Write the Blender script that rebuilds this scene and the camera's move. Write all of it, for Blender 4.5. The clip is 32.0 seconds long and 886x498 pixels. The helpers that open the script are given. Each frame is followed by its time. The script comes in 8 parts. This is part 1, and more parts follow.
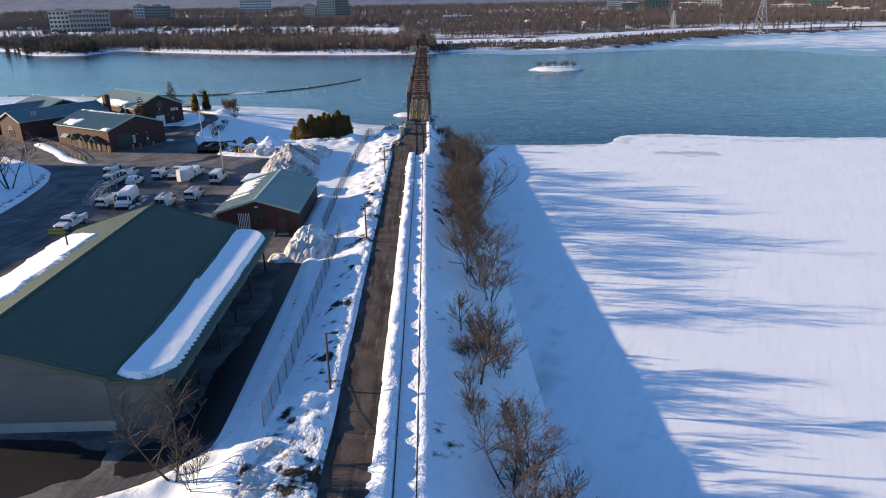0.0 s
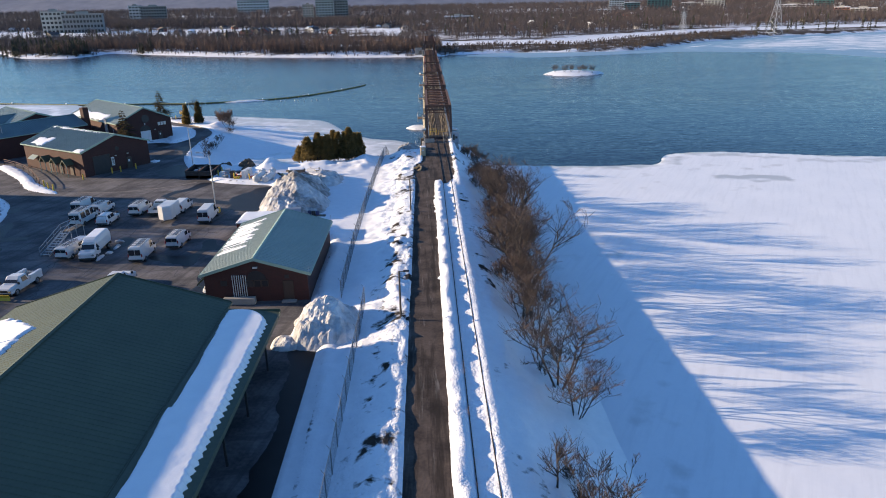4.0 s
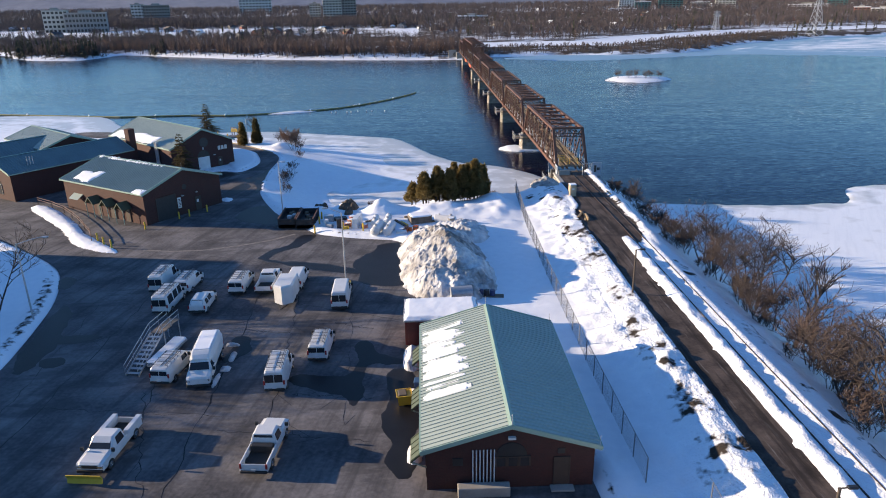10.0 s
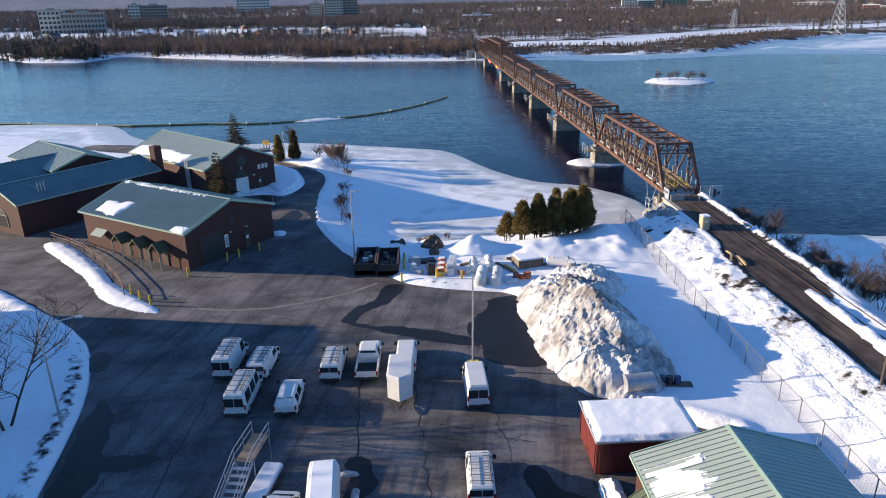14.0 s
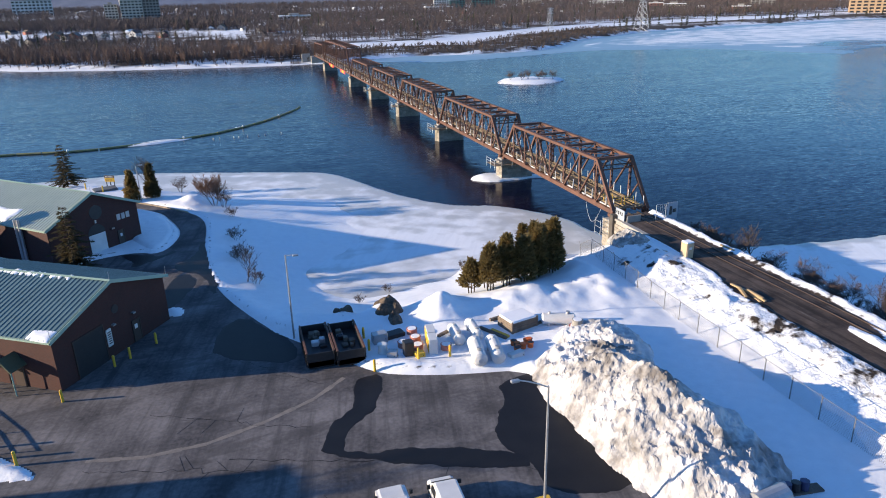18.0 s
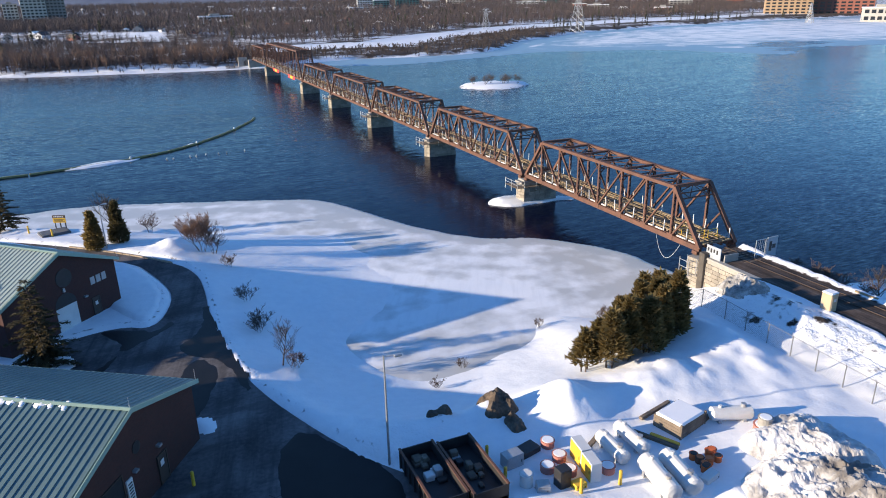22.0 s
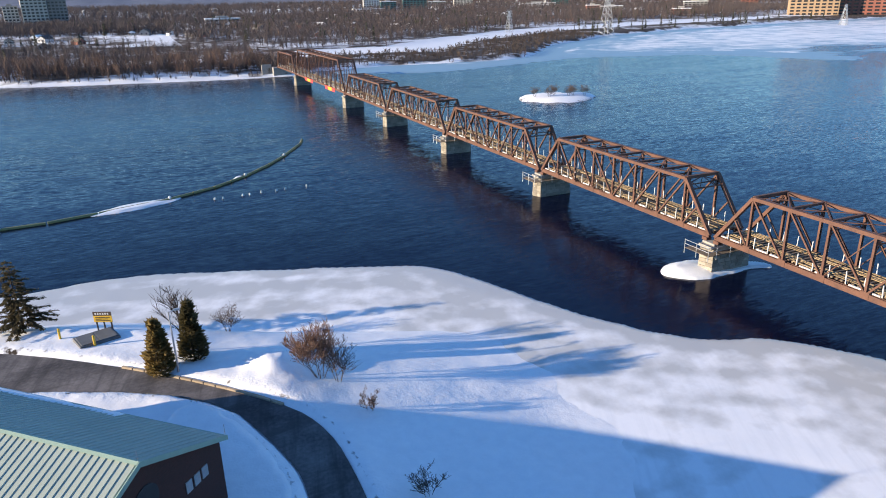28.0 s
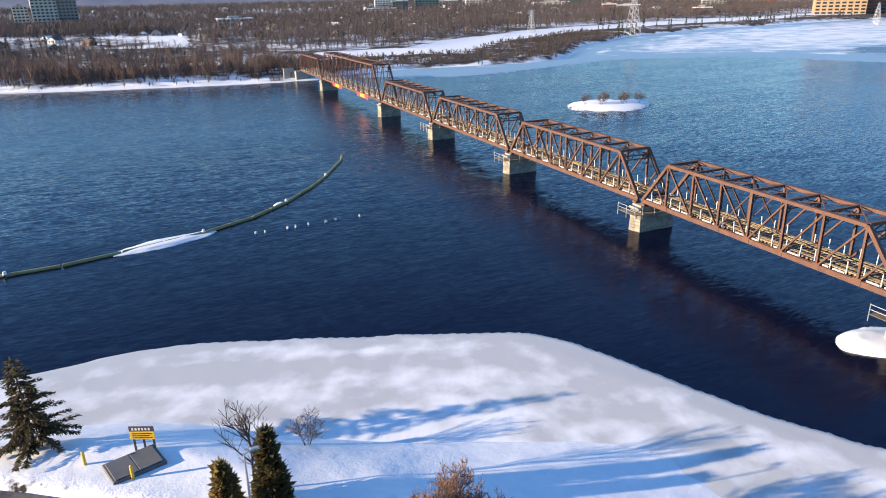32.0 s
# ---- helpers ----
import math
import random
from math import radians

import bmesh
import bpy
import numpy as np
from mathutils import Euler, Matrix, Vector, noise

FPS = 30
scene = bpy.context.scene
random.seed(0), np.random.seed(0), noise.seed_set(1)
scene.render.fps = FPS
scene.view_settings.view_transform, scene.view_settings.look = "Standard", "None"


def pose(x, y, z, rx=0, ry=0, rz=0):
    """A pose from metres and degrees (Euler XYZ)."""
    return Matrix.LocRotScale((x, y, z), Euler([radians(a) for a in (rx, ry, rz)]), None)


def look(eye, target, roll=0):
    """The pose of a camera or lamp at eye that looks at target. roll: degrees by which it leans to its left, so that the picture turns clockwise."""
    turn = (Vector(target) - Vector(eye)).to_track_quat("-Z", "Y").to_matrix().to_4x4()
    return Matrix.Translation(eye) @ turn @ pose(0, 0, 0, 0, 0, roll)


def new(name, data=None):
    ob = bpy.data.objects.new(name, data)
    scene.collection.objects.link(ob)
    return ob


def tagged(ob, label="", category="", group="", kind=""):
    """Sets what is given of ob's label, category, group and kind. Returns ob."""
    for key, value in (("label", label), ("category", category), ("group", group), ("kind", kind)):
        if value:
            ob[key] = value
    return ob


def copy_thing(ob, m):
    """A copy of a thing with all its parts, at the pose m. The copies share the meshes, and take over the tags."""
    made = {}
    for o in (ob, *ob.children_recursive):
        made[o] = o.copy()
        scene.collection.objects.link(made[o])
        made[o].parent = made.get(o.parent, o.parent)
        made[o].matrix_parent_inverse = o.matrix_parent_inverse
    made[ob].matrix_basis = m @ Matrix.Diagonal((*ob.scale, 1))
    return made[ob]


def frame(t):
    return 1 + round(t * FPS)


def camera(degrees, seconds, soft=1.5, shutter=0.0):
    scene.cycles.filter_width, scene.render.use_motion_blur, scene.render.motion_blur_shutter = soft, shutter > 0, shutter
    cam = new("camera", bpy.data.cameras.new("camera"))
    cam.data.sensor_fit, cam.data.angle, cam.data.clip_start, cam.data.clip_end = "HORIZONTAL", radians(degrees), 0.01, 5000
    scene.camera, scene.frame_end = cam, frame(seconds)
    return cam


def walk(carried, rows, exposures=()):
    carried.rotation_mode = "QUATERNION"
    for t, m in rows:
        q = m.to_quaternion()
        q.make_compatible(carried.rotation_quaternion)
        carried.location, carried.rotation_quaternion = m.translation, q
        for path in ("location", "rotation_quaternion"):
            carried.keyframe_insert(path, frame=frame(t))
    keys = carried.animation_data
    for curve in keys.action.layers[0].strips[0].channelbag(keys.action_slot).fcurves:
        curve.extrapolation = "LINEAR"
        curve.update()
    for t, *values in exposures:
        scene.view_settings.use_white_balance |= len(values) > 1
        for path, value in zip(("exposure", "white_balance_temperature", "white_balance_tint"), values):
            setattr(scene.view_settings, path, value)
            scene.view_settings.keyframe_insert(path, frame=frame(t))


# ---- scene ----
cam = camera(65.9, 32.0, 1.0)
PATH = [
    (0, (2.455, -30.706, 30.353), (2.489, -28.823, 29.679), -1.0),
    (1, (2.609, -23.883, 30.108), (2.646, -22.0, 29.436), -1.0),
    (2, (2.14, -18.528, 30.254), (2.177, -16.645, 29.581), -1.1),
    (4.5, (-4.754, -5.074, 30.794), (-4.713, -3.192, 30.12), -1.0),
    (6, (-10.738, 2.827, 31.12), (-10.693, 4.71, 30.445), -0.9),
    (9, (-23.422, 18.659, 31.102), (-23.373, 20.541, 30.427), -0.9),
    (11, (-31.025, 29.42, 30.974), (-30.975, 31.301, 30.297), -1.0),
    (13, (-37.821, 39.868, 30.48), (-37.767, 41.749, 29.803), -1.1),
    (16, (-46.896, 55.297, 30.561), (-46.7, 57.168, 29.882), -1.4),
    (17, (-50.047, 60.663, 30.91), (-49.617, 62.491, 30.223), -1.5),
    (18, (-52.79, 65.834, 30.973), (-52.247, 67.632, 30.285), -1.4),
    (19, (-55.475, 71.467, 31.028), (-54.872, 73.245, 30.339), -1.2),
    (21, (-59.89, 82.788, 31.039), (-59.169, 84.521, 30.348), -1.4),
    (23, (-63.451, 95.173, 31.158), (-62.7, 96.893, 30.467), -1.1),
    (25, (-66.102, 107.4, 31.416), (-65.351, 109.12, 30.726), -1.3),
    (26, (-67.484, 114.112, 31.39), (-66.729, 115.831, 30.702), -1.1),
    (29.5, (-68.746, 135.177, 32.235), (-68.006, 136.903, 31.546), -1.5),
    (31, (-69.994, 144.249, 32.429), (-69.259, 145.976, 31.74), -1.5),
    (32, (-70.967, 149.381, 32.176), (-70.239, 151.111, 31.486), -1.4),
]
walk(cam, [(t, look(eye, target, roll)) for t, eye, target, roll in PATH], [(0, 0.9, 8200, 13), (12, 0.95, 7650, 13), (22, 0.95, 7350, 11), (28, 1.08, 7700, 11), (32, 1.3, 8100, 12)])

# ---- light ----
SUN_EL, SUN_AZ = radians(13.2), math.atan2(-1.0, 0.17)
world = bpy.data.worlds.new("world")
scene.world = world
world.use_nodes = True
sky = world.node_tree.nodes.new("ShaderNodeTexSky")
sky.sky_type, sky.sun_disc = "NISHITA", False
sky.sun_elevation, sky.sun_rotation = SUN_EL, SUN_AZ
sky.air_density, sky.dust_density, sky.ozone_density = 1.0, 0.0, 7.5
bg = world.node_tree.nodes["Background"]
bg.inputs["Strength"].default_value = 0.15
world.node_tree.links.new(sky.outputs[0], bg.inputs["Color"])
sun = new("sun", bpy.data.lights.new("sun", "SUN"))
sun.data.energy, sun.data.angle, sun.data.color = 4.6, radians(0.5), (1.0, 0.88, 0.72)
sun.matrix_world = look((-200, 34, 60), (0, 0, 60 - 202.9 * math.tan(SUN_EL)))


# ---- materials ----
def mat(name, a, b=None, rough=0.8, metal=0.0, scale=1.0, fine=12.0, bump=0.2, dist=0.02, random_amount=0.0, spec=0.5):
    """Two colours mixed by coarse and fine noise at world size, with bump and wear in the gloss."""
    m = bpy.data.materials.new(name)
    m.use_nodes = True
    n, l = m.node_tree.nodes, m.node_tree.links
    bsdf = n["Principled BSDF"]
    b = b or tuple(0.75 * v for v in a)
    geo = n.new("ShaderNodeNewGeometry")
    n1, n2 = n.new("ShaderNodeTexNoise"), n.new("ShaderNodeTexNoise")
    n1.inputs["Scale"].default_value, n1.inputs["Detail"].default_value = scale, 5
    n2.inputs["Scale"].default_value, n2.inputs["Detail"].default_value = fine, 3
    for k in (n1, n2):
        l.new(geo.outputs["Position"], k.inputs["Vector"])
    add = n.new("ShaderNodeMath")
    add.operation = "MULTIPLY_ADD"
    add.inputs[1].default_value = 0.4
    l.new(n2.outputs[0], add.inputs[0])
    l.new(n1.outputs[0], add.inputs[2])
    ramp = n.new("ShaderNodeMapRange")
    ramp.inputs[1].default_value, ramp.inputs[2].default_value = 0.45, 0.95
    l.new(add.outputs[0], ramp.inputs[0])
    mix = n.new("ShaderNodeMix")
    mix.data_type = "RGBA"
    mix.inputs[6].default_value, mix.inputs[7].default_value = (*a, 1), (*b, 1)
    l.new(ramp.outputs[0], mix.inputs[0])
    colour = mix.outputs[2]
    if random_amount:
        info, hsv = n.new("ShaderNodeObjectInfo"), n.new("ShaderNodeHueSaturation")
        rr = n.new("ShaderNodeMapRange")
        rr.inputs[3].default_value, rr.inputs[4].default_value = 1 - random_amount, 1 + random_amount
        l.new(info.outputs["Random"], rr.inputs[0])
        l.new(rr.outputs[0], hsv.inputs["Value"])
        l.new(colour, hsv.inputs["Color"])
        colour = hsv.outputs[0]
    l.new(colour, bsdf.inputs["Base Color"])
    bsdf.inputs["Metallic"].default_value = metal
    bsdf.inputs["Specular IOR Level"].default_value = spec
    rg = n.new("ShaderNodeMapRange")
    rg.inputs[3].default_value, rg.inputs[4].default_value = max(0.03, rough - 0.12), min(1, rough + 0.12)
    l.new(n2.outputs[0], rg.inputs[0])
    l.new(rg.outputs[0], bsdf.inputs["Roughness"])
    if bump:
        bp = n.new("ShaderNodeBump")
        bp.inputs["Strength"].default_value, bp.inputs["Distance"].default_value = bump, dist
        l.new(add.outputs[0], bp.inputs["Height"])
        l.new(bp.outputs[0], bsdf.inputs["Normal"])
    return m


def blend_by(m, attribute, colour, rough=None, edge=0.35, noise_scale=1.5):
    """Lays a second surface over a material where a mesh attribute is high, with a broken edge."""
    n, l = m.node_tree.nodes, m.node_tree.links
    bsdf = n["Principled BSDF"]
    at, tex, geo = n.new("ShaderNodeAttribute"), n.new("ShaderNodeTexNoise"), n.new("ShaderNodeNewGeometry")
    at.attribute_name = attribute
    tex.inputs["Scale"].default_value, tex.inputs["Detail"].default_value = noise_scale, 6
    l.new(geo.outputs["Position"], tex.inputs["Vector"])
    add, rng = n.new("ShaderNodeMath"), n.new("ShaderNodeMapRange")
    add.operation = "ADD"
    l.new(at.outputs["Fac"], add.inputs[0])
    l.new(tex.outputs[0], add.inputs[1])
    rng.inputs[1].default_value, rng.inputs[2].default_value = 1.0 - edge / 2, 1.0 + edge / 2
    l.new(add.outputs[0], rng.inputs[0])
    mix = n.new("ShaderNodeMix")
    mix.data_type = "RGBA"
    l.new(bsdf.inputs["Base Color"].links[0].from_socket, mix.inputs[6])
    mix.inputs[7].default_value = (*colour, 1)
    l.new(rng.outputs[0], mix.inputs[0])
    l.new(mix.outputs[2], bsdf.inputs["Base Color"])
    if rough is not None:
        rm = n.new("ShaderNodeMix")
        l.new(bsdf.inputs["Roughness"].links[0].from_socket, rm.inputs[2])
        rm.inputs[3].default_value = rough
        l.new(rng.outputs[0], rm.inputs[0])
        l.new(rm.outputs[0], bsdf.inputs["Roughness"])
    return m


def leafy(m, amount=0.4):
    """Lets part of the light through thin foliage."""
    n, l = m.node_tree.nodes, m.node_tree.links
    bsdf, out = n["Principled BSDF"], n["Material Output"]
    tr, mix = n.new("ShaderNodeBsdfTranslucent"), n.new("ShaderNodeMixShader")
    l.new(bsdf.inputs["Base Color"].links[0].from_socket, tr.inputs["Color"])
    mix.inputs[0].default_value = amount
    l.new(bsdf.outputs[0], mix.inputs[1])
    l.new(tr.outputs[0], mix.inputs[2])
    l.new(mix.outputs[0], out.inputs["Surface"])
    return m


def brick_mat(name, a, b, mortar):
    m = mat(name, a, b, rough=0.85, scale=0.6, fine=9)
    n, l = m.node_tree.nodes, m.node_tree.links
    bsdf = n["Principled BSDF"]
    br, tc, mp = n.new("ShaderNodeTexBrick"), n.new("ShaderNodeTexCoord"), n.new("ShaderNodeVectorMath")
    br.inputs["Scale"].default_value = 1.0
    br.inputs["Brick Width"].default_value, br.inputs["Row Height"].default_value = 0.22, 0.075
    br.inputs["Mortar Size"].default_value = 0.008
    br.inputs["Color1"].default_value, br.inputs["Color2"].default_value = (*a, 1), (*b, 1)
    br.inputs["Mortar"].default_value = (*mortar, 1)
    sep, com, sm = n.new("ShaderNodeSeparateXYZ"), n.new("ShaderNodeCombineXYZ"), n.new("ShaderNodeMath")
    l.new(tc.outputs["Object"], sep.inputs[0])
    l.new(sep.outputs[0], sm.inputs[0])
    l.new(sep.outputs[1], sm.inputs[1])
    l.new(sm.outputs[0], com.inputs[0])
    l.new(sep.outputs[2], com.inputs[1])
    l.new(com.outputs[0], br.inputs["Vector"])
    mix = n.new("ShaderNodeMix")
    mix.data_type = "RGBA"
    mix.inputs[0].default_value = 0.6
    l.new(bsdf.inputs["Base Color"].links[0].from_socket, mix.inputs[6])
    l.new(br.outputs[0], mix.inputs[7])
    l.new(mix.outputs[2], bsdf.inputs["Base Color"])
    return m


def streaky(m, turn, along, across, colour, amount=0.6, low=0.48, high=0.66):
    """Wind streaks: noise drawn out along one bearing, tinting the surface."""
    n, l = m.node_tree.nodes, m.node_tree.links
    bsdf = n["Principled BSDF"]
    geo, mp, tex, rng, mix = n.new("ShaderNodeNewGeometry"), n.new("ShaderNodeMapping"), n.new("ShaderNodeTexNoise"), n.new("ShaderNodeMapRange"), n.new("ShaderNodeMix")
    mp.vector_type = "TEXTURE"
    mp.inputs["Rotation"].default_value = (0, 0, radians(turn))
    mp.inputs["Scale"].default_value = (along, across, 1)
    l.new(geo.outputs["Position"], mp.inputs["Vector"])
    tex.inputs["Scale"].default_value, tex.inputs["Detail"].default_value, tex.inputs["Roughness"].default_value = 1.0, 6, 0.62
    l.new(mp.outputs[0], tex.inputs["Vector"])
    rng.inputs[1].default_value, rng.inputs[2].default_value, rng.inputs[4].default_value = low, high, amount
    l.new(tex.outputs[0], rng.inputs[0])
    mix.data_type = "RGBA"
    mix.inputs[7].default_value = (*colour, 1)
    l.new(bsdf.inputs["Base Color"].links[0].from_socket, mix.inputs[6])
    l.new(rng.outputs[0], mix.inputs[0])
    l.new(mix.outputs[2], bsdf.inputs["Base Color"])
    return m


SNOW = mat("snow", (0.86, 0.88, 0.91), (0.78, 0.81, 0.85), rough=0.62, scale=1.1, fine=5, bump=0.5, dist=0.3, spec=0.3)
rough_at = SNOW.node_tree.nodes.new("ShaderNodeAttribute")
rough_at.attribute_name = "rough"
SNOW.node_tree.links.new(rough_at.outputs["Fac"], next(k for k in SNOW.node_tree.nodes if k.bl_idname == "ShaderNodeBump").inputs["Strength"])
blend_by(SNOW, "brush", (0.06, 0.045, 0.038), rough=0.95, noise_scale=0.12, edge=0.3)
blend_by(SNOW, "dirt", (0.035, 0.026, 0.02), rough=0.9, noise_scale=1.3, edge=0.2)
ICE = mat("ice_snow", (0.86, 0.88, 0.91), (0.79, 0.82, 0.86), rough=0.5, scale=0.12, fine=2.0, bump=0.3, dist=0.06, spec=0.3)
streaky(ICE, 62, 9.0, 0.8, (0.72, 0.75, 0.79), 0.5)
blend_by(ICE, "grey", (0.5, 0.515, 0.52), rough=0.35, noise_scale=0.3, edge=0.34)
THIN_ICE = mat("thin_ice", (0.84, 0.86, 0.89), (0.77, 0.8, 0.84), rough=0.5, scale=0.05, fine=0.6, bump=0.2, dist=0.06, spec=0.3)
streaky(THIN_ICE, 8, 60.0, 5.0, (0.42, 0.52, 0.6), 0.75)
blend_by(THIN_ICE, "grey", (0.22, 0.38, 0.5), rough=0.5, noise_scale=0.05, edge=0.35)
blend_by(THIN_ICE, "open", (0.03, 0.03, 0.045), rough=0.25, noise_scale=0.06, edge=0.12)
PILE = mat("dirty_snow", (0.74, 0.745, 0.755), (0.45, 0.44, 0.44), rough=0.8, scale=0.9, fine=5, bump=1.0, dist=0.12, spec=0.2)
blend_by(PILE, "dirt", (0.18, 0.165, 0.155), rough=0.9, noise_scale=1.6, edge=0.7)
CLEAN = mat("roof_snow", (0.88, 0.89, 0.91), (0.82, 0.84, 0.87), rough=0.6, scale=0.8, fine=7, bump=0.4, dist=0.05, spec=0.3)
ASPHALT = mat("asphalt", (0.037, 0.036, 0.041), (0.215, 0.2, 0.199), rough=0.85, scale=0.2, fine=3, bump=0.6, dist=0.02, spec=0.25)
streaky(ASPHALT, 78, 14.0, 1.1, (0.03, 0.03, 0.033), 0.55)
streaky(ASPHALT, 5, 7.0, 2.2, (0.05, 0.048, 0.05), 0.5, 0.52, 0.6)
ROADTOP = mat("old_asphalt", (0.03, 0.023, 0.021), (0.125, 0.095, 0.08), rough=0.9, scale=0.45, fine=4, bump=0.8, dist=0.05, spec=0.2)
streaky(ROADTOP, 90, 5.0, 0.4, (0.3, 0.28, 0.26), 0.4, 0.6, 0.7)
streaky(ROADTOP, 90, 9.0, 0.7, (0.018, 0.014, 0.012), 0.7, 0.5, 0.62)
WET = mat("wet_asphalt", (0.008, 0.0075, 0.0085), (0.016, 0.015, 0.016), spec=0.25, rough=0.5, scale=0.5, fine=6, bump=0.1, dist=0.004)
BRICK = brick_mat("brick", (0.08, 0.021, 0.016), (0.046, 0.014, 0.012), (0.055, 0.04, 0.035))
GREEN = mat("green_metal_roof", (0.35, 0.405, 0.36), (0.29, 0.35, 0.315), rough=0.42, metal=0.0, scale=0.35, fine=4, bump=0.05)
TEALROOF = mat("weathered_teal_roof", (0.125, 0.2, 0.205), (0.09, 0.15, 0.16), rough=0.4, scale=0.35, fine=4, bump=0.05)
DARKGREEN = mat("dark_green_roof", (0.07, 0.092, 0.056), (0.055, 0.075, 0.048), rough=0.6, scale=0.35, fine=4, bump=0.05)
GREENTRIM = mat("green_trim", (0.3, 0.42, 0.34), (0.26, 0.37, 0.3), rough=0.5, scale=1, fine=8, bump=0.05)
SIDING = mat("grey_siding", (0.125, 0.124, 0.122), (0.095, 0.094, 0.093), rough=0.55, scale=0.5, fine=5, bump=0.05)
CONCRETE = mat("concrete", (0.36, 0.34, 0.31), (0.26, 0.25, 0.23), rough=0.85, scale=0.8, fine=9, bump=0.3)
STONE = mat("limestone_blocks", (0.36, 0.32, 0.265), (0.2, 0.18, 0.155), rough=0.9, scale=0.8, fine=6, bump=0.6, dist=0.04, random_amount=0.22)
DARKSTONE = mat("dark_stone", (0.1, 0.088, 0.075), (0.055, 0.048, 0.042), rough=0.9, scale=1.2, fine=8, bump=0.5)
PANELGREY = mat("blue_grey_panel", (0.34, 0.38, 0.42), (0.27, 0.3, 0.34), rough=0.7, scale=1.0, fine=8)
RUST = mat("rusted_steel", (0.15, 0.068, 0.045), (0.085, 0.042, 0.032), rough=0.8, metal=0.0, scale=0.7, fine=6, bump=0.2, dist=0.01)
RAIL = mat("rail_steel", (0.05, 0.036, 0.03), (0.09, 0.06, 0.045), rough=0.6, metal=0.3, scale=2, fine=20)
TIMBER = mat("fresh_timber", (0.4, 0.29, 0.16), (0.25, 0.18, 0.105), rough=0.8, scale=1.5, fine=12, random_amount=0.3)
OLDWOOD = mat("weathered_timber", (0.21, 0.165, 0.125), (0.11, 0.085, 0.066), rough=0.9, scale=1.5, fine=12, random_amount=0.25)
WHITE = mat("white_paint", (0.68, 0.68, 0.67), (0.58, 0.58, 0.575), rough=0.35, scale=1, fine=10, bump=0.03)
GALV = mat("galvanised_steel", (0.5, 0.51, 0.52), (0.38, 0.39, 0.4), rough=0.45, metal=0.6, scale=2, fine=15, bump=0.05)
DARK = mat("dark_opening", (0.02, 0.02, 0.022), (0.03, 0.03, 0.032), rough=0.5, scale=2, fine=9)
BLACK = mat("black_rubber", (0.02, 0.02, 0.02), (0.035, 0.035, 0.035), rough=0.75, scale=4, fine=20)
YELLOW = mat("yellow_paint", (0.72, 0.45, 0.05), (0.62, 0.38, 0.04), rough=0.5, scale=2, fine=10)
BROWNDOOR = mat("brown_door", (0.05, 0.032, 0.026), (0.07, 0.045, 0.035), rough=0.6, scale=2, fine=10)
POLEWOOD = mat("dark_pole_wood", (0.06, 0.045, 0.035), (0.09, 0.07, 0.055), rough=0.9, scale=2, fine=14)
BARK = mat("bark", (0.075, 0.057, 0.047), (0.04, 0.031, 0.026), rough=0.95, scale=2, fine=10)
TWIG = mat("twigs", (0.085, 0.06, 0.05), (0.045, 0.034, 0.03), rough=0.95, scale=0.5, fine=4, bump=0)
GLASS = mat("window_glass", (0.02, 0.023, 0.028), (0.03, 0.033, 0.038), rough=0.08, scale=1, fine=3, bump=0)


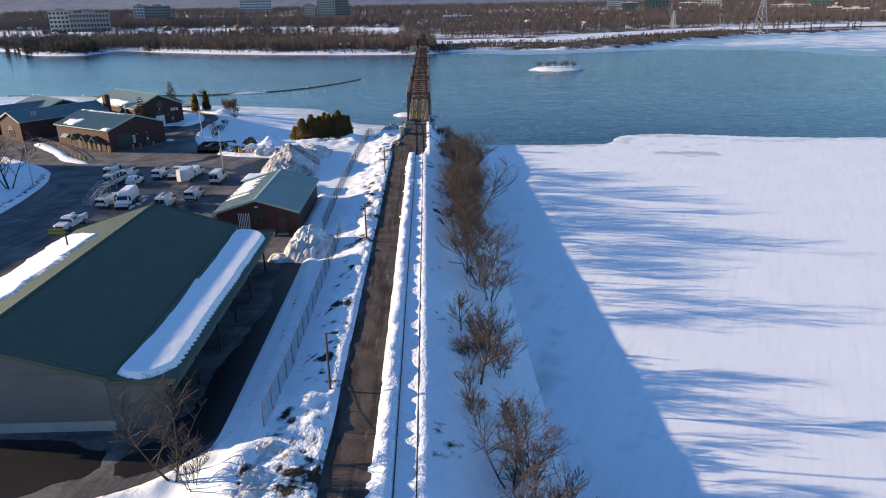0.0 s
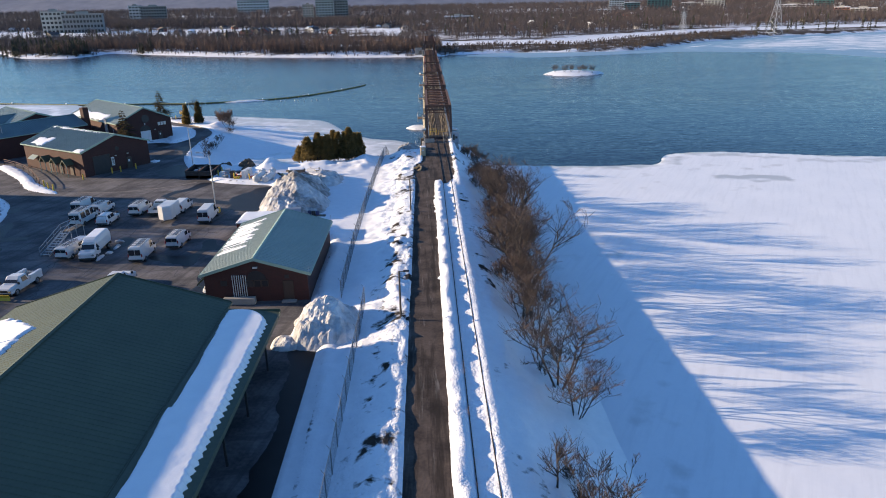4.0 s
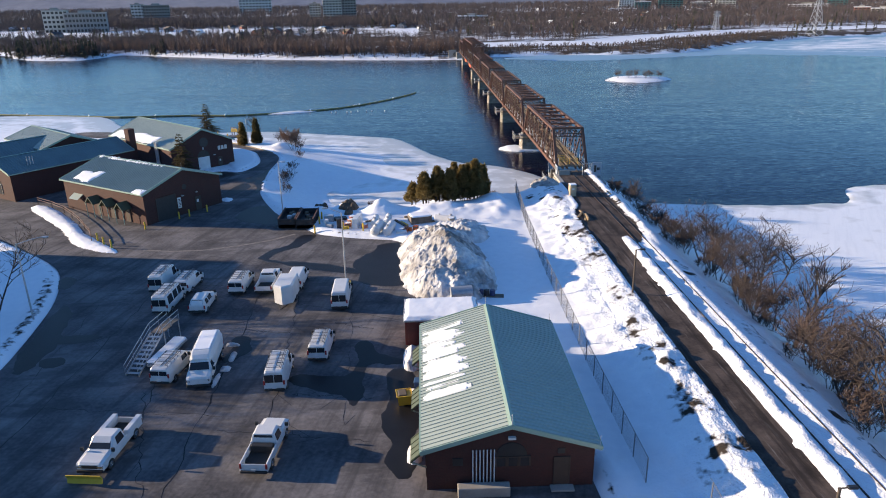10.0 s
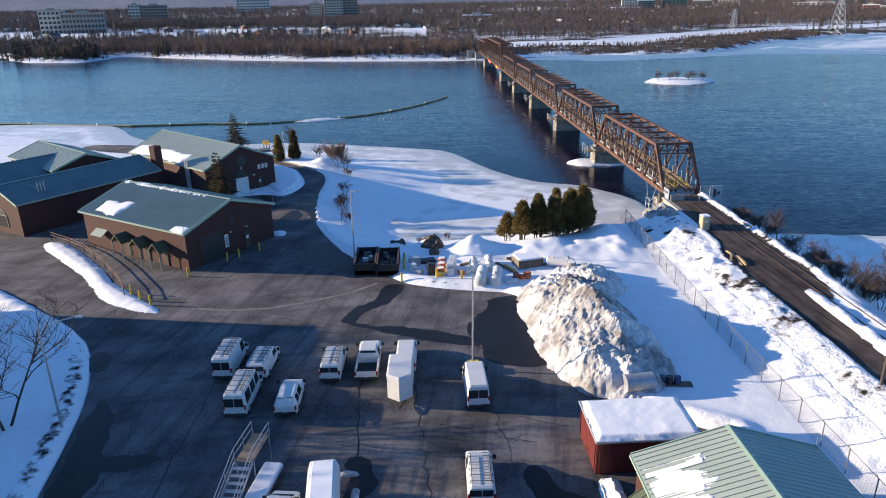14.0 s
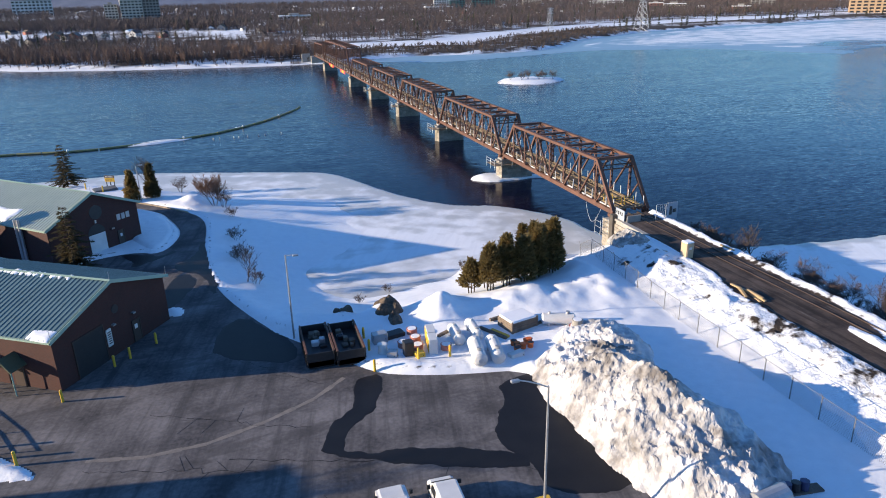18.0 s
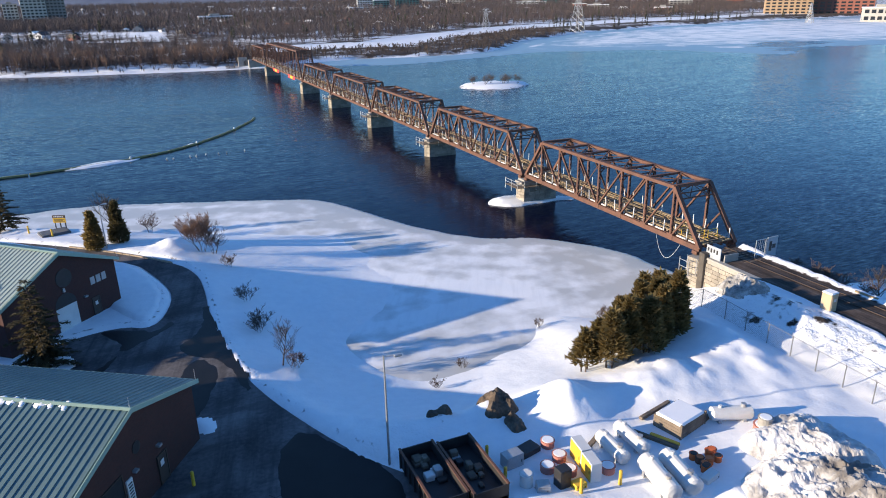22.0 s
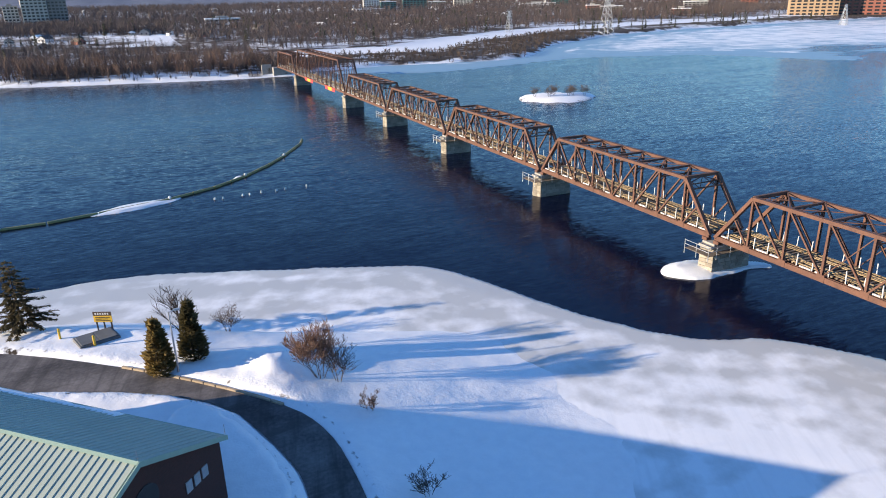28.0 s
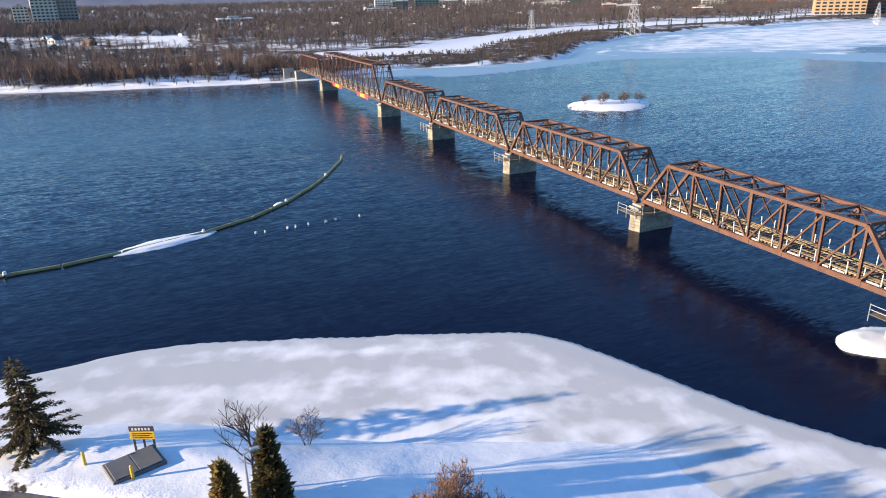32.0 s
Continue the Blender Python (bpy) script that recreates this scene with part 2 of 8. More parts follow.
def water_mat():
    m = bpy.data.materials.new("river_water")
    m.use_nodes = True
    n, l = m.node_tree.nodes, m.node_tree.links
    b = n["Principled BSDF"]
    b.inputs["Base Color"].default_value = (0.002, 0.004, 0.018, 1)
    b.inputs["Roughness"].default_value = 0.17
    b.inputs["IOR"].default_value = 1.33
    b.inputs["Specular IOR Level"].default_value = 0.25
    b.inputs["Specular Tint"].default_value = (0.78, 0.86, 1.0, 1)
    geo, mp = n.new("ShaderNodeNewGeometry"), n.new("ShaderNodeVectorMath")
    mp.operation = "MULTIPLY"
    mp.inputs[1].default_value = (0.22, 1.0, 1.0)
    l.new(geo.outputs["Position"], mp.inputs[0])
    slopes = []
    for s, d, w in ((0.7, 4, 0.26), (0.1, 3, 0.1), (3.2, 3, 0.7)):
        t, c, k = n.new("ShaderNodeTexNoise"), n.new("ShaderNodeVectorMath"), n.new("ShaderNodeVectorMath")
        t.inputs["Scale"].default_value, t.inputs["Detail"].default_value = s, d
        l.new(mp.outputs[0], t.inputs["Vector"])
        c.operation, k.operation = "SUBTRACT", "MULTIPLY"
        c.inputs[1].default_value = (0.5, 0.5, 0.5)
        k.inputs[1].default_value = (w, w, 0)
        l.new(t.outputs["Color"], c.inputs[0])
        l.new(c.outputs[0], k.inputs[0])
        slopes.append(k.outputs[0])
    gust = n.new("ShaderNodeTexNoise")
    gust.inputs["Scale"].default_value, gust.inputs["Detail"].default_value = 0.012, 4
    l.new(mp.outputs[0], gust.inputs["Vector"])
    gr = n.new("ShaderNodeMapRange")
    gr.inputs[1].default_value, gr.inputs[2].default_value = 0.35, 0.65
    gr.inputs[3].default_value, gr.inputs[4].default_value = 0.55, 1.0
    l.new(gust.outputs[0], gr.inputs[0])
    # calm in the lee of the near bank, rippled further out
    sp, lee, amount = n.new("ShaderNodeSeparateXYZ"), n.new("ShaderNodeMapRange"), n.new("ShaderNodeMath")
    l.new(geo.outputs["Position"], sp.inputs[0])
    lee.inputs[1].default_value, lee.inputs[2].default_value = 200.0, 320.0
    lee.inputs[3].default_value, lee.inputs[4].default_value = 0.35, 0.95
    l.new(sp.outputs[1], lee.inputs[0])
    amount.operation = "MULTIPLY"
    l.new(gr.outputs[0], amount.inputs[0])
    l.new(lee.outputs[0], amount.inputs[1])
    total = slopes[0]
    for more in slopes[1:]:
        add = n.new("ShaderNodeVectorMath")
        l.new(total, add.inputs[0])
        l.new(more, add.inputs[1])
        total = add.outputs[0]
    scale, up, unit = n.new("ShaderNodeVectorMath"), n.new("ShaderNodeVectorMath"), n.new("ShaderNodeVectorMath")
    scale.operation, unit.operation = "SCALE", "NORMALIZE"
    l.new(total, scale.inputs[0])
    l.new(amount.outputs[0], scale.inputs["Scale"])
    up.inputs[1].default_value = (0, 0, 1)
    l.new(scale.outputs[0], up.inputs[0])
    l.new(up.outputs[0], unit.inputs[0])
    l.new(unit.outputs[0], b.inputs["Normal"])
    return m


WATER = water_mat()


# ---- mesh helpers ----
class Shape:
    """Collects boxes, beams, tubes and plates into one mesh."""

    def __init__(self):
        self.v, self.f = [], []

    def add(self, verts, faces):
        k = len(self.v)
        self.v += [tuple(p) for p in verts]
        self.f += [tuple(i + k for i in q) for q in faces]
        return self

    def prism(self, low, high):
        """Two matching rings of points, joined and capped."""
        n = len(low)
        return self.add([*low, *high], [tuple(range(n))[::-1], tuple(range(n, 2 * n))] + [(i, (i + 1) % n, n + (i + 1) % n, n + i) for i in range(n)])

    def box(self, x0, y0, z0, x1, y1, z1):
        return self.prism([(x0, y0, z0), (x1, y0, z0), (x1, y1, z0), (x0, y1, z0)], [(x0, y0, z1), (x1, y0, z1), (x1, y1, z1), (x0, y1, z1)])

    def block(self, x0, y0, z0, x1, y1, z1, c=0.03):
        """A box with its edges taken off all round."""
        def ring(i, z):
            a, b, d, e = x0 + i, x1 - i, y0 + i, y1 - i
            return [(a + c, d, z), (b - c, d, z), (b, d + c, z), (b, e - c, z), (b - c, e, z), (a + c, e, z), (a, e - c, z), (a, d + c, z)]
        rings = [ring(c, z0), ring(0, z0 + c), ring(0, z1 - c), ring(c, z1)]
        return self.tube_rings(rings)

    def tube_rings(self, rings):
        n, k = len(rings[0]), len(rings)
        faces = [tuple(range(n))[::-1], tuple(range((k - 1) * n, k * n))]
        for j in range(k - 1):
            faces += [(j * n + i, j * n + (i + 1) % n, (j + 1) * n + (i + 1) % n, (j + 1) * n + i) for i in range(n)]
        return self.add([p for r in rings for p in r], faces)

    def beam(self, p, q, w, h, up=(0, 0, 1)):
        p, q = Vector(p), Vector(q)
        d = (q - p).normalized()
        s = d.cross(Vector(up))
        if s.length < 1e-4:
            s = d.cross(Vector((0, 1, 0)))
        s.normalize()
        u = s.cross(d) * (h / 2)
        s = s * (w / 2)
        return self.prism([p - s - u, p + s - u, p + s + u, p - s + u], [q - s - u, q + s - u, q + s + u, q - s + u])

    def rod(self, p, q, r, r2=None, n=8):
        p, q = Vector(p), Vector(q)
        r2 = r if r2 is None else r2
        d = (q - p).normalized()
        s = d.cross(Vector((0, 0, 1))) if abs(d.z) < 0.95 else d.cross(Vector((0, 1, 0)))
        s.normalize()
        u = s.cross(d)
        ring = [s * math.cos(2 * math.pi * i / n) + u * math.sin(2 * math.pi * i / n) for i in range(n)]
        return self.prism([p + c * r for c in ring], [q + c * r2 for c in ring])

    def mesh(self, name, material, smooth=False, solid=True):
        me = bpy.data.meshes.new(name)
        me.from_pydata(self.v, [], self.f)
        me.update()
        if not solid:
            me.materials.append(material)
            return me
        bm = bmesh.new()
        bm.from_mesh(me)
        bmesh.ops.recalc_face_normals(bm, faces=bm.faces)
        bm.to_mesh(me)
        bm.free()
        if smooth:
            me.polygons.foreach_set("use_smooth", [True] * len(me.polygons))
        me.materials.append(material)
        return me


def thing(name, x, y, z, rz=0.0, label="", category="", group="", kind=""):
    ob = new(name)
    ob.matrix_basis = pose(x, y, z, 0, 0, rz)
    return tagged(ob, label, category, group, kind)


def part(name, shape, material, parent, label="", smooth=False):
    ob = new(name, shape if isinstance(shape, bpy.types.Mesh) else shape.mesh(name, material, smooth))
    ob.parent = parent
    if label:
        ob["label"] = label
    return ob


def again(name, mesh, parent, m):
    """One more piece on a mesh that alike pieces share."""
    ob = new(name, mesh)
    ob.parent = parent
    ob.matrix_basis = m
    return ob


# ---- noise and distance on arrays ----
def lattice(ix, iy, seed):
    h = (ix.astype(np.int64) * 374761393 + iy.astype(np.int64) * 668265263 + seed * 982451653) & 0x7FFFFFFF
    h = ((h ^ (h >> 13)) * 1274126177) & 0x7FFFFFFF
    return ((h ^ (h >> 16)) & 0xFFFF) / 65535.0


def value_noise(x, y, seed=0):
    ix, iy = np.floor(x), np.floor(y)
    fx, fy = x - ix, y - iy
    fx, fy = fx * fx * (3 - 2 * fx), fy * fy * (3 - 2 * fy)
    a, b = lattice(ix, iy, seed), lattice(ix + 1, iy, seed)
    c, d = lattice(ix, iy + 1, seed), lattice(ix + 1, iy + 1, seed)
    return (a * (1 - fx) + b * fx) * (1 - fy) + (c * (1 - fx) + d * fx) * fy


def fbm(x, y, size, octaves=4, seed=0):
    """Layered noise from -1 to 1, its largest lumps of the given size."""
    out, amp, total = 0, 1.0, 0
    for k in range(octaves):
        out = out + amp * (2 * value_noise(x / size * 2 ** k, y / size * 2 ** k, seed + k) - 1)
        total += amp
        amp *= 0.5
    return out / total


def inside(x, y, poly):
    """Distance to a polygon's edge, positive inside."""
    p = np.array(poly, float)
    best, odd = np.full(np.shape(x), 1e9), np.zeros(np.shape(x), bool)
    for (ax, ay), (bx, by) in zip(p, np.roll(p, -1, 0)):
        ex, ey = bx - ax, by - ay
        t = np.clip(((x - ax) * ex + (y - ay) * ey) / (ex * ex + ey * ey), 0, 1)
        best = np.minimum(best, np.hypot(x - ax - t * ex, y - ay - t * ey))
        if ay != by:
            odd ^= ((ay > y) != (by > y)) & (x < (by - ay and (bx - ax) * (y - ay) / (by - ay)) + ax)
    return np.where(odd, best, -best)


def ease(a, b, v):
    t = np.clip((v - a) / (b - a), 0, 1)
    return t * t * (3 - 2 * t)


def sheet(name, xs, ys, z, material, attributes=None, keep=None, smooth=True):
    """A mesh on a grid of xs and ys with heights z; keep drops cells outside."""
    nx, ny = len(xs), len(ys)
    gx, gy = np.meshgrid(xs, ys)
    co = np.stack([gx.ravel(), gy.ravel(), z.ravel()], 1)
    i = (np.arange(ny - 1)[:, None] * nx + np.arange(nx - 1)).ravel()
    quads = np.stack([i, i + 1, i + nx + 1, i + nx], 1)
    if keep is not None:
        k = keep.ravel()
        quads = quads[k[quads].any(1)]
        used = np.unique(quads)
        remap = np.full(len(co), -1)
        remap[used] = np.arange(len(used))
        co, quads = co[used], remap[quads]
        attributes = {n: a.ravel()[used] for n, a in (attributes or {}).items()}
    me = bpy.data.meshes.new(name)
    me.vertices.add(len(co))
    me.vertices.foreach_set("co", co.ravel())
    me.loops.add(quads.size)
    me.loops.foreach_set("vertex_index", quads.ravel())
    me.polygons.add(len(quads))
    me.polygons.foreach_set("loop_start", np.arange(0, quads.size, 4))
    me.polygons.foreach_set("loop_total", np.full(len(quads), 4))
    me.update(calc_edges=True)
    me.polygons.foreach_set("use_smooth", [smooth] * len(quads))
    for n, a in (attributes or {}).items():
        at = me.attributes.new(n, "FLOAT", "POINT")
        at.data.foreach_set("value", np.ascontiguousarray(a.ravel(), dtype=np.float32))
    me.materials.append(material)
    return new(name, me)


def rounded(poly, times=2):
    """Cuts a polygon's corners."""
    p = np.array(poly, float)
    for k in range(times):
        q = np.roll(p, -1, 0)
        p = np.stack([0.75 * p + 0.25 * q, 0.25 * p + 0.75 * q], 1).reshape(-1, 2)
    return p


# ---- the plan ----
WATER_Z = -3.05
LOT = [(-66.2, 78), (-68, 90), (-69.6, 97), (-73, 105), (-77, 109.5), (-83.7, 115.2), (-91, 121), (-105, 130), (-130, 146), (-130, 175), (-104, 175), (-92, 160),
       (-80, 150), (-76, 152), (-75, 158), (-67.5, 160.5), (-64, 158), (-61.8, 164.5), (-62.2, 170), (-66.5, 182), (-85, 191), (-120, 204), (-120, 212), (-100, 206.5),
       (-84.7, 199), (-72, 189), (-61, 177.5), (-58.6, 172), (-58.3, 165), (-58.7, 158), (-58, 150), (-56.6, 142), (-53, 133), (-50, 127.5), (-47, 124), (-43.8, 118.6),
       (-40, 116.8), (-36, 115.6), (-30, 114.4), (-29.6, 106), (-29.2, 98.5), (-25.5, 93.5), (-22, 89), (-16.6, 86), (-16.4, 62), (-15.5, 56), (-13.6, 50), (-13.0, 36),
       (-12.9, 25), (-13.0, 13), (-16, 9), (-19.7, 7), (-30, 4), (-45, 0), (-62, -8), (-64, 30)]
SHORE = [(9.5, -300), (9.5, 140), (7, 147), (-4, 145), (-10, 142.0), (-16, 139.5), (-24, 137), (-30, 135.5), (-38, 135), (-46, 135), (-52.5, 143), (-53.2, 155), (-54, 170), (-55.5, 180),
         (-61, 190), (-66, 199), (-78, 207), (-100, 212), (-140, 216), (-420, 240), (-700, 250), (-700, -300)]
FAR_SHORE = [(-1500, 700), (-396, 640), (-345, 585), (-334, 566), (-308, 541), (-268, 532), (-262, 560), (-266, 589), (-236, 572), (-225, 562), (-170, 532), (-120, 508), (-72, 494), (-7, 481),
             (8, 478), (14, 492), (60, 498), (120, 490), (150, 497), (185, 536), (225, 585), (280, 620), (330, 660), (470, 700), (640, 720), (1500, 800), (4600, 1500), (4600, 4800), (-4600, 4800), (-4600, 900)]


LOT = rounded(LOT)
SHORE = rounded(SHORE)


def rail_x(y):
    return 0.45 - 0.45 * ease(110, 147, np.asarray(y, float))


def land_height(x, y):
    n1, n2 = fbm(x, y, 9.0, 4, 3), fbm(x, y, 1.6, 3, 9)
    s = inside(x, y, SHORE)
    bay = ease(-14, -26, x) * (1 - ease(184, 202, y))
    wide = 4 + 17 * bay - 14 * ease(-15, -30, x) * (1 - ease(150, 166, y))
    t = np.clip((s + 2.5 * bay * fbm(x, y, 13, 3, 15) + wide) / (wide + 5), 0, 1)
    flat = -3.3 + 3.5 * (0.3 * t * t * (3 - 2 * t) + 0.7 * t)
    gentle = -2.97 + 3.2 * t ** 1.35 + 0.05 * fbm(x, y, 4, 3, 16)
    land = flat + (gentle - flat) * bay - 3 * (1 - ease(-wide - 6, -wide, s)) + 0.1 * n1 * ease(-3, 6, s)
    lot = inside(x, y, LOT)
    # snow round the plowed lot, with a ridge along its edge
    ridge = np.exp(-((lot + 1.3) / 0.9) ** 2) * (0.28 + 0.22 * n2) * (1 - 0.75 * ease(128, 140, y))
    land = land + ridge * ease(0, 3, s) + 0.03 * n2
    land = np.where(lot > -0.55, np.minimum(land, 0.32 - 0.85 * (lot + 0.55) + 0.12 * n2), land)
    land = np.where(lot > 0.1, -0.25, land)
    # railway embankment
    ex = np.array([-14.0, -12.4, -9.0, -6.4, -5.2, 2.2, 3.6, 9.6, 14.0])
    ez = np.array([0.1, 0.2, 1.05, 1.85, 1.75, 1.75, 1.35, -3.0, -6.0])
    bank = np.interp(x + ease(3, 6.5, x) * 1.5 * fbm(x, y, 8, 3, 88), ex, ez, left=-20)
    slope_left = ease(-12.5, -11, x) * (1 - ease(-6, -5.2, x))
    rough = np.maximum(0, fbm(x, y, 2.6, 4, 21))
    lump = fbm(x, y, 1.3, 3, 33) + 0.8 * fbm(x, y, 3.4, 3, 35)
    bank = bank + slope_left * (0.25 * rough + (0.5 * lump + 0.45 * fbm(x, y, 0.9, 2, 37)) * (0.35 + 1.3 * rough * ease(-11.5, -7.5, x)) - 0.05) + np.where(x > 2.6, 0.25 * n2 * ease(2.6, 4, x), 0)
    rx = rail_x(y)
    road_l, road_r = -5.15 + 1.4 * ease(119, 125, y) + 0.25 * n2, -1.85 + 0.1 * n2 + 0.14 * fbm(x, y, 1.2, 3, 131) + 0.12 * fbm(x, y, 6.0, 2, 132)
    on_road = (x > road_l) & (x < road_r)
    bank = bank + 0.42 * ease(0, 0.35, x - road_r) * (1 - ease(rx - 1.05, rx - 0.72, x)) * (0.85 + 0.6 * n2 + 0.5 * fbm(x, y, 0.9, 2, 133)) + 0.22 * np.exp(-((x - road_l + 0.3) / 0.3) ** 2)
    bank = bank + 0.33 * np.exp(-((x - rx - 1.15) / 0.25) ** 2) * (1 + 0.5 * n2)
    bank = np.where((np.abs(np.abs(x - rx) - 0.7175) < 0.14), np.minimum(bank, 1.79), bank)
    bare = ease(104, 112, y) * (x > road_l) * (x < 1.75 + 0.3 * n2)
    bank = bank - bare * np.maximum(0, bank - 1.66 - 0.12 * n2)
    bank = np.where(on_road, 1.55, bank)
    bank = bank - 8 * ease(146.2, 148.5, y) * (x > -9)
    bank = np.where(x <= -9, bank - 5.2 * ease(136.8, 144.5, y), bank)
    bank = bank + 0.55 * np.exp(-((x - 2.75) / 0.55) ** 2) * ease(103, 111, y) * (1 + 0.5 * n2)
    bank = bank - 5.2 * ease(136.8, 144.5, y) * (x < -3.35) * (x > -9)
    z = np.maximum(land, bank)
    lane = (x > -12.4) & (x < -6)
    # ploughed spoil on the road's shoulder and the north end
    z = z + np.where(lane, 0.9 * np.exp(-((x + 7.2) / 1.2) ** 2) * np.maximum(0, fbm(x, y, 5, 3, 31)) * (1 - ease(120, 140, y)), 0)
    for cx, cy, rx_, ry_, h in ((-7.4, 133.0, 2.6, 5.0, 0.7), (-60.6, 184.6, 2.3, 3.6, 1.3), (-34.2, 128.0, 2.3, 2.6, 2.1), (-25, 128, 6, 3.5, 1.1), (-20, 118, 6, 8, 0.35), (-15.6, 131.5, 2.5, 6.0, 1.4),
                              (-48, 130.5, 3.5, 2.0, 0.5), (-40.3, 130.2, 1.5, 1.3, 0.9), (-44.2, 131.2, 0.9, 0.8, 0.5), (-11.5, 8, 3.0, 3.5, 1.3), (-8.7, 13, 2.2, 3.0, 0.9), (-7.6, 32, 1.4, 5, 0.4)):
        g = np.exp(-((x - cx) / rx_) ** 2 - ((y - cy) / ry_) ** 2)
        z = z + h * g * (1 + 0.45 * fbm(x, y, 1.8, 3, 41))
    # far bank, its woods and the hills behind
    f = inside(x, y, FAR_SHORE)
    far = -5.5 + 2.6 * ease(-8, 0, f) + 2.2 * ease(0, 8, f) + 1.5 * ease(20, 120, f) + 0.4 * n1 + 4 * ease(150, 700, f) + 12 * ease(1500, 2600, y)
    z = np.where(f > -8, np.maximum(z, far), z)
    isle = np.hypot((x - 71.0) / 15.5, (y - 340.0) / 12.5)
    z = np.where(isle < 1.3, np.maximum(z, WATER_Z - 1.2 + 2.3 * ease(1.12, 0.82, isle) + 0.15 * n2), z)
    return z, lot, f, s


def axis(low, a, b, high, step, cap, grow=1.12, far_grow=1.25, far=700):
    out = list(np.arange(a, b + step / 2, step))
    for sign, end, stop in ((-1, a, low), (1, b, high)):
        d, p, more = step, end, []
        while (p - stop) * sign < 0:
            d = min(d * grow, cap) if abs(p) < far else d * far_grow
            p += sign * d
            more.append(p)
        out = more[::-1] + out if sign < 0 else out + more
    return np.array(out)


gx = axis(-4600, -104, 13, 4600, 0.42, 11)
gy = axis(-400, 2, 210, 4800, 0.42, 5.0, far=780)
GX, GY = np.meshgrid(gx, gy)
GZ, glot, gfar, gshore = land_height(GX, GY)
lumps = fbm(GX, GY, 3.2, 4, 77)
dirt = np.where((GX > -9.5) & (GX < -4.6) & (GY < 147), 0.24 + (0.6 * np.maximum(0, lumps) + 0.45 * np.maximum(0, fbm(GX, GY, 1.0, 3, 304))) * ease(-10.0, -7.0, GX), 0.0)
dirt = np.maximum(dirt, np.where((GX > 1.9) & (GX < 4.4) & (GY < 147), 0.18 + 0.5 * np.maximum(0, fbm(GX, GY, 5, 3, 12)), 0))
for cx, cy, r in ((-6.6, 137.2, 1.0), (-84, 198.3, 1.3), (3.0, 96, 1.2), (2.9, 99, 1.0), (-10.2, 132.6, 0.9), (-8.7, 129.6, 0.8), (-7.9, 123.7, 0.8), (-40.0, 130.0, 1.2), (-44.2, 131.2, 0.8), (-9.7, 6.8, 1.2), (-8.4, 12.5, 1.0), (3.4, 71, 0.9), (3.5, 67, 1.1), (3.6, 63, 1.1), (-7.6, 68, 1.0), (-7.4, 63.5, 1.2), (-8.6, 61, 1.0), (-7.0, 75, 0.8), (-7.4, 84, 0.8), (-6.9, 96, 0.7), (-7.2, 44, 0.9), (-7.6, 33, 1.0), (-7.0, 22, 0.8)):
    dirt = np.maximum(dirt, np.exp(-((GX - cx) / r / 1.2) ** 2 - ((GY - cy) / r / 1.7) ** 2) * (0.55 + 0.7 * fbm(GX, GY, 1.1, 3, 303)))
dirt = np.maximum(dirt, 0.66 * ease(104, 114, GY) * (GX > -5.4 + 1.5 * ease(119, 125, GY)) * (GX < 1.9) * (GY < 148))
dirt = np.maximum(dirt, 0.62 * ease(0.9, 0.98, np.hypot((GX - 71.0) / 15.5, (GY - 340.0) / 12.5)) * (np.hypot((GX - 71.0) / 15.5, (GY - 340.0) / 12.5) < 1.4))
dirt = np.maximum(dirt, 0.42 * np.exp(-((glot + 0.7) / 0.35) ** 2))
dirt = np.maximum(dirt, 0.52 * np.exp(-((glot + 1.3) / 0.9) ** 2) * ease(-62, -66, GX) * ease(110, 100, GY))
brush = np.where(gfar > 0.5, 0.3 + 0.24 * ease(1, 10, gfar) + 0.25 * fbm(GX, GY, 60, 3, 55) + 0.3 * fbm(GX, GY, 22, 2, 58), 0)
brush = np.where((gfar > 0.5) & (gfar < 62) & (GX > 0), brush + 0.2, brush)
brush = np.where(gfar > 128, 0.55 + 0.25 * fbm(GX, GY, 60, 3, 55) + 0.2 * fbm(GX, GY, 22, 2, 58), brush)
open_snow = ((gfar > 230) & (gfar < 400) & (GX < -30)) | ((gfar > 62) & (gfar < 108) & (GX > 0)) | ((gfar > 70) & (gfar < 90) & (GX < 0))
brush = np.maximum(brush, 0.62 * ease(1900, 2500, GY) + 0.3 * fbm(GX * 0.3, GY, 60, 2, 91) * ease(1900, 2500, GY))
brush = np.where(open_snow, brush - 0.5 * ease(-0.3, 0.1, fbm(GX, GY, 160, 2, 7)), brush)
lumpy = np.where((GX > -12.6) & (GX < -5), 0.25 + 0.75 * ease(-11.5, -8.5, GX), 0.14)
lumpy = np.maximum(lumpy, np.where((GX > -5) & (GX < 10), 0.65, 0))
lumpy = np.maximum(lumpy, 0.9 * np.exp(-((GX + 49) / 4) ** 2 - ((GY - 130) / 4.5) ** 2))
lumpy = np.maximum(lumpy, 0.35 * np.exp(-((glot + 1.1) / 0.9) ** 2))
ground = tagged(sheet("ground", gx, gy, GZ, SNOW, {"dirt": dirt, "brush": brush, "rough": lumpy}),
                "snow-covered ground with ploughed edges, bare soil and brown far banks", "ground", kind="structure")


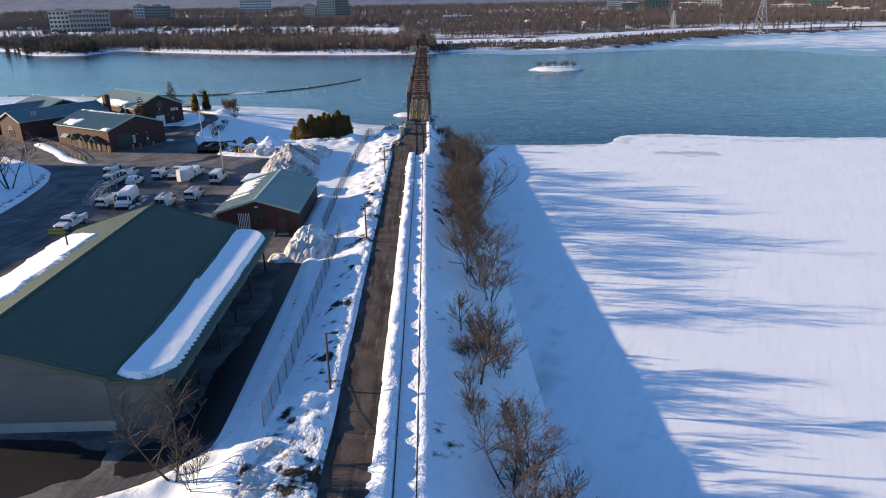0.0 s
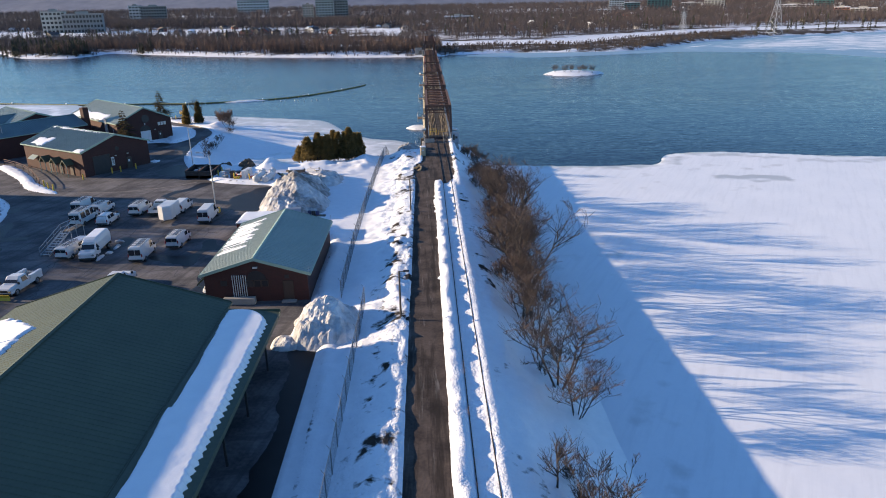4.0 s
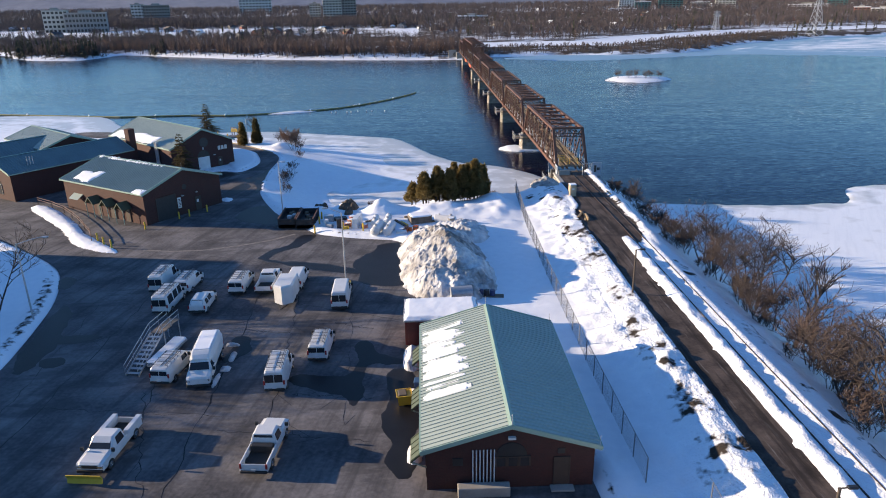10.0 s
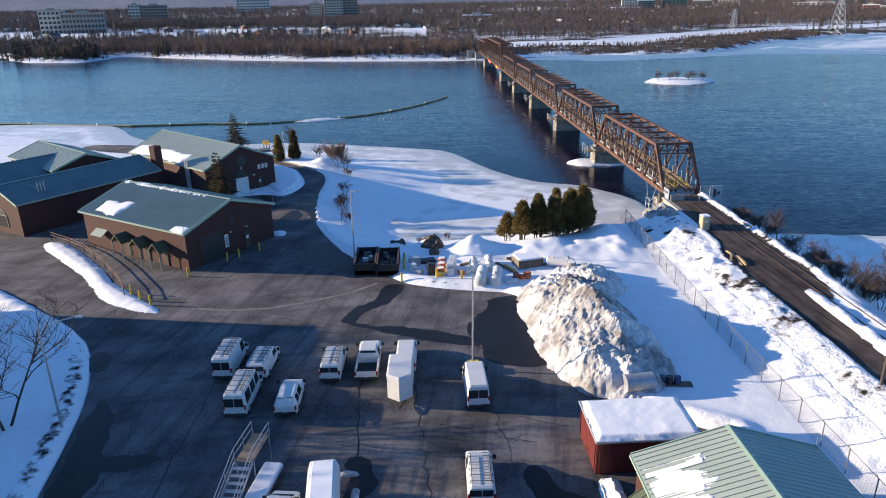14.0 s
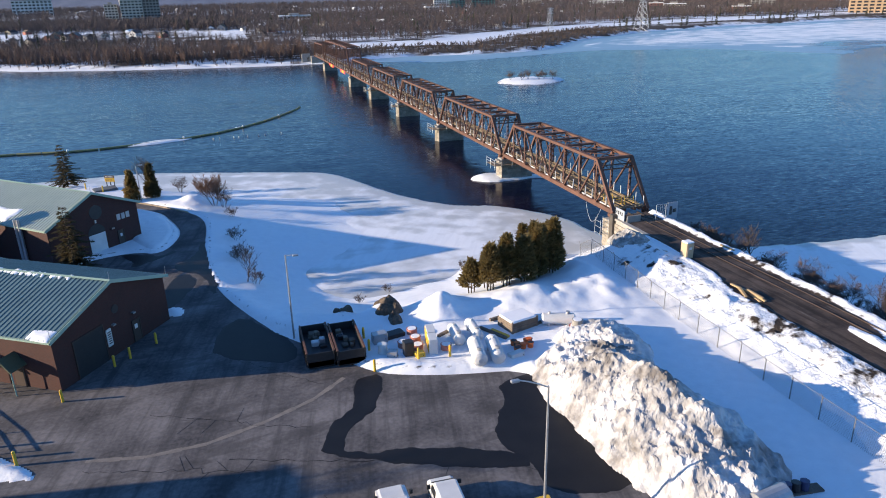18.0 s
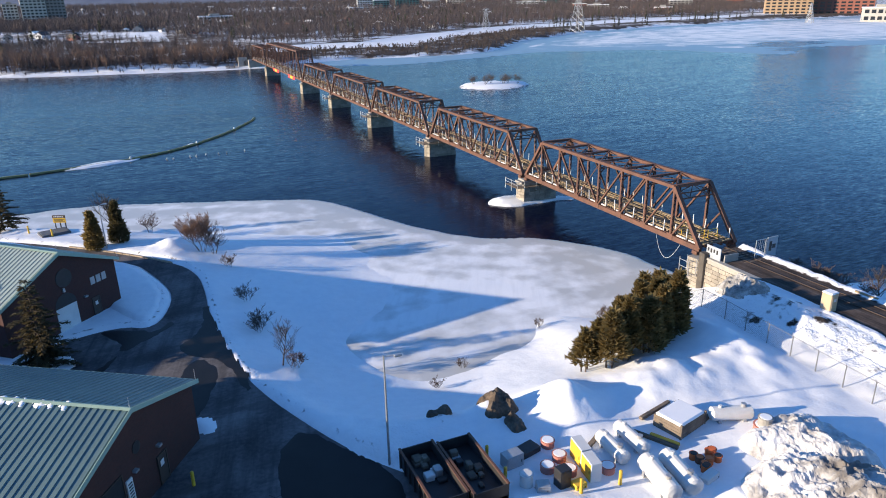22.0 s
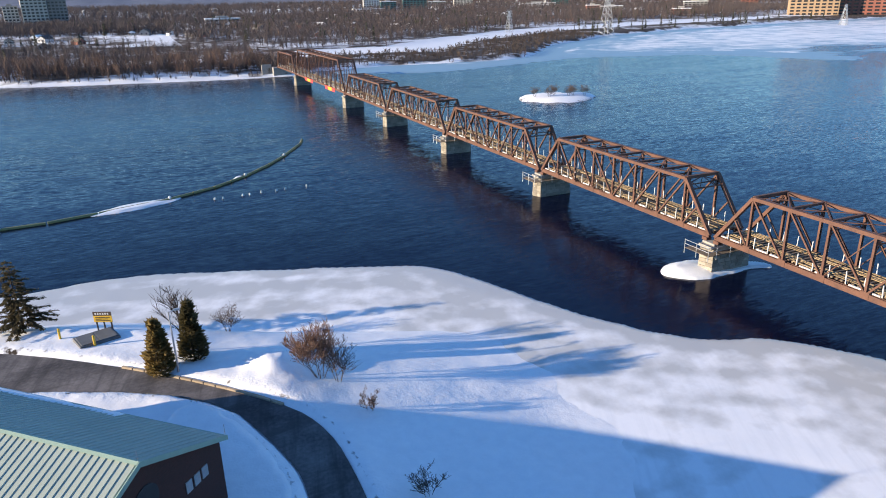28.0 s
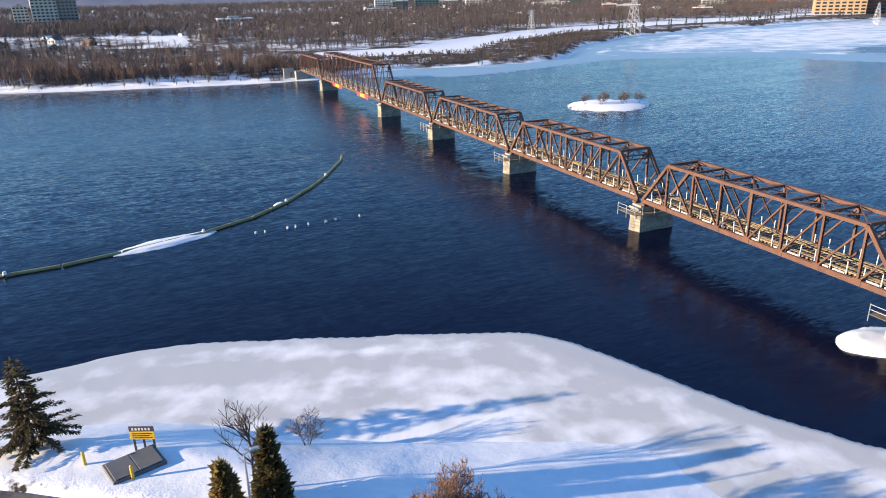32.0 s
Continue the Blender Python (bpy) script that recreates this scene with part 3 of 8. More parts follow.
def polygon_sheet(name, poly, z, material, label, category, kind="structure", grow=0.0):
    p = [Vector((*q, z)) for q in poly]
    me = bpy.data.meshes.new(name)
    bm = bmesh.new()
    face = bm.faces.new([bm.verts.new(q) for q in p])
    if face.normal.z < 0:
        face.normal_flip()
    bm.normal_update()
    bmesh.ops.triangulate(bm, faces=bm.faces)
    bmesh.ops.recalc_face_normals(bm, faces=bm.faces)
    if sum(f.normal.z for f in bm.faces) < 0:
        bmesh.ops.reverse_faces(bm, faces=bm.faces)
    bm.to_mesh(me)
    bm.free()
    me.materials.append(material)
    return tagged(new(name, me), label, category, kind=kind)


polygon_sheet("pavement", LOT, 0.0, ASPHALT, "grey cracked asphalt yard and drive, damp in places", "pavement")
lx, ly = np.arange(-6.0, 2.7, 0.22), np.arange(-80, 146.6, 0.45)
LX, LY = np.meshgrid(lx, ly)
opens = ease(103, 112, LY)
left = -5.5 + 1.5 * ease(119, 125, LY) + 0.4 * ease(135.5, 138, LY) + 0.25 * fbm(LX, LY, 2.2, 3, 71)
right = -0.9 + 2.95 * opens + 0.3 * fbm(LX, LY, 2.0, 3, 72)
tagged(sheet("road", lx, ly, 1.7 + 0.1 * opens + 0.02 * fbm(LX, LY, 1.6, 3, 73), ROADTOP, keep=(LX > left) & (LX < right)), "narrow dark worn lane of asphalt and earth along the railway", "road", kind="structure")
water = Shape().add([(-4600, -400, WATER_Z), (4600, -400, WATER_Z), (4600, 1600, WATER_Z), (-4600, 1600, WATER_Z)], [(0, 1, 2, 3)])
tagged(new("water", water.mesh("water", WATER)), "deep blue rippled river water", "river", kind="structure")


def ice_sheet(poly, xs, ys, label, grey=0.25, edge=3.0, broken=0.8, base=0.05, material=None):
    poly = rounded(poly)
    x, y = np.meshgrid(xs, ys)
    s = inside(x, y, poly) + broken * fbm(x, y, 6, 3, 90) * 0.8
    z = WATER_Z + np.clip(0.7 * s, -0.5, 0.11) + 0.09 * ease(0, 4, s) + 0.02 * fbm(x, y, 2, 3, 4) * ease(0, 1, s)
    fade = np.exp(-np.maximum(s, 0) / (3 * edge))
    arcs = fbm(s + 2.5 * fbm(x, y, 18, 2, 66), x * 0.11 + y * 0.05, 3.2, 3, 64)
    g = grey * np.exp(-np.maximum(s, 0) / edge) * 1.4 + base + 0.2 * np.exp(-np.maximum(s, 0) / 26) + (0.06 + 0.22 * fade) * fbm(x, y, 12, 4, 61) + 0.5 * fade * arcs
    g = g + 0.85 * np.exp(-((x - 63) / 17) ** 2 - ((y - 128) / 12) ** 2) * ease(-0.15, 0.35, fbm(x * 0.5 + y * 0.2, y - 0.3 * x, 7, 3, 62))
    wet = 0.8 * np.exp(-((x - 345 - 0.5 * (y - 440)) / 45) ** 2 - ((y - 436) / 26) ** 2) + 0.75 * np.exp(-((x - 312) / 34) ** 2 - ((y - 398) / 11) ** 2)
    return tagged(sheet("ice_sheet", xs, ys, z, material or ICE, {"grey": g, "open": wet}, keep=s > -0.3 * (xs[1] - xs[0])), label, "ice", kind="structure")


BAY = [(-215, 264), (-161, 264), (-148, 263), (-134, 258), (-128, 251), (-122, 240), (-110, 227), (-96, 222.5), (-83, 223), (-74, 223), (-65, 220.5), (-53, 216), (-42, 211.5), (-35, 208), (-32.5, 203.5), (-29.8, 197.5), (-27.5, 191), (-24, 184), (-21, 178.5), (-16.5, 174.2),
       (-9.8, 171.6), (-5, 165), (-2.2, 159), (-1.5, 151), (-4, 140), (-55, 130), (-70, 180), (-150, 205), (-215, 215)]
ice_sheet(BAY, np.arange(-215, 0, 0.5), np.arange(130, 266, 0.5), "snow-covered shore ice with grey wet patches", 0.34, 14, 0.8, 0.16)
EAST_ICE = [(7, -120), (7, 142), (15, 140), (26, 137.7), (45, 137), (48, 138.5), (51, 147), (58, 149.5), (67, 149.4), (80, 145), (92, 141.3), (114, 138), (190, 132), (190, -120)]
ice_sheet(EAST_ICE, np.arange(6, 190, 0.8), np.arange(-120, 152, 0.8), "wide snow-covered river ice", 0.3, 4)
ice_sheet([(20, 478), (35, 470), (59, 451), (88, 451), (135, 467), (182, 480), (203, 462), (240, 456), (262, 404), (277, 371), (300, 392), (345, 408), (372, 394), (600, 330), (900, 300), (900, 760), (640, 740), (470, 720), (330, 680), (280, 640), (225, 605), (185, 556), (150, 520), (60, 515)],
          np.arange(15, 900, 3.0), np.arange(300, 760, 3.0), "thin snowy ice along the far bank, blue and clear in places", 0.75, 30, 3.0, 0.34, THIN_ICE)
ice_sheet([(-175, 526), (-120, 502), (-72, 488), (-7, 474), (-3, 486), (-72, 500), (-120, 515), (-175, 545)], np.arange(-180, 0, 1.5), np.arange(470, 550, 1.5), "strip of snowy ice under the far bank", 0.1, 3, 1.0)
ice_sheet([(-520, 640), (-400, 612), (-352, 600), (-345, 625), (-400, 690), (-520, 720)], np.arange(-520, -340, 3.0), np.arange(600, 720, 3.0), "snowy ice in a far cove", 0.1, 3, 1.0)

# ---- railway ----
def railway():
    track = thing("railway_track", 0, 0, 0, label="rusty railway track half buried in snow beside the lane", category="railway track")
    for side in (-1, 1):
        s = Shape()
        for a in range(-80, 146, 8):
            b = min(a + 8, 147)
            xa, xb = float(rail_x(a)) + side * 0.7175, float(rail_x(b)) + side * 0.7175
            s.beam((xa, a, 1.86), (xb, b, 1.86), 0.075, 0.05)
            s.beam((xa, a, 1.775), (xb, b, 1.775), 0.02, 0.12)
            s.beam((xa, a, 1.71), (xb, b, 1.71), 0.14, 0.02)
        part("rail", s, RAIL, track)
    tie = Shape().box(-1.25, -0.11, -0.08, 1.25, 0.11, 0.08).mesh("sleeper", OLDWOOD)
    for k in range(8):
        y = 142 + 0.6 * k
        again("sleeper", tie, track, pose(float(rail_x(y)), y, 1.74, 0, 0, random.uniform(-1, 1)))


# ---- bridge ----
SPAN, PITCH, HIP_Z, CHORD_Z = 41.4, 42.4, 8.65, 1.95
HALF = 2.75


def laced(s, p, q, w, d):
    """A built-up member: two side plates with batten plates between."""
    p, q = Vector(p), Vector(q)
    ax = (q - p).normalized()
    side = Vector((1, 0, 0))
    for k in (-1, 1):
        s.beam(p + side * k * (w / 2 - 0.03), q + side * k * (w / 2 - 0.03), 0.06, d, up=side.cross(ax))
    n = max(2, int((q - p).length / 0.9))
    for i in range(n):
        t = p.lerp(q, (i + 0.5) / n)
        s.beam(t - ax * 0.16, t + ax * 0.16, w - 0.1, d * 0.5, up=side.cross(ax))
    return s


def truss_span(y0, panels, length, top, near, name="truss_span", label="rust-brown riveted steel through-truss railway span"):
    span = thing(name, 0, y0, 0, label=label, category="bridge span", group="bridge spans")
    p = length / panels
    zb, zt = CHORD_Z, top
    for sx in (-1, 1):
        x = sx * HALF
        part("bottom_chord", Shape().beam((x - 0.17, 0, zb), (x - 0.17, length, zb), 0.05, 0.62).beam((x + 0.17, 0, zb), (x + 0.17, length, zb), 0.05, 0.62)
             .box(x - 0.22, 0, zb - 0.32, x + 0.22, length, zb - 0.28), RUST, span)
        part("top_chord", Shape().box(x - 0.27, p, zt - 0.05, x + 0.27, length - p, zt + 0.02).beam((x - 0.22, p, zt - 0.2), (x - 0.22, length - p, zt - 0.2), 0.05, 0.4)
             .beam((x + 0.22, p, zt - 0.2), (x + 0.22, length - p, zt - 0.2), 0.05, 0.4), RUST, span)
        for e, h in ((0, p), (length, length - p)):
            part("end_post", Shape().beam((x, e, zb), (x, h, zt - 0.15), 0.5, 0.42, up=(0, 1, 0)), RUST, span)
            m = (e + h) / 2
            part("sub_strut", Shape().beam((x, m, (zb + zt) / 2), (x, h, zb + 0.1), 0.2, 0.18, up=(1, 0, 0)), RUST, span)
        for k in range(1, panels):
            part("post", laced(Shape(), (x, k * p, zb), (x, k * p, zt - 0.2), 0.36, 0.26), RUST, span)
            part("gusset_plate", Shape().box(x - 0.235, k * p - 0.5, zb - 0.3, x + 0.235, k * p + 0.5, zb + 0.5), RUST, span)
        half = panels / 2
        for k in range(1, panels):
            if k < half:
                part("diagonal", laced(Shape(), (x, k * p, zt - 0.25), (x, (k + 1) * p, zb + 0.1), 0.26, 0.2), RUST, span)
            if k > half:
                part("diagonal", laced(Shape(), (x, k * p, zt - 0.25), (x, (k - 1) * p, zb + 0.1), 0.26, 0.2), RUST, span)
        if panels % 2 == 0:
            k = int(half)
            part("counter_tie", Shape().beam((x, k * p, zt - 0.3), (x, (k + 1) * p, zb + 0.2), 0.08, 0.1), RUST, span)
        part("shoe", Shape().block(x - 0.45, 0.05, zb - 0.75, x + 0.45, 0.95, zb - 0.3, 0.06), RUST, span)
        part("shoe", Shape().block(x - 0.45, length - 0.95, zb - 0.75, x + 0.45, length - 0.05, zb - 0.3, 0.06), RUST, span)
    for k in range(1, panels):
        s = Shape().beam((-HALF, k * p, zt - 0.1), (HALF, k * p, zt - 0.1), 0.3, 0.28)
        s.beam((-HALF, k * p, zt - 1.15), (HALF, k * p, zt - 1.15), 0.12, 0.14)
        for a in (-1, 1):
            s.beam((a * HALF, k * p, zt - 1.15), (0, k * p, zt - 0.2), 0.1, 0.1)
            s.beam((a * HALF, k * p, zt - 2.0), (a * (HALF - 0.9), k * p, zt - 1.1), 0.1, 0.1)
        part("top_strut", s, RUST, span)
        part("floor_beam", Shape().box(-HALF, k * p - 0.2, zb - 0.35, HALF, k * p + 0.2, zb + 0.3), RUST, span)
        if k < panels - 1:
            part("top_lateral", Shape().beam((-HALF, k * p, zt - 0.05), (HALF, (k + 1) * p, zt - 0.05), 0.14, 0.1).beam((HALF, k * p, zt - 0.09), (-HALF, (k + 1) * p, zt - 0.09), 0.14, 0.08), RUST, span)
    for e, h in ((0, p), (length, length - p)):
        y1 = e + (h - e) * 0.78
        z1 = zb + (zt - zb) * 0.78
        s = Shape().beam((-HALF, h, zt - 0.1), (HALF, h, zt - 0.1), 0.4, 0.4).beam((-HALF, y1, z1), (HALF, y1, z1), 0.16, 0.16)
        for k in range(4):
            a, b = -HALF + k * HALF / 2, -HALF + (k + 1) * HALF / 2
            s.beam((a, y1, z1) if k % 2 else (a, h, zt - 0.2), (b, h, zt - 0.2) if k % 2 else (b, y1, z1), 0.09, 0.09)
        part("portal_brace", s, RUST, span)
    for x in (-1.6, -0.8, 0.8, 1.6):
        part("stringer", Shape().box(x - 0.1, 0.1, zb - 0.1, x + 0.1, length - 0.1, zb + 0.32), RUST, span)
    tie = Shape().box(-2.3, -0.13, -0.1, 2.3, 0.13, 0.1).mesh("deck_tie", OLDWOOD)
    n = int(length / 0.62)
    if near:
        for k in range(n):
            again("deck_tie", tie, span, pose(random.uniform(-0.05, 0.05), 0.3 + k * 0.62, zb + 0.42, 0, 0, random.uniform(-0.8, 0.8)))
    else:
        s = Shape()
        for k in range(n):
            s.box(-2.3, 0.3 + k * 0.62 - 0.13, zb + 0.32, 2.3, 0.3 + k * 0.62 + 0.13, zb + 0.52)
        tagged(part("deck_timber", s, OLDWOOD, span), kind="stuff")
    # new timber laid lengthwise and guard posts along both edges
    plank = Shape().box(-0.1, -2.4, -0.035, 0.1, 2.4, 0.035).mesh("plank", TIMBER)
    rows = [-2.15, -1.85, -1.5, -1.1, -0.75, 0.75, 1.1, 1.5, 1.85, 2.15]
    for i, x in enumerate(rows):
        for k in range(int(length / 5)):
            if (i * 7 + k * 5) % 11 < (8 if near else 9):
                again("plank", plank, span, pose(x + random.uniform(-0.06, 0.06), 2.6 + k * 5 + random.uniform(-0.3, 0.3), zb + 0.56, 0, 0, random.uniform(-1.2, 1.2)))
    post = Shape().box(-0.05, -0.05, -0.2, 0.05, 0.05, 1.25).mesh("guard_post", WHITE)
    bracket = Shape().block(-0.1, -0.75, -0.45, 0.1, 0.75, -0.05, 0.02).mesh("form_board", WHITE)
    for x in (-2.45, 2.45):
        for k in range(int(length / 2.05)):
            again("guard_post", post, span, pose(x, 0.7 + k * 2.05, zb + 0.5, random.uniform(-3, 3), random.uniform(-3, 3), 0))
            if k % 3 != 2:
                again("form_board", bracket, span, pose(x, 1.6 + k * 2.05, zb + 0.5))
    return span


def pier(y, scaffold):
    """A tapered masonry pier with a cap; the nearer ones wear a work platform."""
    p = thing("bridge_pier", 0, y, 0, label="tapered limestone bridge pier standing in the river", category="bridge pier", group="bridge piers")
    rings = []
    for z, w, k in ((-6, 1.3, 0.5), (-3.0, 1.02, 0.12), (0.55, 0.88, 0.0)):
        rings.append([(-3.2 - k, -w, z), (3.1 + k, -w, z), (3.5 + k, 0, z), (3.1 + k, w, z), (-3.7 - k, w, z)])
    part("core", Shape().tube_rings(rings), CONCRETE, p)
    stone = Shape().block(-0.5, -0.07, -0.24, 0.5, 0.07, 0.24, 0.03).mesh("stone", STONE)
    for c in range(8):
        z = -3.25 + 0.5 * c
        f = max(0.0, min(1.0, (0.55 - z) / 3.55))
        w, k0 = 0.88 + 0.14 * f, 0.12 * f
        off = 0.5 * (c % 2)
        for k in range(2):
            again("stone", stone, p, pose(-3.3 - k0 - 0.27 * (k + 0.1), -w + 0.4 + 0.95 * k, z, 0, 0, 105))
        for k in range(6):
            again("stone", stone, p, pose(-2.65 + k * 1.04 + off * 0.5 - 0.2, -w - 0.03, z))
    part("cap", Shape().block(-3.95, -1.15, 0.55, 3.6, 1.15, 0.95, 0.06), CONCRETE, p)
    part("bearing_block", Shape().block(-3.4, -1.05, 0.95, -2.1, 1.05, 1.25, 0.04), CONCRETE, p)
    part("bearing_block", Shape().block(2.1, -1.05, 0.95, 3.4, 1.05, 1.25, 0.04), CONCRETE, p)
    if scaffold:
        part("platform", Shape().box(-5.3, -2.1, 0.15, -3.9, 2.1, 0.22).box(-3.9, -2.1, 0.15, 3.2, -1.1, 0.22), OLDWOOD, p, "work platform round the pier head")
        for yy in (-2.1, 0, 2.1):
            part("platform_post", Shape().rod((-5.3, yy, -0.6), (-5.3, yy, 1.4), 0.05, n=6), GALV, p)
        for xx in (-3.9, -1.6, 1.0, 3.2):
            part("platform_post", Shape().rod((xx, -2.1, -0.4), (xx, -2.1, 1.4), 0.05, n=6), GALV, p)
        for z in (0.75, 1.3):
            part("platform_rail", Shape().rod((-5.3, -2.1, z), (-5.3, 2.1, z), 0.04, n=6), GALV, p)
            part("platform_rail", Shape().rod((-5.3, -2.1, z), (3.2, -2.1, z), 0.04, n=6), GALV, p)
    return p


def abutment():
    """Stepped stone abutment with a wing wall running back along the lane."""
    a = thing("bridge_abutment", 0, 146.9, 0, label="pale limestone bridge abutment with dark seam, at the bank", category="abutment")
    part("core", Shape().box(-3.9, -1.2, -6, 4.2, 1.1, 1.15).box(-3.75, -9.0, -4, 4.0, -1.2, 1.6), CONCRETE, a)
    part("pillar", Shape().block(-4.25, -1.75, -5, -3.4, -0.9, 2.35, 0.05), DARKSTONE, a, "dark weathered corner pillar")
    stone = Shape().block(-0.5, -0.1, -0.23, 0.5, 0.1, 0.23, 0.03).mesh("stone", STONE)
    for c in range(11):
        z = -3.9 + 0.48 * c
        off = 0.5 * (c % 2)
        for k in range(2):
            again("stone", stone, a, pose(-3.92, -0.4 + k * 1.02 + off * 0.2, z, 0, 0, 90))
        if z < 1.3:
            for k in range(8):
                again("stone", stone, a, pose(-3.8, -8.4 + k * 1.03 - off * 0.4, z, 0, 0, 90))
        for k in range(7):
            again("stone", stone, a, pose(-3.3 + k * 1.04 + off * 0.2, 1.12, z))
    part("coping", Shape().block(-3.95, -9.2, 1.6, -3.2, -1.8, 1.85, 0.04), CONCRETE, a)
    part("graffiti_panel", Shape().block(-3.5, -3.4, 1.7, -3.35, -1.2, 3.3, 0.03), PANELGREY, a, "blue-grey panel with a scrawl of dark paint")
    s = Shape()
    for k in range(4):
        s.box(-3.515, -3.0 + 0.45 * k, 2.5 + 0.1 * (k % 2), -3.504, -2.75 + 0.45 * k, 3.0)
    part("graffiti", s, DARK, a)
    part("graffiti_panel", Shape().block(-3.3, -3.9, 1.7, -1.2, -3.75, 2.7, 0.03), CONCRETE, a)
    part("gate_panel", Shape().block(2.6, -4.4, 1.7, 4.2, -4.25, 4.1, 0.03), PANELGREY, a, "tall grey panel with dark painted scrawl")
    part("graffiti", Shape().box(2.9, -4.42, 2.4, 3.3, -4.404, 3.6).box(3.4, -4.42, 2.7, 3.9, -4.404, 3.2), DARK, a)
    g = Shape()
    for x in (0.9, 2.4):
        g.rod((x, -4.3, 1.7), (x, -4.3, 4.0), 0.05, n=6)
    g.rod((0.9, -4.3, 4.0), (2.4, -4.3, 4.0), 0.04, n=6)
    for k in range(5):
        g.rod((0.9 + 0.3 * k, -4.3, 1.8), (0.9 + 0.3 * k, -4.3, 4.0), 0.012, n=4)
    part("gate_frame", g, GALV, a)
    s = Shape()
    for x, yy in ((-5.4, -0.6), (-4.2, -0.6), (-5.4, 0.9), (-4.2, 0.9)):
        s.rod((x, yy, -0.9), (x, yy, 1.4), 0.04, n=6)
    for z in (-0.6, 0.3, 1.1):
        s.rod((-5.4, -0.6, z), (-5.4, 0.9, z), 0.035, n=6).rod((-5.4, -0.6, z), (-4.2, -0.6, z), 0.035, n=6)
    part("scaffold", s, GALV, a)


def barrier(x, y):
    """A low yellow pipe barrier across the bridge deck."""
    b = thing("pipe_barrier", x, y, 2.5, 0, "yellow pipe barrier standing on the bridge deck", "barrier", "deck barriers")
    for z in (0.35, 0.7, 1.05):
        part("rail", Shape().rod((-0.75, 0, z), (0.75, 0, z), 0.035, n=6), YELLOW, b)
    for sx in (-0.75, 0.75):
        part("post", Shape().rod((sx, 0, 0), (sx, 0, 1.08), 0.035, n=6), YELLOW, b)
        part("foot", Shape().box(sx - 0.04, -0.3, 0, sx + 0.04, 0.3, 0.05), YELLOW, b)


railway()
abutment()
for x, y in ((-1.3, 149.2), (0.6, 149.0), (-1.4, 151.4)):
    barrier(x, y)
for k in range(5):
    truss_span(147.4 + PITCH * k, 8, SPAN, HIP_Z, k < 3)
truss_span(147.4 + PITCH * 5, 12, 76.0, 12.6, False)
truss_span(147.4 + PITCH * 5 + 77.0, 8, SPAN, 9.6, False)
for k in range(5):
    pier(147.4 + PITCH * (k + 1) - 0.5, k < 4)
pier(147.4 + PITCH * 5 + 76.5, False)
far_abut = thing("bridge_abutment", 0, 480.5, 0, label="far stone bridge abutment under the wooded bank", category="abutment")
part("core", Shape().block(-4.5, 0, -6, 4.5, 6, 1.2, 0.1), CONCRETE, far_abut)
part("wing_wall", Shape().block(-9.5, 4, -5, -4.6, 5.2, 2.6, 0.1), CONCRETE, far_abut)
PIER_ICE = mat("pier_ice", (0.84, 0.86, 0.88), (0.7, 0.74, 0.78), rough=0.45, scale=0.8, fine=6, bump=0.4, dist=0.05)


def ice_floe(cx, cy, rx, ry, turn, label, seed):
    x = np.linspace(-1.25, 1.25, 44)
    X, Y = np.meshgrid(x, x)
    s = 1 - np.hypot(X, Y) + 0.2 * fbm(X * 5, Y * 5, 3, 3, seed)
    c, t = math.cos(turn), math.sin(turn)
    ob = sheet("ice_floe", x, x, WATER_Z + np.where(s > 0, 0.08 + 0.3 * ease(0, 0.5, s) + 0.04 * fbm(X * 9, Y * 9, 2, 3, seed), -0.3), PIER_ICE, keep=s > 0)
    ob.matrix_basis = Matrix.Translation((cx, cy, 0)) @ Matrix.Rotation(turn, 4, "Z") @ Matrix.Diagonal((rx, ry, 1, 1))
    return tagged(ob, label, "ice floe", kind="stuff")


fx, fy = np.arange(-13, 9.5, 0.25), np.arange(-5, 6, 0.25)
FX, FY = np.meshgrid(fx, fy)
s = inside(FX, FY, rounded([(-9.0, 2.0), (-8.3, 0.1), (-6.0, -1.6), (-3.0, -1.9), (0.2, -1.8), (3.2, -1.7), (6.4, -2.9), (5.6, -0.4), (2.5, 1.4), (-1.0, 3.6), (-5.0, 4.6), (-7.8, 3.8)])) + 0.3 * fbm(FX, FY, 2.0, 3, 5)
shelf = sheet("ice_shelf", fx, fy, WATER_Z + np.clip(1.6 * s, -0.5, 0.3) + 0.55 * ease(0, 2.2, s) * ease(2, -5, FX) + 0.05 * fbm(FX, FY, 1.2, 3, 6), PIER_ICE, keep=s > -0.3)
shelf.matrix_basis = pose(0, 189.3, 0)
tagged(shelf, "shelf of thick white ice round the pier foot", "ice floe", kind="stuff")
# a loose cable that hangs under the first span
cable = bpy.data.curves.new("hanging_cable", "CURVE")
cable.dimensions, cable.bevel_depth = "3D", 0.022
sp = cable.splines.new("POLY")
sp.points.add(24)
for k in range(25):
    t = k / 24
    sp.points[k].co = (-3.05, 150.5 + 4.4 * t, 1.6 - 2.5 * 4 * t * (1 - t) * (0.8 + 0.4 * t), 1)
cable.materials.append(WHITE)
tagged(new("hanging_cable", cable), "pale rope hanging in a loop under the bridge", "cable")
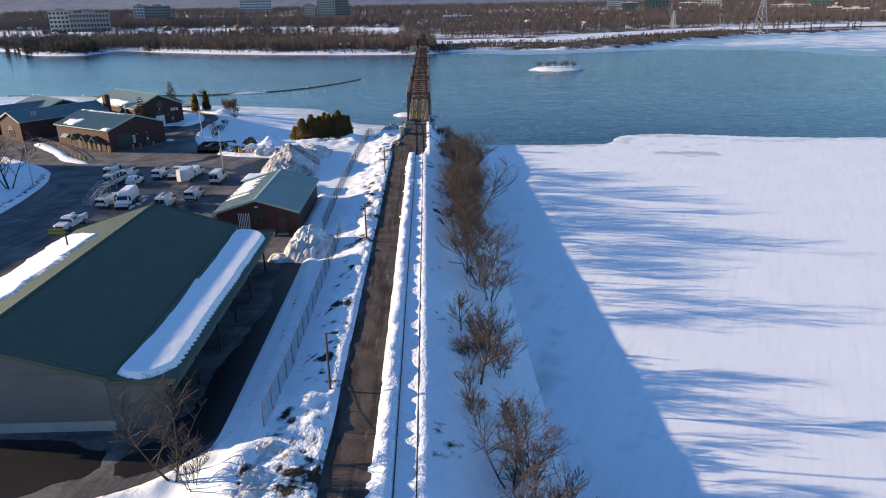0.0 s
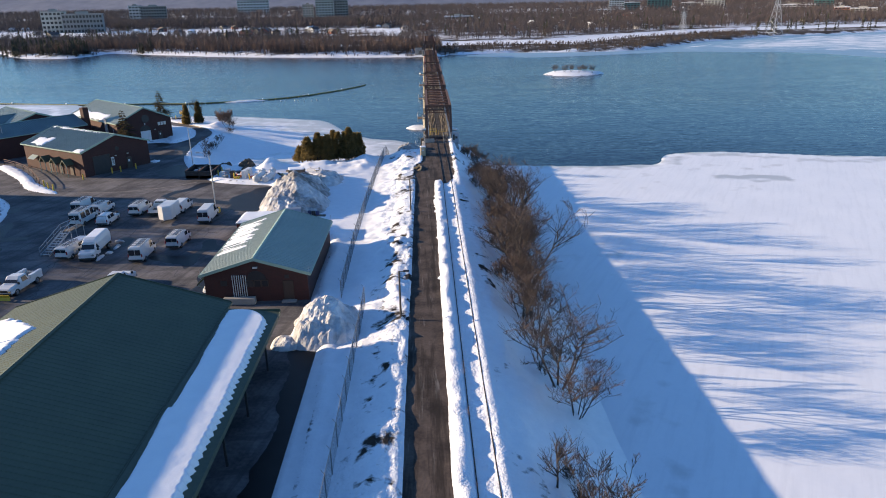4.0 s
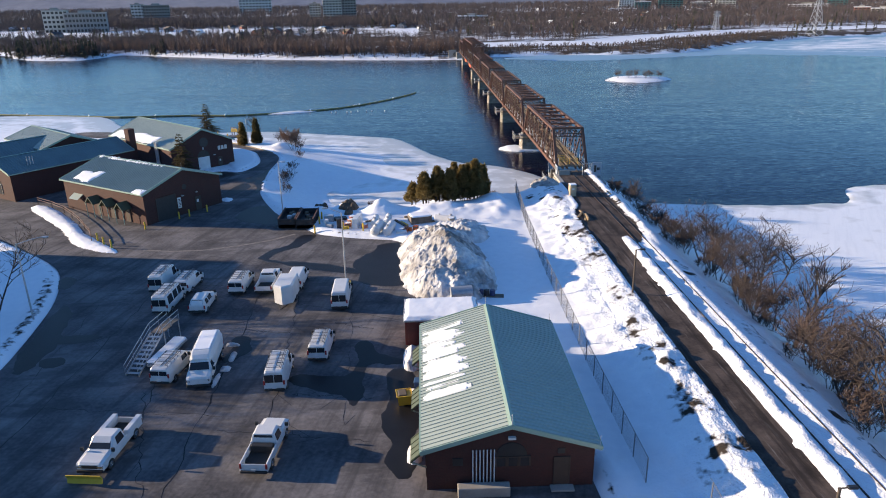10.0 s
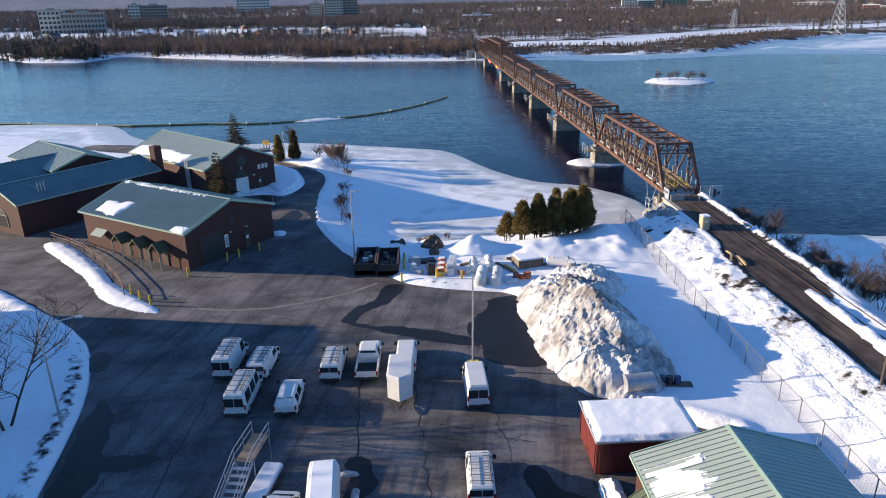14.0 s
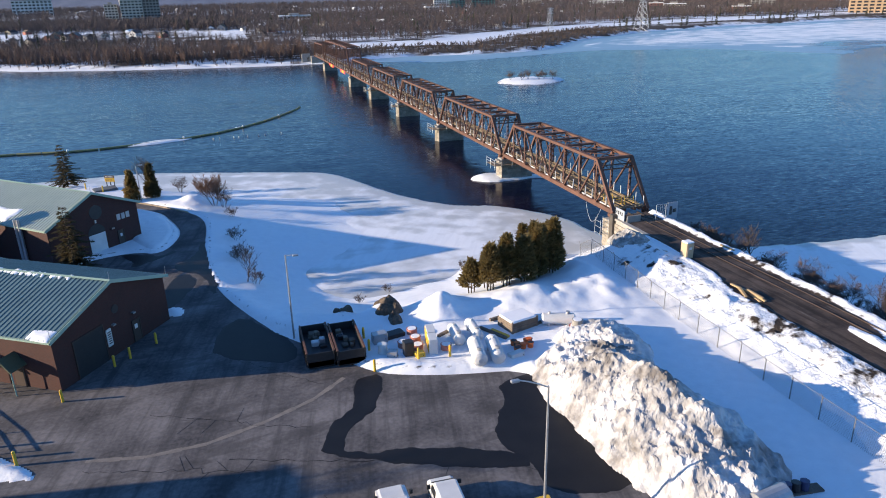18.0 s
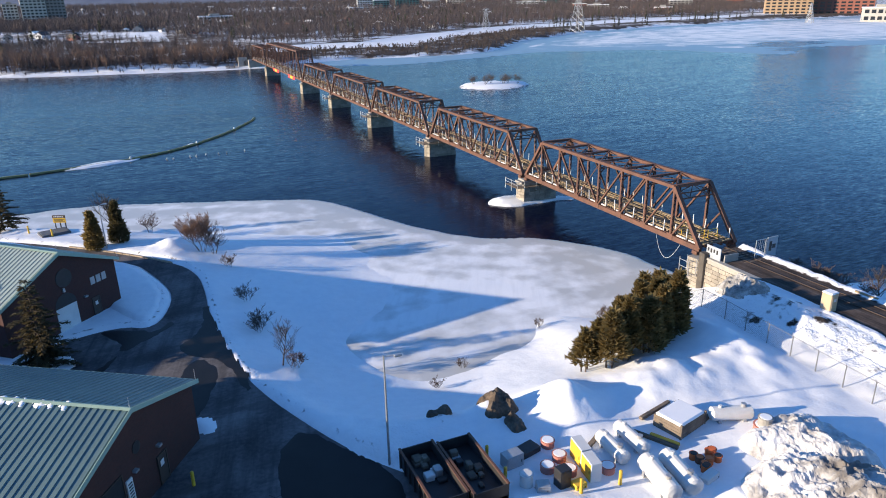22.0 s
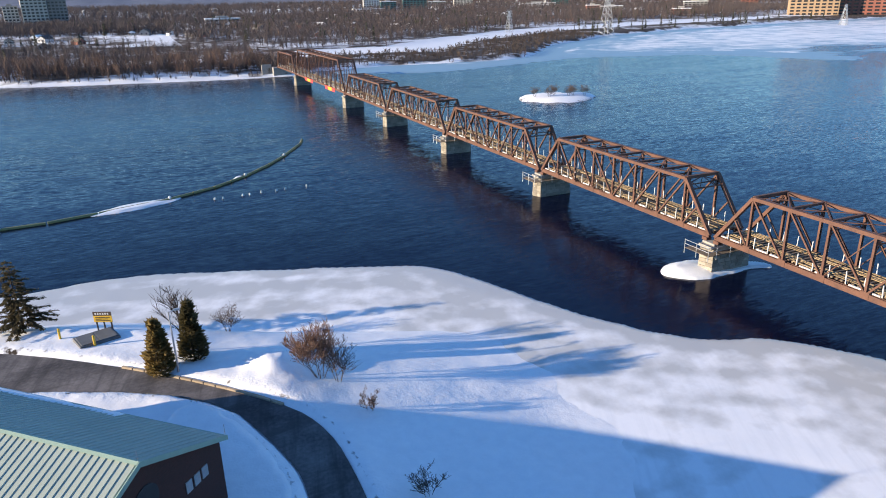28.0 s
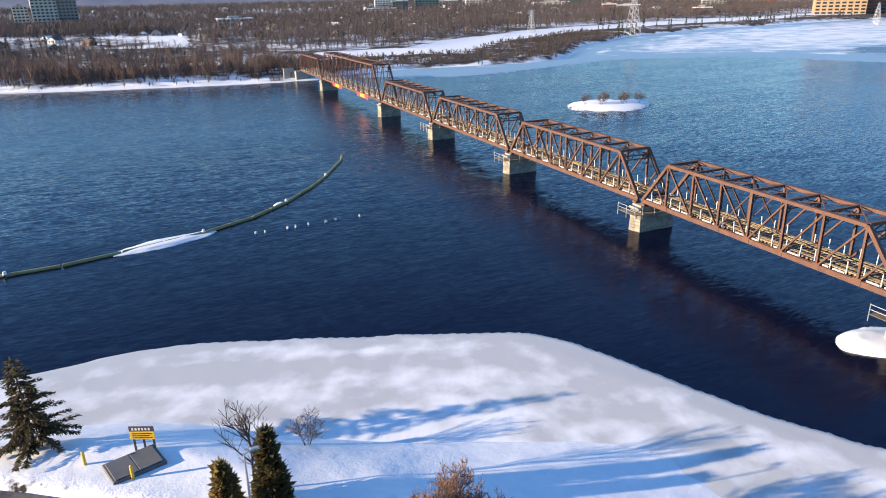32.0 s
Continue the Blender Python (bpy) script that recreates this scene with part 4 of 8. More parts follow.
# red and yellow banners on the long span
BANNER = mat("banner_red", (0.7, 0.05, 0.07), (0.6, 0.04, 0.05), rough=0.7)
BANNER_Y = mat("banner_yellow", (0.85, 0.42, 0.03), (0.75, 0.36, 0.03), rough=0.7)
for y in (372, 405):
    b = thing("banner", -3.05, y, 1.0, label="red banner with a yellow middle tied to the bridge side", category="banner", group="bridge banners")
    part("cloth", Shape().block(-0.03, 0, -0.2, 0.03, 13, 1.1, 0.02), BANNER, b)
    part("middle", Shape().block(-0.06, 4, -0.1, 0, 9, 1.0, 0.02), BANNER_Y, b)


# ---- buildings ----
def wall_ring(w, l, h, t=0.3):
    def ring(i, z):
        return [(-w / 2 + i, i, z), (w / 2 - i, i, z), (w / 2 - i, l - i, z), (-w / 2 + i, l - i, z)]
    faces = []
    for i in range(4):
        j = (i + 1) % 4
        faces += [(i, j, 4 + j, 4 + i), (8 + i, 12 + i, 12 + j, 8 + j), (4 + i, 4 + j, 12 + j, 12 + i), (i, 8 + i, 8 + j, j)]
    return Shape().add(ring(0, -0.3) + ring(0, h) + ring(t, -0.3) + ring(t, h), faces)


def gable_house(name, x, y, rz, w, l, h, top, wall, label, over=0.35, rib_step=0.55, roof=None, ribs=True, trim=None, rib_h=0.06):
    """Walls with two gables, two roof slopes with standing seams, verge and gutter trim. Local x runs along the front gable, y along the ridge."""
    b = thing(name, x, y, 0, rz, label, "building")
    roof, trim = roof or GREEN, trim or GREENTRIM
    part("wall", wall_ring(w, l, h), wall, b)
    for yy in (0, l - 0.3):
        part("gable", Shape().prism([(-w / 2, yy, h), (w / 2, yy, h), (0, yy, top - 0.12)], [(-w / 2, yy + 0.3, h), (w / 2, yy + 0.3, h), (0, yy + 0.3, top - 0.12)]), wall, b)
    k = (top - h) / (w / 2)
    e = w / 2 + over
    ze = top - k * e
    for sx in (-1, 1):
        sl = part("roof", Shape().prism([(0, -over, top), (sx * e, -over, ze), (sx * e, -over, ze - 0.16), (0, -over, top - 0.16)],
                                        [(0, l + over, top), (sx * e, l + over, ze), (sx * e, l + over, ze - 0.16), (0, l + over, top - 0.16)]), roof, b, "green standing-seam metal roof slope")
        if ribs:
            rib = Shape().prism([(0, -0.04, top - 0.01), (sx * e, -0.04, ze - 0.01), (sx * e, -0.02, ze + rib_h), (0, -0.02, top + rib_h)],
                                [(0, 0.04, top - 0.01), (sx * e, 0.04, ze - 0.01), (sx * e, 0.02, ze + rib_h), (0, 0.02, top + rib_h)]).mesh("seam", roof)
            for i in range(int((l + 2 * over - 0.3) / rib_step) + 1):
                again("seam", rib, sl, pose(0, -over + 0.15 + i * rib_step, 0))
        for yy in (-over - 0.06, l + over):
            part("verge_trim", Shape().prism([(0, yy, top + 0.09), (sx * (e + 0.05), yy, ze + 0.07), (sx * (e + 0.05), yy, ze - 0.28), (0, yy, top - 0.26)],
                                             [(0, yy + 0.06, top + 0.09), (sx * (e + 0.05), yy + 0.06, ze + 0.07), (sx * (e + 0.05), yy + 0.06, ze - 0.28), (0, yy + 0.06, top - 0.26)]), trim, b)
        part("gutter", Shape().box(min(sx * e, sx * (e + 0.12)), -over, ze - 0.2, max(sx * e, sx * (e + 0.12)), l + over, ze - 0.03), trim, b)
    part("ridge_cap", Shape().prism([(-0.22, -over, top + 0.01), (0, -over, top + 0.1), (0.22, -over, top + 0.01)], [(-0.22, l + over, top + 0.01), (0, l + over, top + 0.1), (0.22, l + over, top + 0.01)]), trim, b)
    return b


def on_front(b, name, x0, x1, z0, z1, material, label="", depth=0.06, frame_mat=None):
    """A door or window set on the front gable, with a frame round it."""
    ob = part(name, Shape().box(x0, -depth, z0, x1, 0.1, z1), material, b, label)
    if frame_mat:
        f = 0.09
        s = Shape().box(x0 - f, -depth - 0.04, z0, x0, 0.05, z1).box(x1, -depth - 0.04, z0, x1 + f, 0.05, z1).box(x0 - f, -depth - 0.04, z1, x1 + f, 0.05, z1 + f)
        part("frame", s, frame_mat, ob)
    return ob


def round_on_front(b, name, cx, cz, r, material, label="", half=False, depth=0.05):
    n = 24
    ang = [math.pi * i / n for i in range(n + 1)] if half else [2 * math.pi * i / n for i in range(n)]
    ring = [(cx + r * math.cos(a), cz + r * math.sin(a)) for a in ang]
    return part(name, Shape().prism([(x, -depth, z) for x, z in ring], [(x, 0.1, z) for x, z in ring]), material, b, label)


def lightning_rod(b, x, y, z):
    part("lightning_rod", Shape().rod((x, y, z - 0.4), (x, y, z + 0.8), 0.02, n=5), GALV, b)


def roof_snow(b, w, l, h, top, over, side, u0, u1, d0, d1, thick, rough, seed, label, streak=0.0, skew=0.0):
    """Snow lying on a slope: u along the ridge, d the way down from it (0 to 1)."""
    k = (top - h) / (w / 2)
    e = w / 2 + over
    us, ds = np.arange(u0 - 1, u1 + 1 + max(0, skew), 0.16), np.linspace(d0 - 0.08, d1 + 0.02, 60)
    D, U = np.meshgrid(ds, us)
    s = np.minimum(np.minimum(U - u0, u1 + skew * (D - d0) - U), np.minimum((D - d0) * e, (d1 - D) * e + 0.02))
    s = s + rough * fbm(U, D * e, 2.4, 4, seed)
    if streak:
        s = np.minimum(s, 0.5 if streak > 1 else 2.0) + streak * fbm(U, D * e * 0.04, 0.34, 2, seed + 3)
    z = top - k * D * e + np.where(s > 0, 0.03 + thick * ease(0, 0.5, s) + 0.03 * fbm(U, D * e, 0.8, 3, seed), -0.06)
    ob = sheet("roof_snow", ds * e * side, us, z, CLEAN, keep=s > 0)
    ob.data.flip_normals() if side < 0 else None
    ob.matrix_basis = b.matrix_basis.copy()
    return tagged(ob, label, "snow", kind="stuff")


# pump house beside the lane
pump = gable_house("pump_house", -22.03, 62.25, 0, 11.3, 18.3, 3.42, 5.15, BRICK, "dark red brick building with a green metal gable roof", rib_step=0.43)
round_on_front(pump, "arch_window", 0.05, 2.55, 1.05, DARK, "dark half-round arched window", half=True)
for x in (-0.95, -0.15, 0.65):
    on_front(pump, "window", x, x + 0.6, 1.75, 2.45, GLASS, frame_mat=BROWNDOOR)
for k in range(7):
    x = -2.55 + 0.24 * k
    part("pipe", Shape().rod((x, -0.12, 0.5), (x, -0.12, 3.15), 0.045, n=8), WHITE, pump, "white vertical conduit")
part("curb_wall", Shape().block(-3.6, -1.0, 0, -0.1, -0.3, 0.75, 0.04), CONCRETE, pump)
on_front(pump, "door", 3.0, 3.95, 0.15, 2.3, BROWNDOOR, "dark metal door", frame_mat=BROWNDOOR)
on_front(pump, "vent", 3.15, 3.65, 2.65, 3.05, DARK)
on_front(pump, "window", -3.9, -3.2, 1.9, 2.5, DARK)
on_front(pump, "lamp", -0.2, 0.3, 3.95, 4.1, WHITE, depth=0.25)
part("door_step", Shape().block(2.7, -0.7, 0, 4.3, -0.02, 0.14, 0.03), CONCRETE, pump)
for yy in (0.6, 6.9, 13.8):
    aw = part("side_porch", Shape().prism([(-6.75, yy, 1.85), (-5.66, yy, 2.8), (-5.66, yy, 2.66), (-6.75, yy, 1.7)], [(-6.75, yy + 2.6, 1.85), (-5.66, yy + 2.6, 2.8), (-5.66, yy + 2.6, 2.66), (-6.75, yy + 2.6, 1.7)]), DARKGREEN, pump, "small dark green ribbed metal awning")
    for k in range(5):
        y0 = yy + 0.02 + 0.625 * k
        part("seam", Shape().prism([(-6.75, y0, 1.84), (-5.66, y0, 2.79), (-5.66, y0, 2.86), (-6.75, y0, 1.91)], [(-6.75, y0 + 0.06, 1.84), (-5.66, y0 + 0.06, 2.79), (-5.66, y0 + 0.06, 2.86), (-6.75, y0 + 0.06, 1.91)]), DARKGREEN, aw)
    part("bracket", Shape().beam((-6.65, yy + 0.1, 1.75), (-5.66, yy + 0.1, 1.3), 0.08, 0.08), GREENTRIM, aw)
    part("bracket", Shape().beam((-6.65, yy + 2.5, 1.75), (-5.66, yy + 2.5, 1.3), 0.08, 0.08), GREENTRIM, aw)
    part("side_door", Shape().box(-5.72, yy + 0.7, 0.05, -5.6, yy + 1.9, 2.1), BROWNDOOR, pump)
for x, yy, z in ((0, -0.35, 5.2), (-5.9, -0.35, 3.35), (5.9, -0.35, 3.35), (0, 18.6, 5.2), (5.9, 18.6, 3.35)):
    lightning_rod(pump, x, yy, z)
roof_snow(pump, 11.3, 18.3, 3.42, 5.15, 0.35, -1, 5.2, 16.6, 0.45, 0.95, 0.05, 0.5, 17, "melting streaks of snow on a green metal roof", streak=1.5)

# warehouse with a lean-to canopy
shed = gable_house("warehouse", -31.75, 14.7, 0, 19.2, 36.6, 4.75, 7.75, SIDING, "large grey metal-clad warehouse with a green gable roof", rib_step=0.5, rib_h=0.022, over=0.4, roof=DARKGREEN, trim=DARKGREEN)
for k in range(16):
    z = 0.9 + 0.25 * k
    part("siding_board", Shape().prism([(-9.62, -0.07, z), (-9.62, 0.02, z), (-9.62, 0.02, z + 0.245), (-9.62, -0.03, z + 0.245)], [(9.62, -0.07, z), (9.62, 0.02, z), (9.62, 0.02, z + 0.245), (9.62, -0.03, z + 0.245)]), SIDING, shed)
part("plinth", Shape().block(-9.75, -0.14, -0.2, 9.75, 0.1, 0.85, 0.03), CONCRETE, shed)
part("canopy_roof", Shape().prism([(9.5, -0.2, 4.62), (14.8, -0.2, 4.16), (14.8, -0.2, 4.01), (9.5, -0.2, 4.45)], [(9.5, 35.6, 4.62), (14.8, 35.6, 4.16), (14.8, 35.6, 4.01), (9.5, 35.6, 4.45)]), DARKGREEN, shed, "low green lean-to roof")
part("fascia", Shape().box(14.8, -0.25, 3.8, 14.88, 35.65, 4.2).box(9.6, -0.28, 3.95, 14.88, -0.2, 4.4).box(9.6, 35.6, 3.95, 14.88, 35.68, 4.4), DARKGREEN, shed)
for yy in (0.2, 6.4, 12.7, 18.5, 24.7, 32.0):
    part("canopy_post", Shape().box(14.0, yy - 0.08, -0.1, 14.16, yy + 0.08, 4.08), BLACK, shed)
part("canopy_wall", Shape().box(9.62, 0.02, -0.1, 13.9, 0.12, 4.1), SIDING, shed)
part("kerb", Shape().block(11.8, 1, -0.1, 12.2, 32, 0.18, 0.04), CONCRETE, shed)
part("vent_pipe", Shape().rod((-5.5, 26, 5.9), (-5.5, 26, 7.3), 0.09), BLACK, shed)
roof_snow(shed, 19.2, 36.6, 4.75, 7.75, 0.4, -1, -0.2, 28.0, 0.31, 1.0, 0.22, 0.7, 27, "thick old snow on a green metal roof", streak=0.6, skew=9.5)
us, xs = np.arange(-1, 36, 0.11), np.linspace(9.9, 14.9, 60)
X, U = np.meshgrid(xs, us)
near_eave = 10.35 + 0.35 * np.sin(np.clip(U - 2, 0, 16.5) / 16.5 * math.pi) * (U < 18.5) + 0.3 * (U >= 18.5) * ease(33, 22, U)
ends = np.minimum((U + 0.15) * 0.75, (35.1 - U) * 0.75) - 0.3 * np.abs(X - 12.0) ** 2 * (0.6 + 0.4 * (X > 12.0))
s = np.minimum(ends, np.minimum(X - near_eave, 14.4 - X)) + 0.12 * fbm(U, X, 2.5, 3, 8) - 0.55 * np.abs(np.mod(U / 0.75, 1) - 0.5) * ease(13.5, 14.3, X)
z = 4.68 - 0.0875 * (X - 9.5) + np.where(s > 0, 0.05 + 0.36 * ease(0, 0.32, s) + 0.02 * fbm(U, X, 0.9, 3, 3), -0.3)
cs = sheet("roof_snow", xs, us, z, CLEAN, keep=s > 0)
cs.matrix_basis = shed.matrix_basis.copy()
tagged(cs, "thick slab of snow on the lean-to roof", "snow", kind="stuff")

# brick halls at the point
hall_a = gable_house("brick_hall", -65.6, 130.55, 56.8, 14.6, 20.5, 5.05, 7.4, BRICK, "dark brick hall with a teal standing-seam roof", rib_step=0.5, roof=TEALROOF)
on_front(hall_a, "garage_door", -5.2, -1.7, 0, 3.6, DARK, "dark brown roller door", frame_mat=BROWNDOOR)
round_on_front(hall_a, "round_vent", 0.2, 4.4, 0.42, DARK, "round louvred vent")
on_front(hall_a, "door", 2.0, 2.95, 0, 2.2, BROWNDOOR, frame_mat=BROWNDOOR)
on_front(hall_a, "door_notice", 2.2, 2.6, 1.35, 1.8, WHITE, depth=0.08)
for x in (-0.6, 2.1):
    on_front(hall_a, "wall_lamp", x, x + 0.35, 3.0, 3.15, GALV, depth=0.3)
sg = on_front(hall_a, "wall_sign", -1.4, -0.8, 1.2, 2.9, WHITE, "white sign with dark lines of writing", depth=0.1)
s = Shape()
for k in range(6):
    s.box(-1.3, -0.115, 1.45 + 0.22 * k, -0.9, -0.102, 1.55 + 0.22 * k)
part("writing", s, DARK, sg)
for k, d in enumerate((4.2, 8.0, 11.6)):
    pz = part("porch", Shape().prism([(-7.3, d - 1.1, 2.3), (-7.3, d, 3.4), (-7.3, d + 1.1, 2.3), (-7.3, d + 1.0, 2.2), (-7.3, d, 3.2), (-7.3, d - 1.0, 2.2)],
                                     [(-9.0, d - 1.1, 2.3), (-9.0, d, 3.4), (-9.0, d + 1.1, 2.3), (-9.0, d + 1.0, 2.2), (-9.0, d, 3.2), (-9.0, d - 1.0, 2.2)]), DARKGREEN, hall_a, "small dark green gabled porch roof")
    part("porch_post", Shape().rod((-8.85, d - 0.95, 0), (-8.85, d - 0.95, 2.3), 0.06), GREENTRIM, pz)
    part("porch_post", Shape().rod((-8.85, d + 0.95, 0), (-8.85, d + 0.95, 2.3), 0.06), GREENTRIM, pz)
    part("side_door", Shape().box(-7.36, d - 0.6, 0, -7.25, d + 0.6, 2.1), BROWNDOOR, hall_a)
part("awning", Shape().prism([(-8.4, 15.6, 2.2), (-7.3, 15.6, 2.9), (-7.3, 15.6, 2.75)], [(-8.4, 18.0, 2.2), (-7.3, 18.0, 2.9), (-7.3, 18.0, 2.75)]), GREEN, hall_a)
for x, yy, z in ((0, -0.3, 7.45), (7.5, -0.3, 5.1), (-7.5, -0.3, 5.1)):
    lightning_rod(hall_a, x, yy, z)
roof_snow(hall_a, 14.6, 20.5, 5.05, 7.4, 0.35, -1, 13.5, 19.0, 0.55, 0.98, 0.12, 0.9, 37, "patch of old snow on a green roof")
roof_snow(hall_a, 14.6, 20.5, 5.05, 7.4, 0.35, -1, 0.0, 2.4, 0.86, 1.0, 0.1, 0.3, 47, "strip of snow at a roof corner")

roof_snow(hall_a, 14.6, 20.5, 5.05, 7.4, 0.35, -1, 4.0, 20.4, -0.01, 0.05, 0.08, 0.25, 53, "thin line of snow under a ridge", streak=0.3)
hall_b = gable_house("brick_hall", -71.7, 161.7, 47.0, 13.6, 25.5, 5.45, 8.4, BRICK, "dark brick hall with round window and pale green roof", rib_step=0.5)
round_on_front(hall_b, "round_window", 0.3, 5.6, 0.95, DARK, "large round dark window")
gd = on_front(hall_b, "garage_door", -1.3, 1.2, 0, 2.7, WHITE, "white overhead door under a brick arch", depth=0.02)
round_on_front(hall_b, "door_arch", -0.05, 2.75, 1.3, DARK, half=True, depth=0.03)
for k in range(3):
    on_front(hall_b, "window", 3.3 + 0.75 * k, 3.85 + 0.75 * k, 3.6, 4.4, GALV, "pale square window")
on_front(hall_b, "door", 3.1, 3.95, 0, 2.1, BROWNDOOR, frame_mat=BROWNDOOR)
on_front(hall_b, "door_notice", 3.35, 3.7, 1.3, 1.7, WHITE, depth=0.08)
on_front(hall_b, "wall_lamp", 2.1, 2.5, 2.7, 2.85, GALV, depth=0.3)
on_front(hall_b, "wall_lamp", -0.15, 0.1, 4.2, 4.6, GALV, depth=0.15)
for k in range(2):
    part("flue_pipe", Shape().rod((-7.15, 4.6 + 0.7 * k, 0.2), (-7.15, 4.6 + 0.7 * k, 6.2), 0.2, n=12), GALV, hall_b, "tall silver flue")
for x, yy, z in ((0, -0.3, 8.45), (7.1, -0.3, 5.4), (-7.1, -0.3, 5.4)):
    lightning_rod(hall_b, x, yy, z)
roof_snow(hall_b, 13.6, 25.5, 5.45, 8.4, 0.35, -1, 7.5, 25.0, 0.62, 0.99, 0.16, 0.8, 57, "long patch of snow on a green roof")
roof_snow(hall_b, 13.6, 25.5, 5.45, 8.4, 0.35, 1, 8.0, 25.0, 0.9, 1.0, 0.12, 0.3, 67, "snow along a roof edge")

hall_c = gable_house("brick_wing", -101.84, 142.66, -33.0, 9.4, 23.5, 5.0, 7.0, BRICK, "long brick wing with a blue-green metal roof", rib_step=0.5, roof=TEALROOF)
round_on_front(hall_c, "arch_window", 0, 2.6, 1.2, DARK, half=True)
on_front(hall_c, "window", -1.2, 1.2, 0.9, 2.6, GLASS, frame_mat=CONCRETE)
for k in range(3):
    part("roof_pipe", Shape().rod((3.4, 4.0 + 0.5 * k, 5.3), (3.4, 4.0 + 0.5 * k, 7.0), 0.08), GALV, hall_c, "white roof vent pipe")
part("chimney", Shape().block(2.2, 24.2, 0, 3.6, 25.6, 8.6, 0.05), BRICK, hall_c)
gable_house("brick_hall", -98.1, 162.8, 47.6, 11.0, 19.0, 5.6, 7.5, BRICK, "brick hall with a cross-gabled green roof", rib_step=0.6)
gable_house("brick_wing", -113.5, 153.0, -33.0, 9.0, 17.0, 4.9, 6.9, BRICK, "low brick wing with a blue-green roof", rib_step=0.6, roof=TEALROOF)

# ---- fences and poles ----
MESH_WIRE = mat("chain_link", (0.24, 0.245, 0.25), (0.18, 0.185, 0.19), rough=0.5, metal=0.5, scale=2, fine=15, bump=0)


def z_at(x, y):
    return float(land_height(np.array([[float(x)]]), np.array([[float(y)]]))[0][0, 0])


def fence(points, label, height=2.1, step=2.9):
    f = thing("chain_link_fence", 0, 0, 0, label=label, category="fence", group="chain-link fences")
    for (x0, y0), (x1, y1) in zip(points[:-1], points[1:]):
        n = max(1, round(math.hypot(x1 - x0, y1 - y0) / step))
        tops = []
        for k in range(n + 1):
            x, y = x0 + (x1 - x0) * k / n, y0 + (y1 - y0) * k / n
            z = z_at(x, y) - 0.1
            tops.append((x, y, z))
            if k < n or (x1, y1) == points[-1]:
                part("post", Shape().rod((x, y, z - 0.3), (x, y, z + height), 0.045, n=6).rod((x, y, z + height), (x - 0.22, y, z + height + 0.35), 0.02, n=4), MESH_WIRE, f)
        for (ax, ay, az), (bx, by, bz) in zip(tops[:-1], tops[1:]):
            s = Shape().rod((ax, ay, az + height), (bx, by, bz + height), 0.025, n=5)
            part("top_rail", s, MESH_WIRE, f)
            w = Shape()
            m = 17
            for i in range(-8, m):
                for lean in (1, -1):
                    a0, a1 = i / m, (i + 8) / m
                    lo, hi = max(a0, 0), min(a1, 1)
                    if hi <= lo:
                        continue
                    h0, h1 = (lo - a0) / (a1 - a0) * height, (hi - a0) / (a1 - a0) * height
                    if lean < 0:
                        h0, h1 = height - h0, height - h1
                    p = (ax + (bx - ax) * lo, ay + (by - ay) * lo, az + (bz - az) * lo + h0)
                    q = (ax + (bx - ax) * hi, ay + (by - ay) * hi, az + (bz - az) * hi + h1)
                    w.beam(p, q, 0.007, 0.007)
            part("wire_mesh", w, MESH_WIRE, f)
    return f


fence([(-10.0, 12.0), (-9.9, 31.0), (-9.9, 58.5)], "chain-link fence with barbed outriggers standing in snow")
fence([(-12.8, 62.0), (-13.0, 79.0), (-12.9, 100.0), (-12.6, 118.0), (-12.0, 134.0), (-11.3, 141.0)], "long chain-link fence along a snowy slope")


def road_pole(x, y, z, label):
    p = thing("street_lamp", x, y, z, label=label, category="street lamp", group="lane lamps")
    part("pole", Shape().rod((0, 0, -0.4), (0, 0, 5.0), 0.11, 0.085), POLEWOOD, p)
    part("arm", Shape().beam((-0.1, 0, 4.95), (0.55, 0, 5.02), 0.06, 0.06), POLEWOOD, p)
    part("lamp_head", Shape().block(0.4, -0.13, 4.94, 0.95, 0.13, 5.1, 0.03), DARK, p)


road_pole(-5.8, 16.7, 1.75, "short dark wooden lamp post beside the lane")
road_pole(-5.87, 53.0, 1.75, "short dark wooden lamp post beside the lane")
road_pole(-5.55, 90.1, 1.75, "short dark wooden lamp post beside the lane")


def yard_pole(x, y, z, h, arm, label, base=None):
    p = thing("light_pole", x, y, z, label=label, category="light pole", group="yard light poles")
    part("pole", Shape().rod((0, 0, -0.3), (0, 0, h), 0.1, 0.06, n=10), GALV, p)
    ax, ay, az = arm
    s = Shape()
    pts = [(ax * t, ay * t, h - 0.1 + az * math.sin(t * 1.6)) for t in (0, 0.3, 0.6, 0.85, 1.0)]
    for a, b in zip(pts[:-1], pts[1:]):
        s.rod(a, b, 0.045, n=6)
    part("arm", s, GALV, p)
    e = pts[-1]
    part("lamp_head", Shape().block(e[0] - 0.28, e[1] - 0.14, e[2] - 0.12, e[0] + 0.28, e[1] + 0.14, e[2] + 0.05, 0.04), GALV, p)
    if base:
        part("base_block", Shape().block(-0.55, -0.55, -0.1, 0.55, 0.55, 0.75, 0.05), base, p, "yellow concrete pole base")
    return p


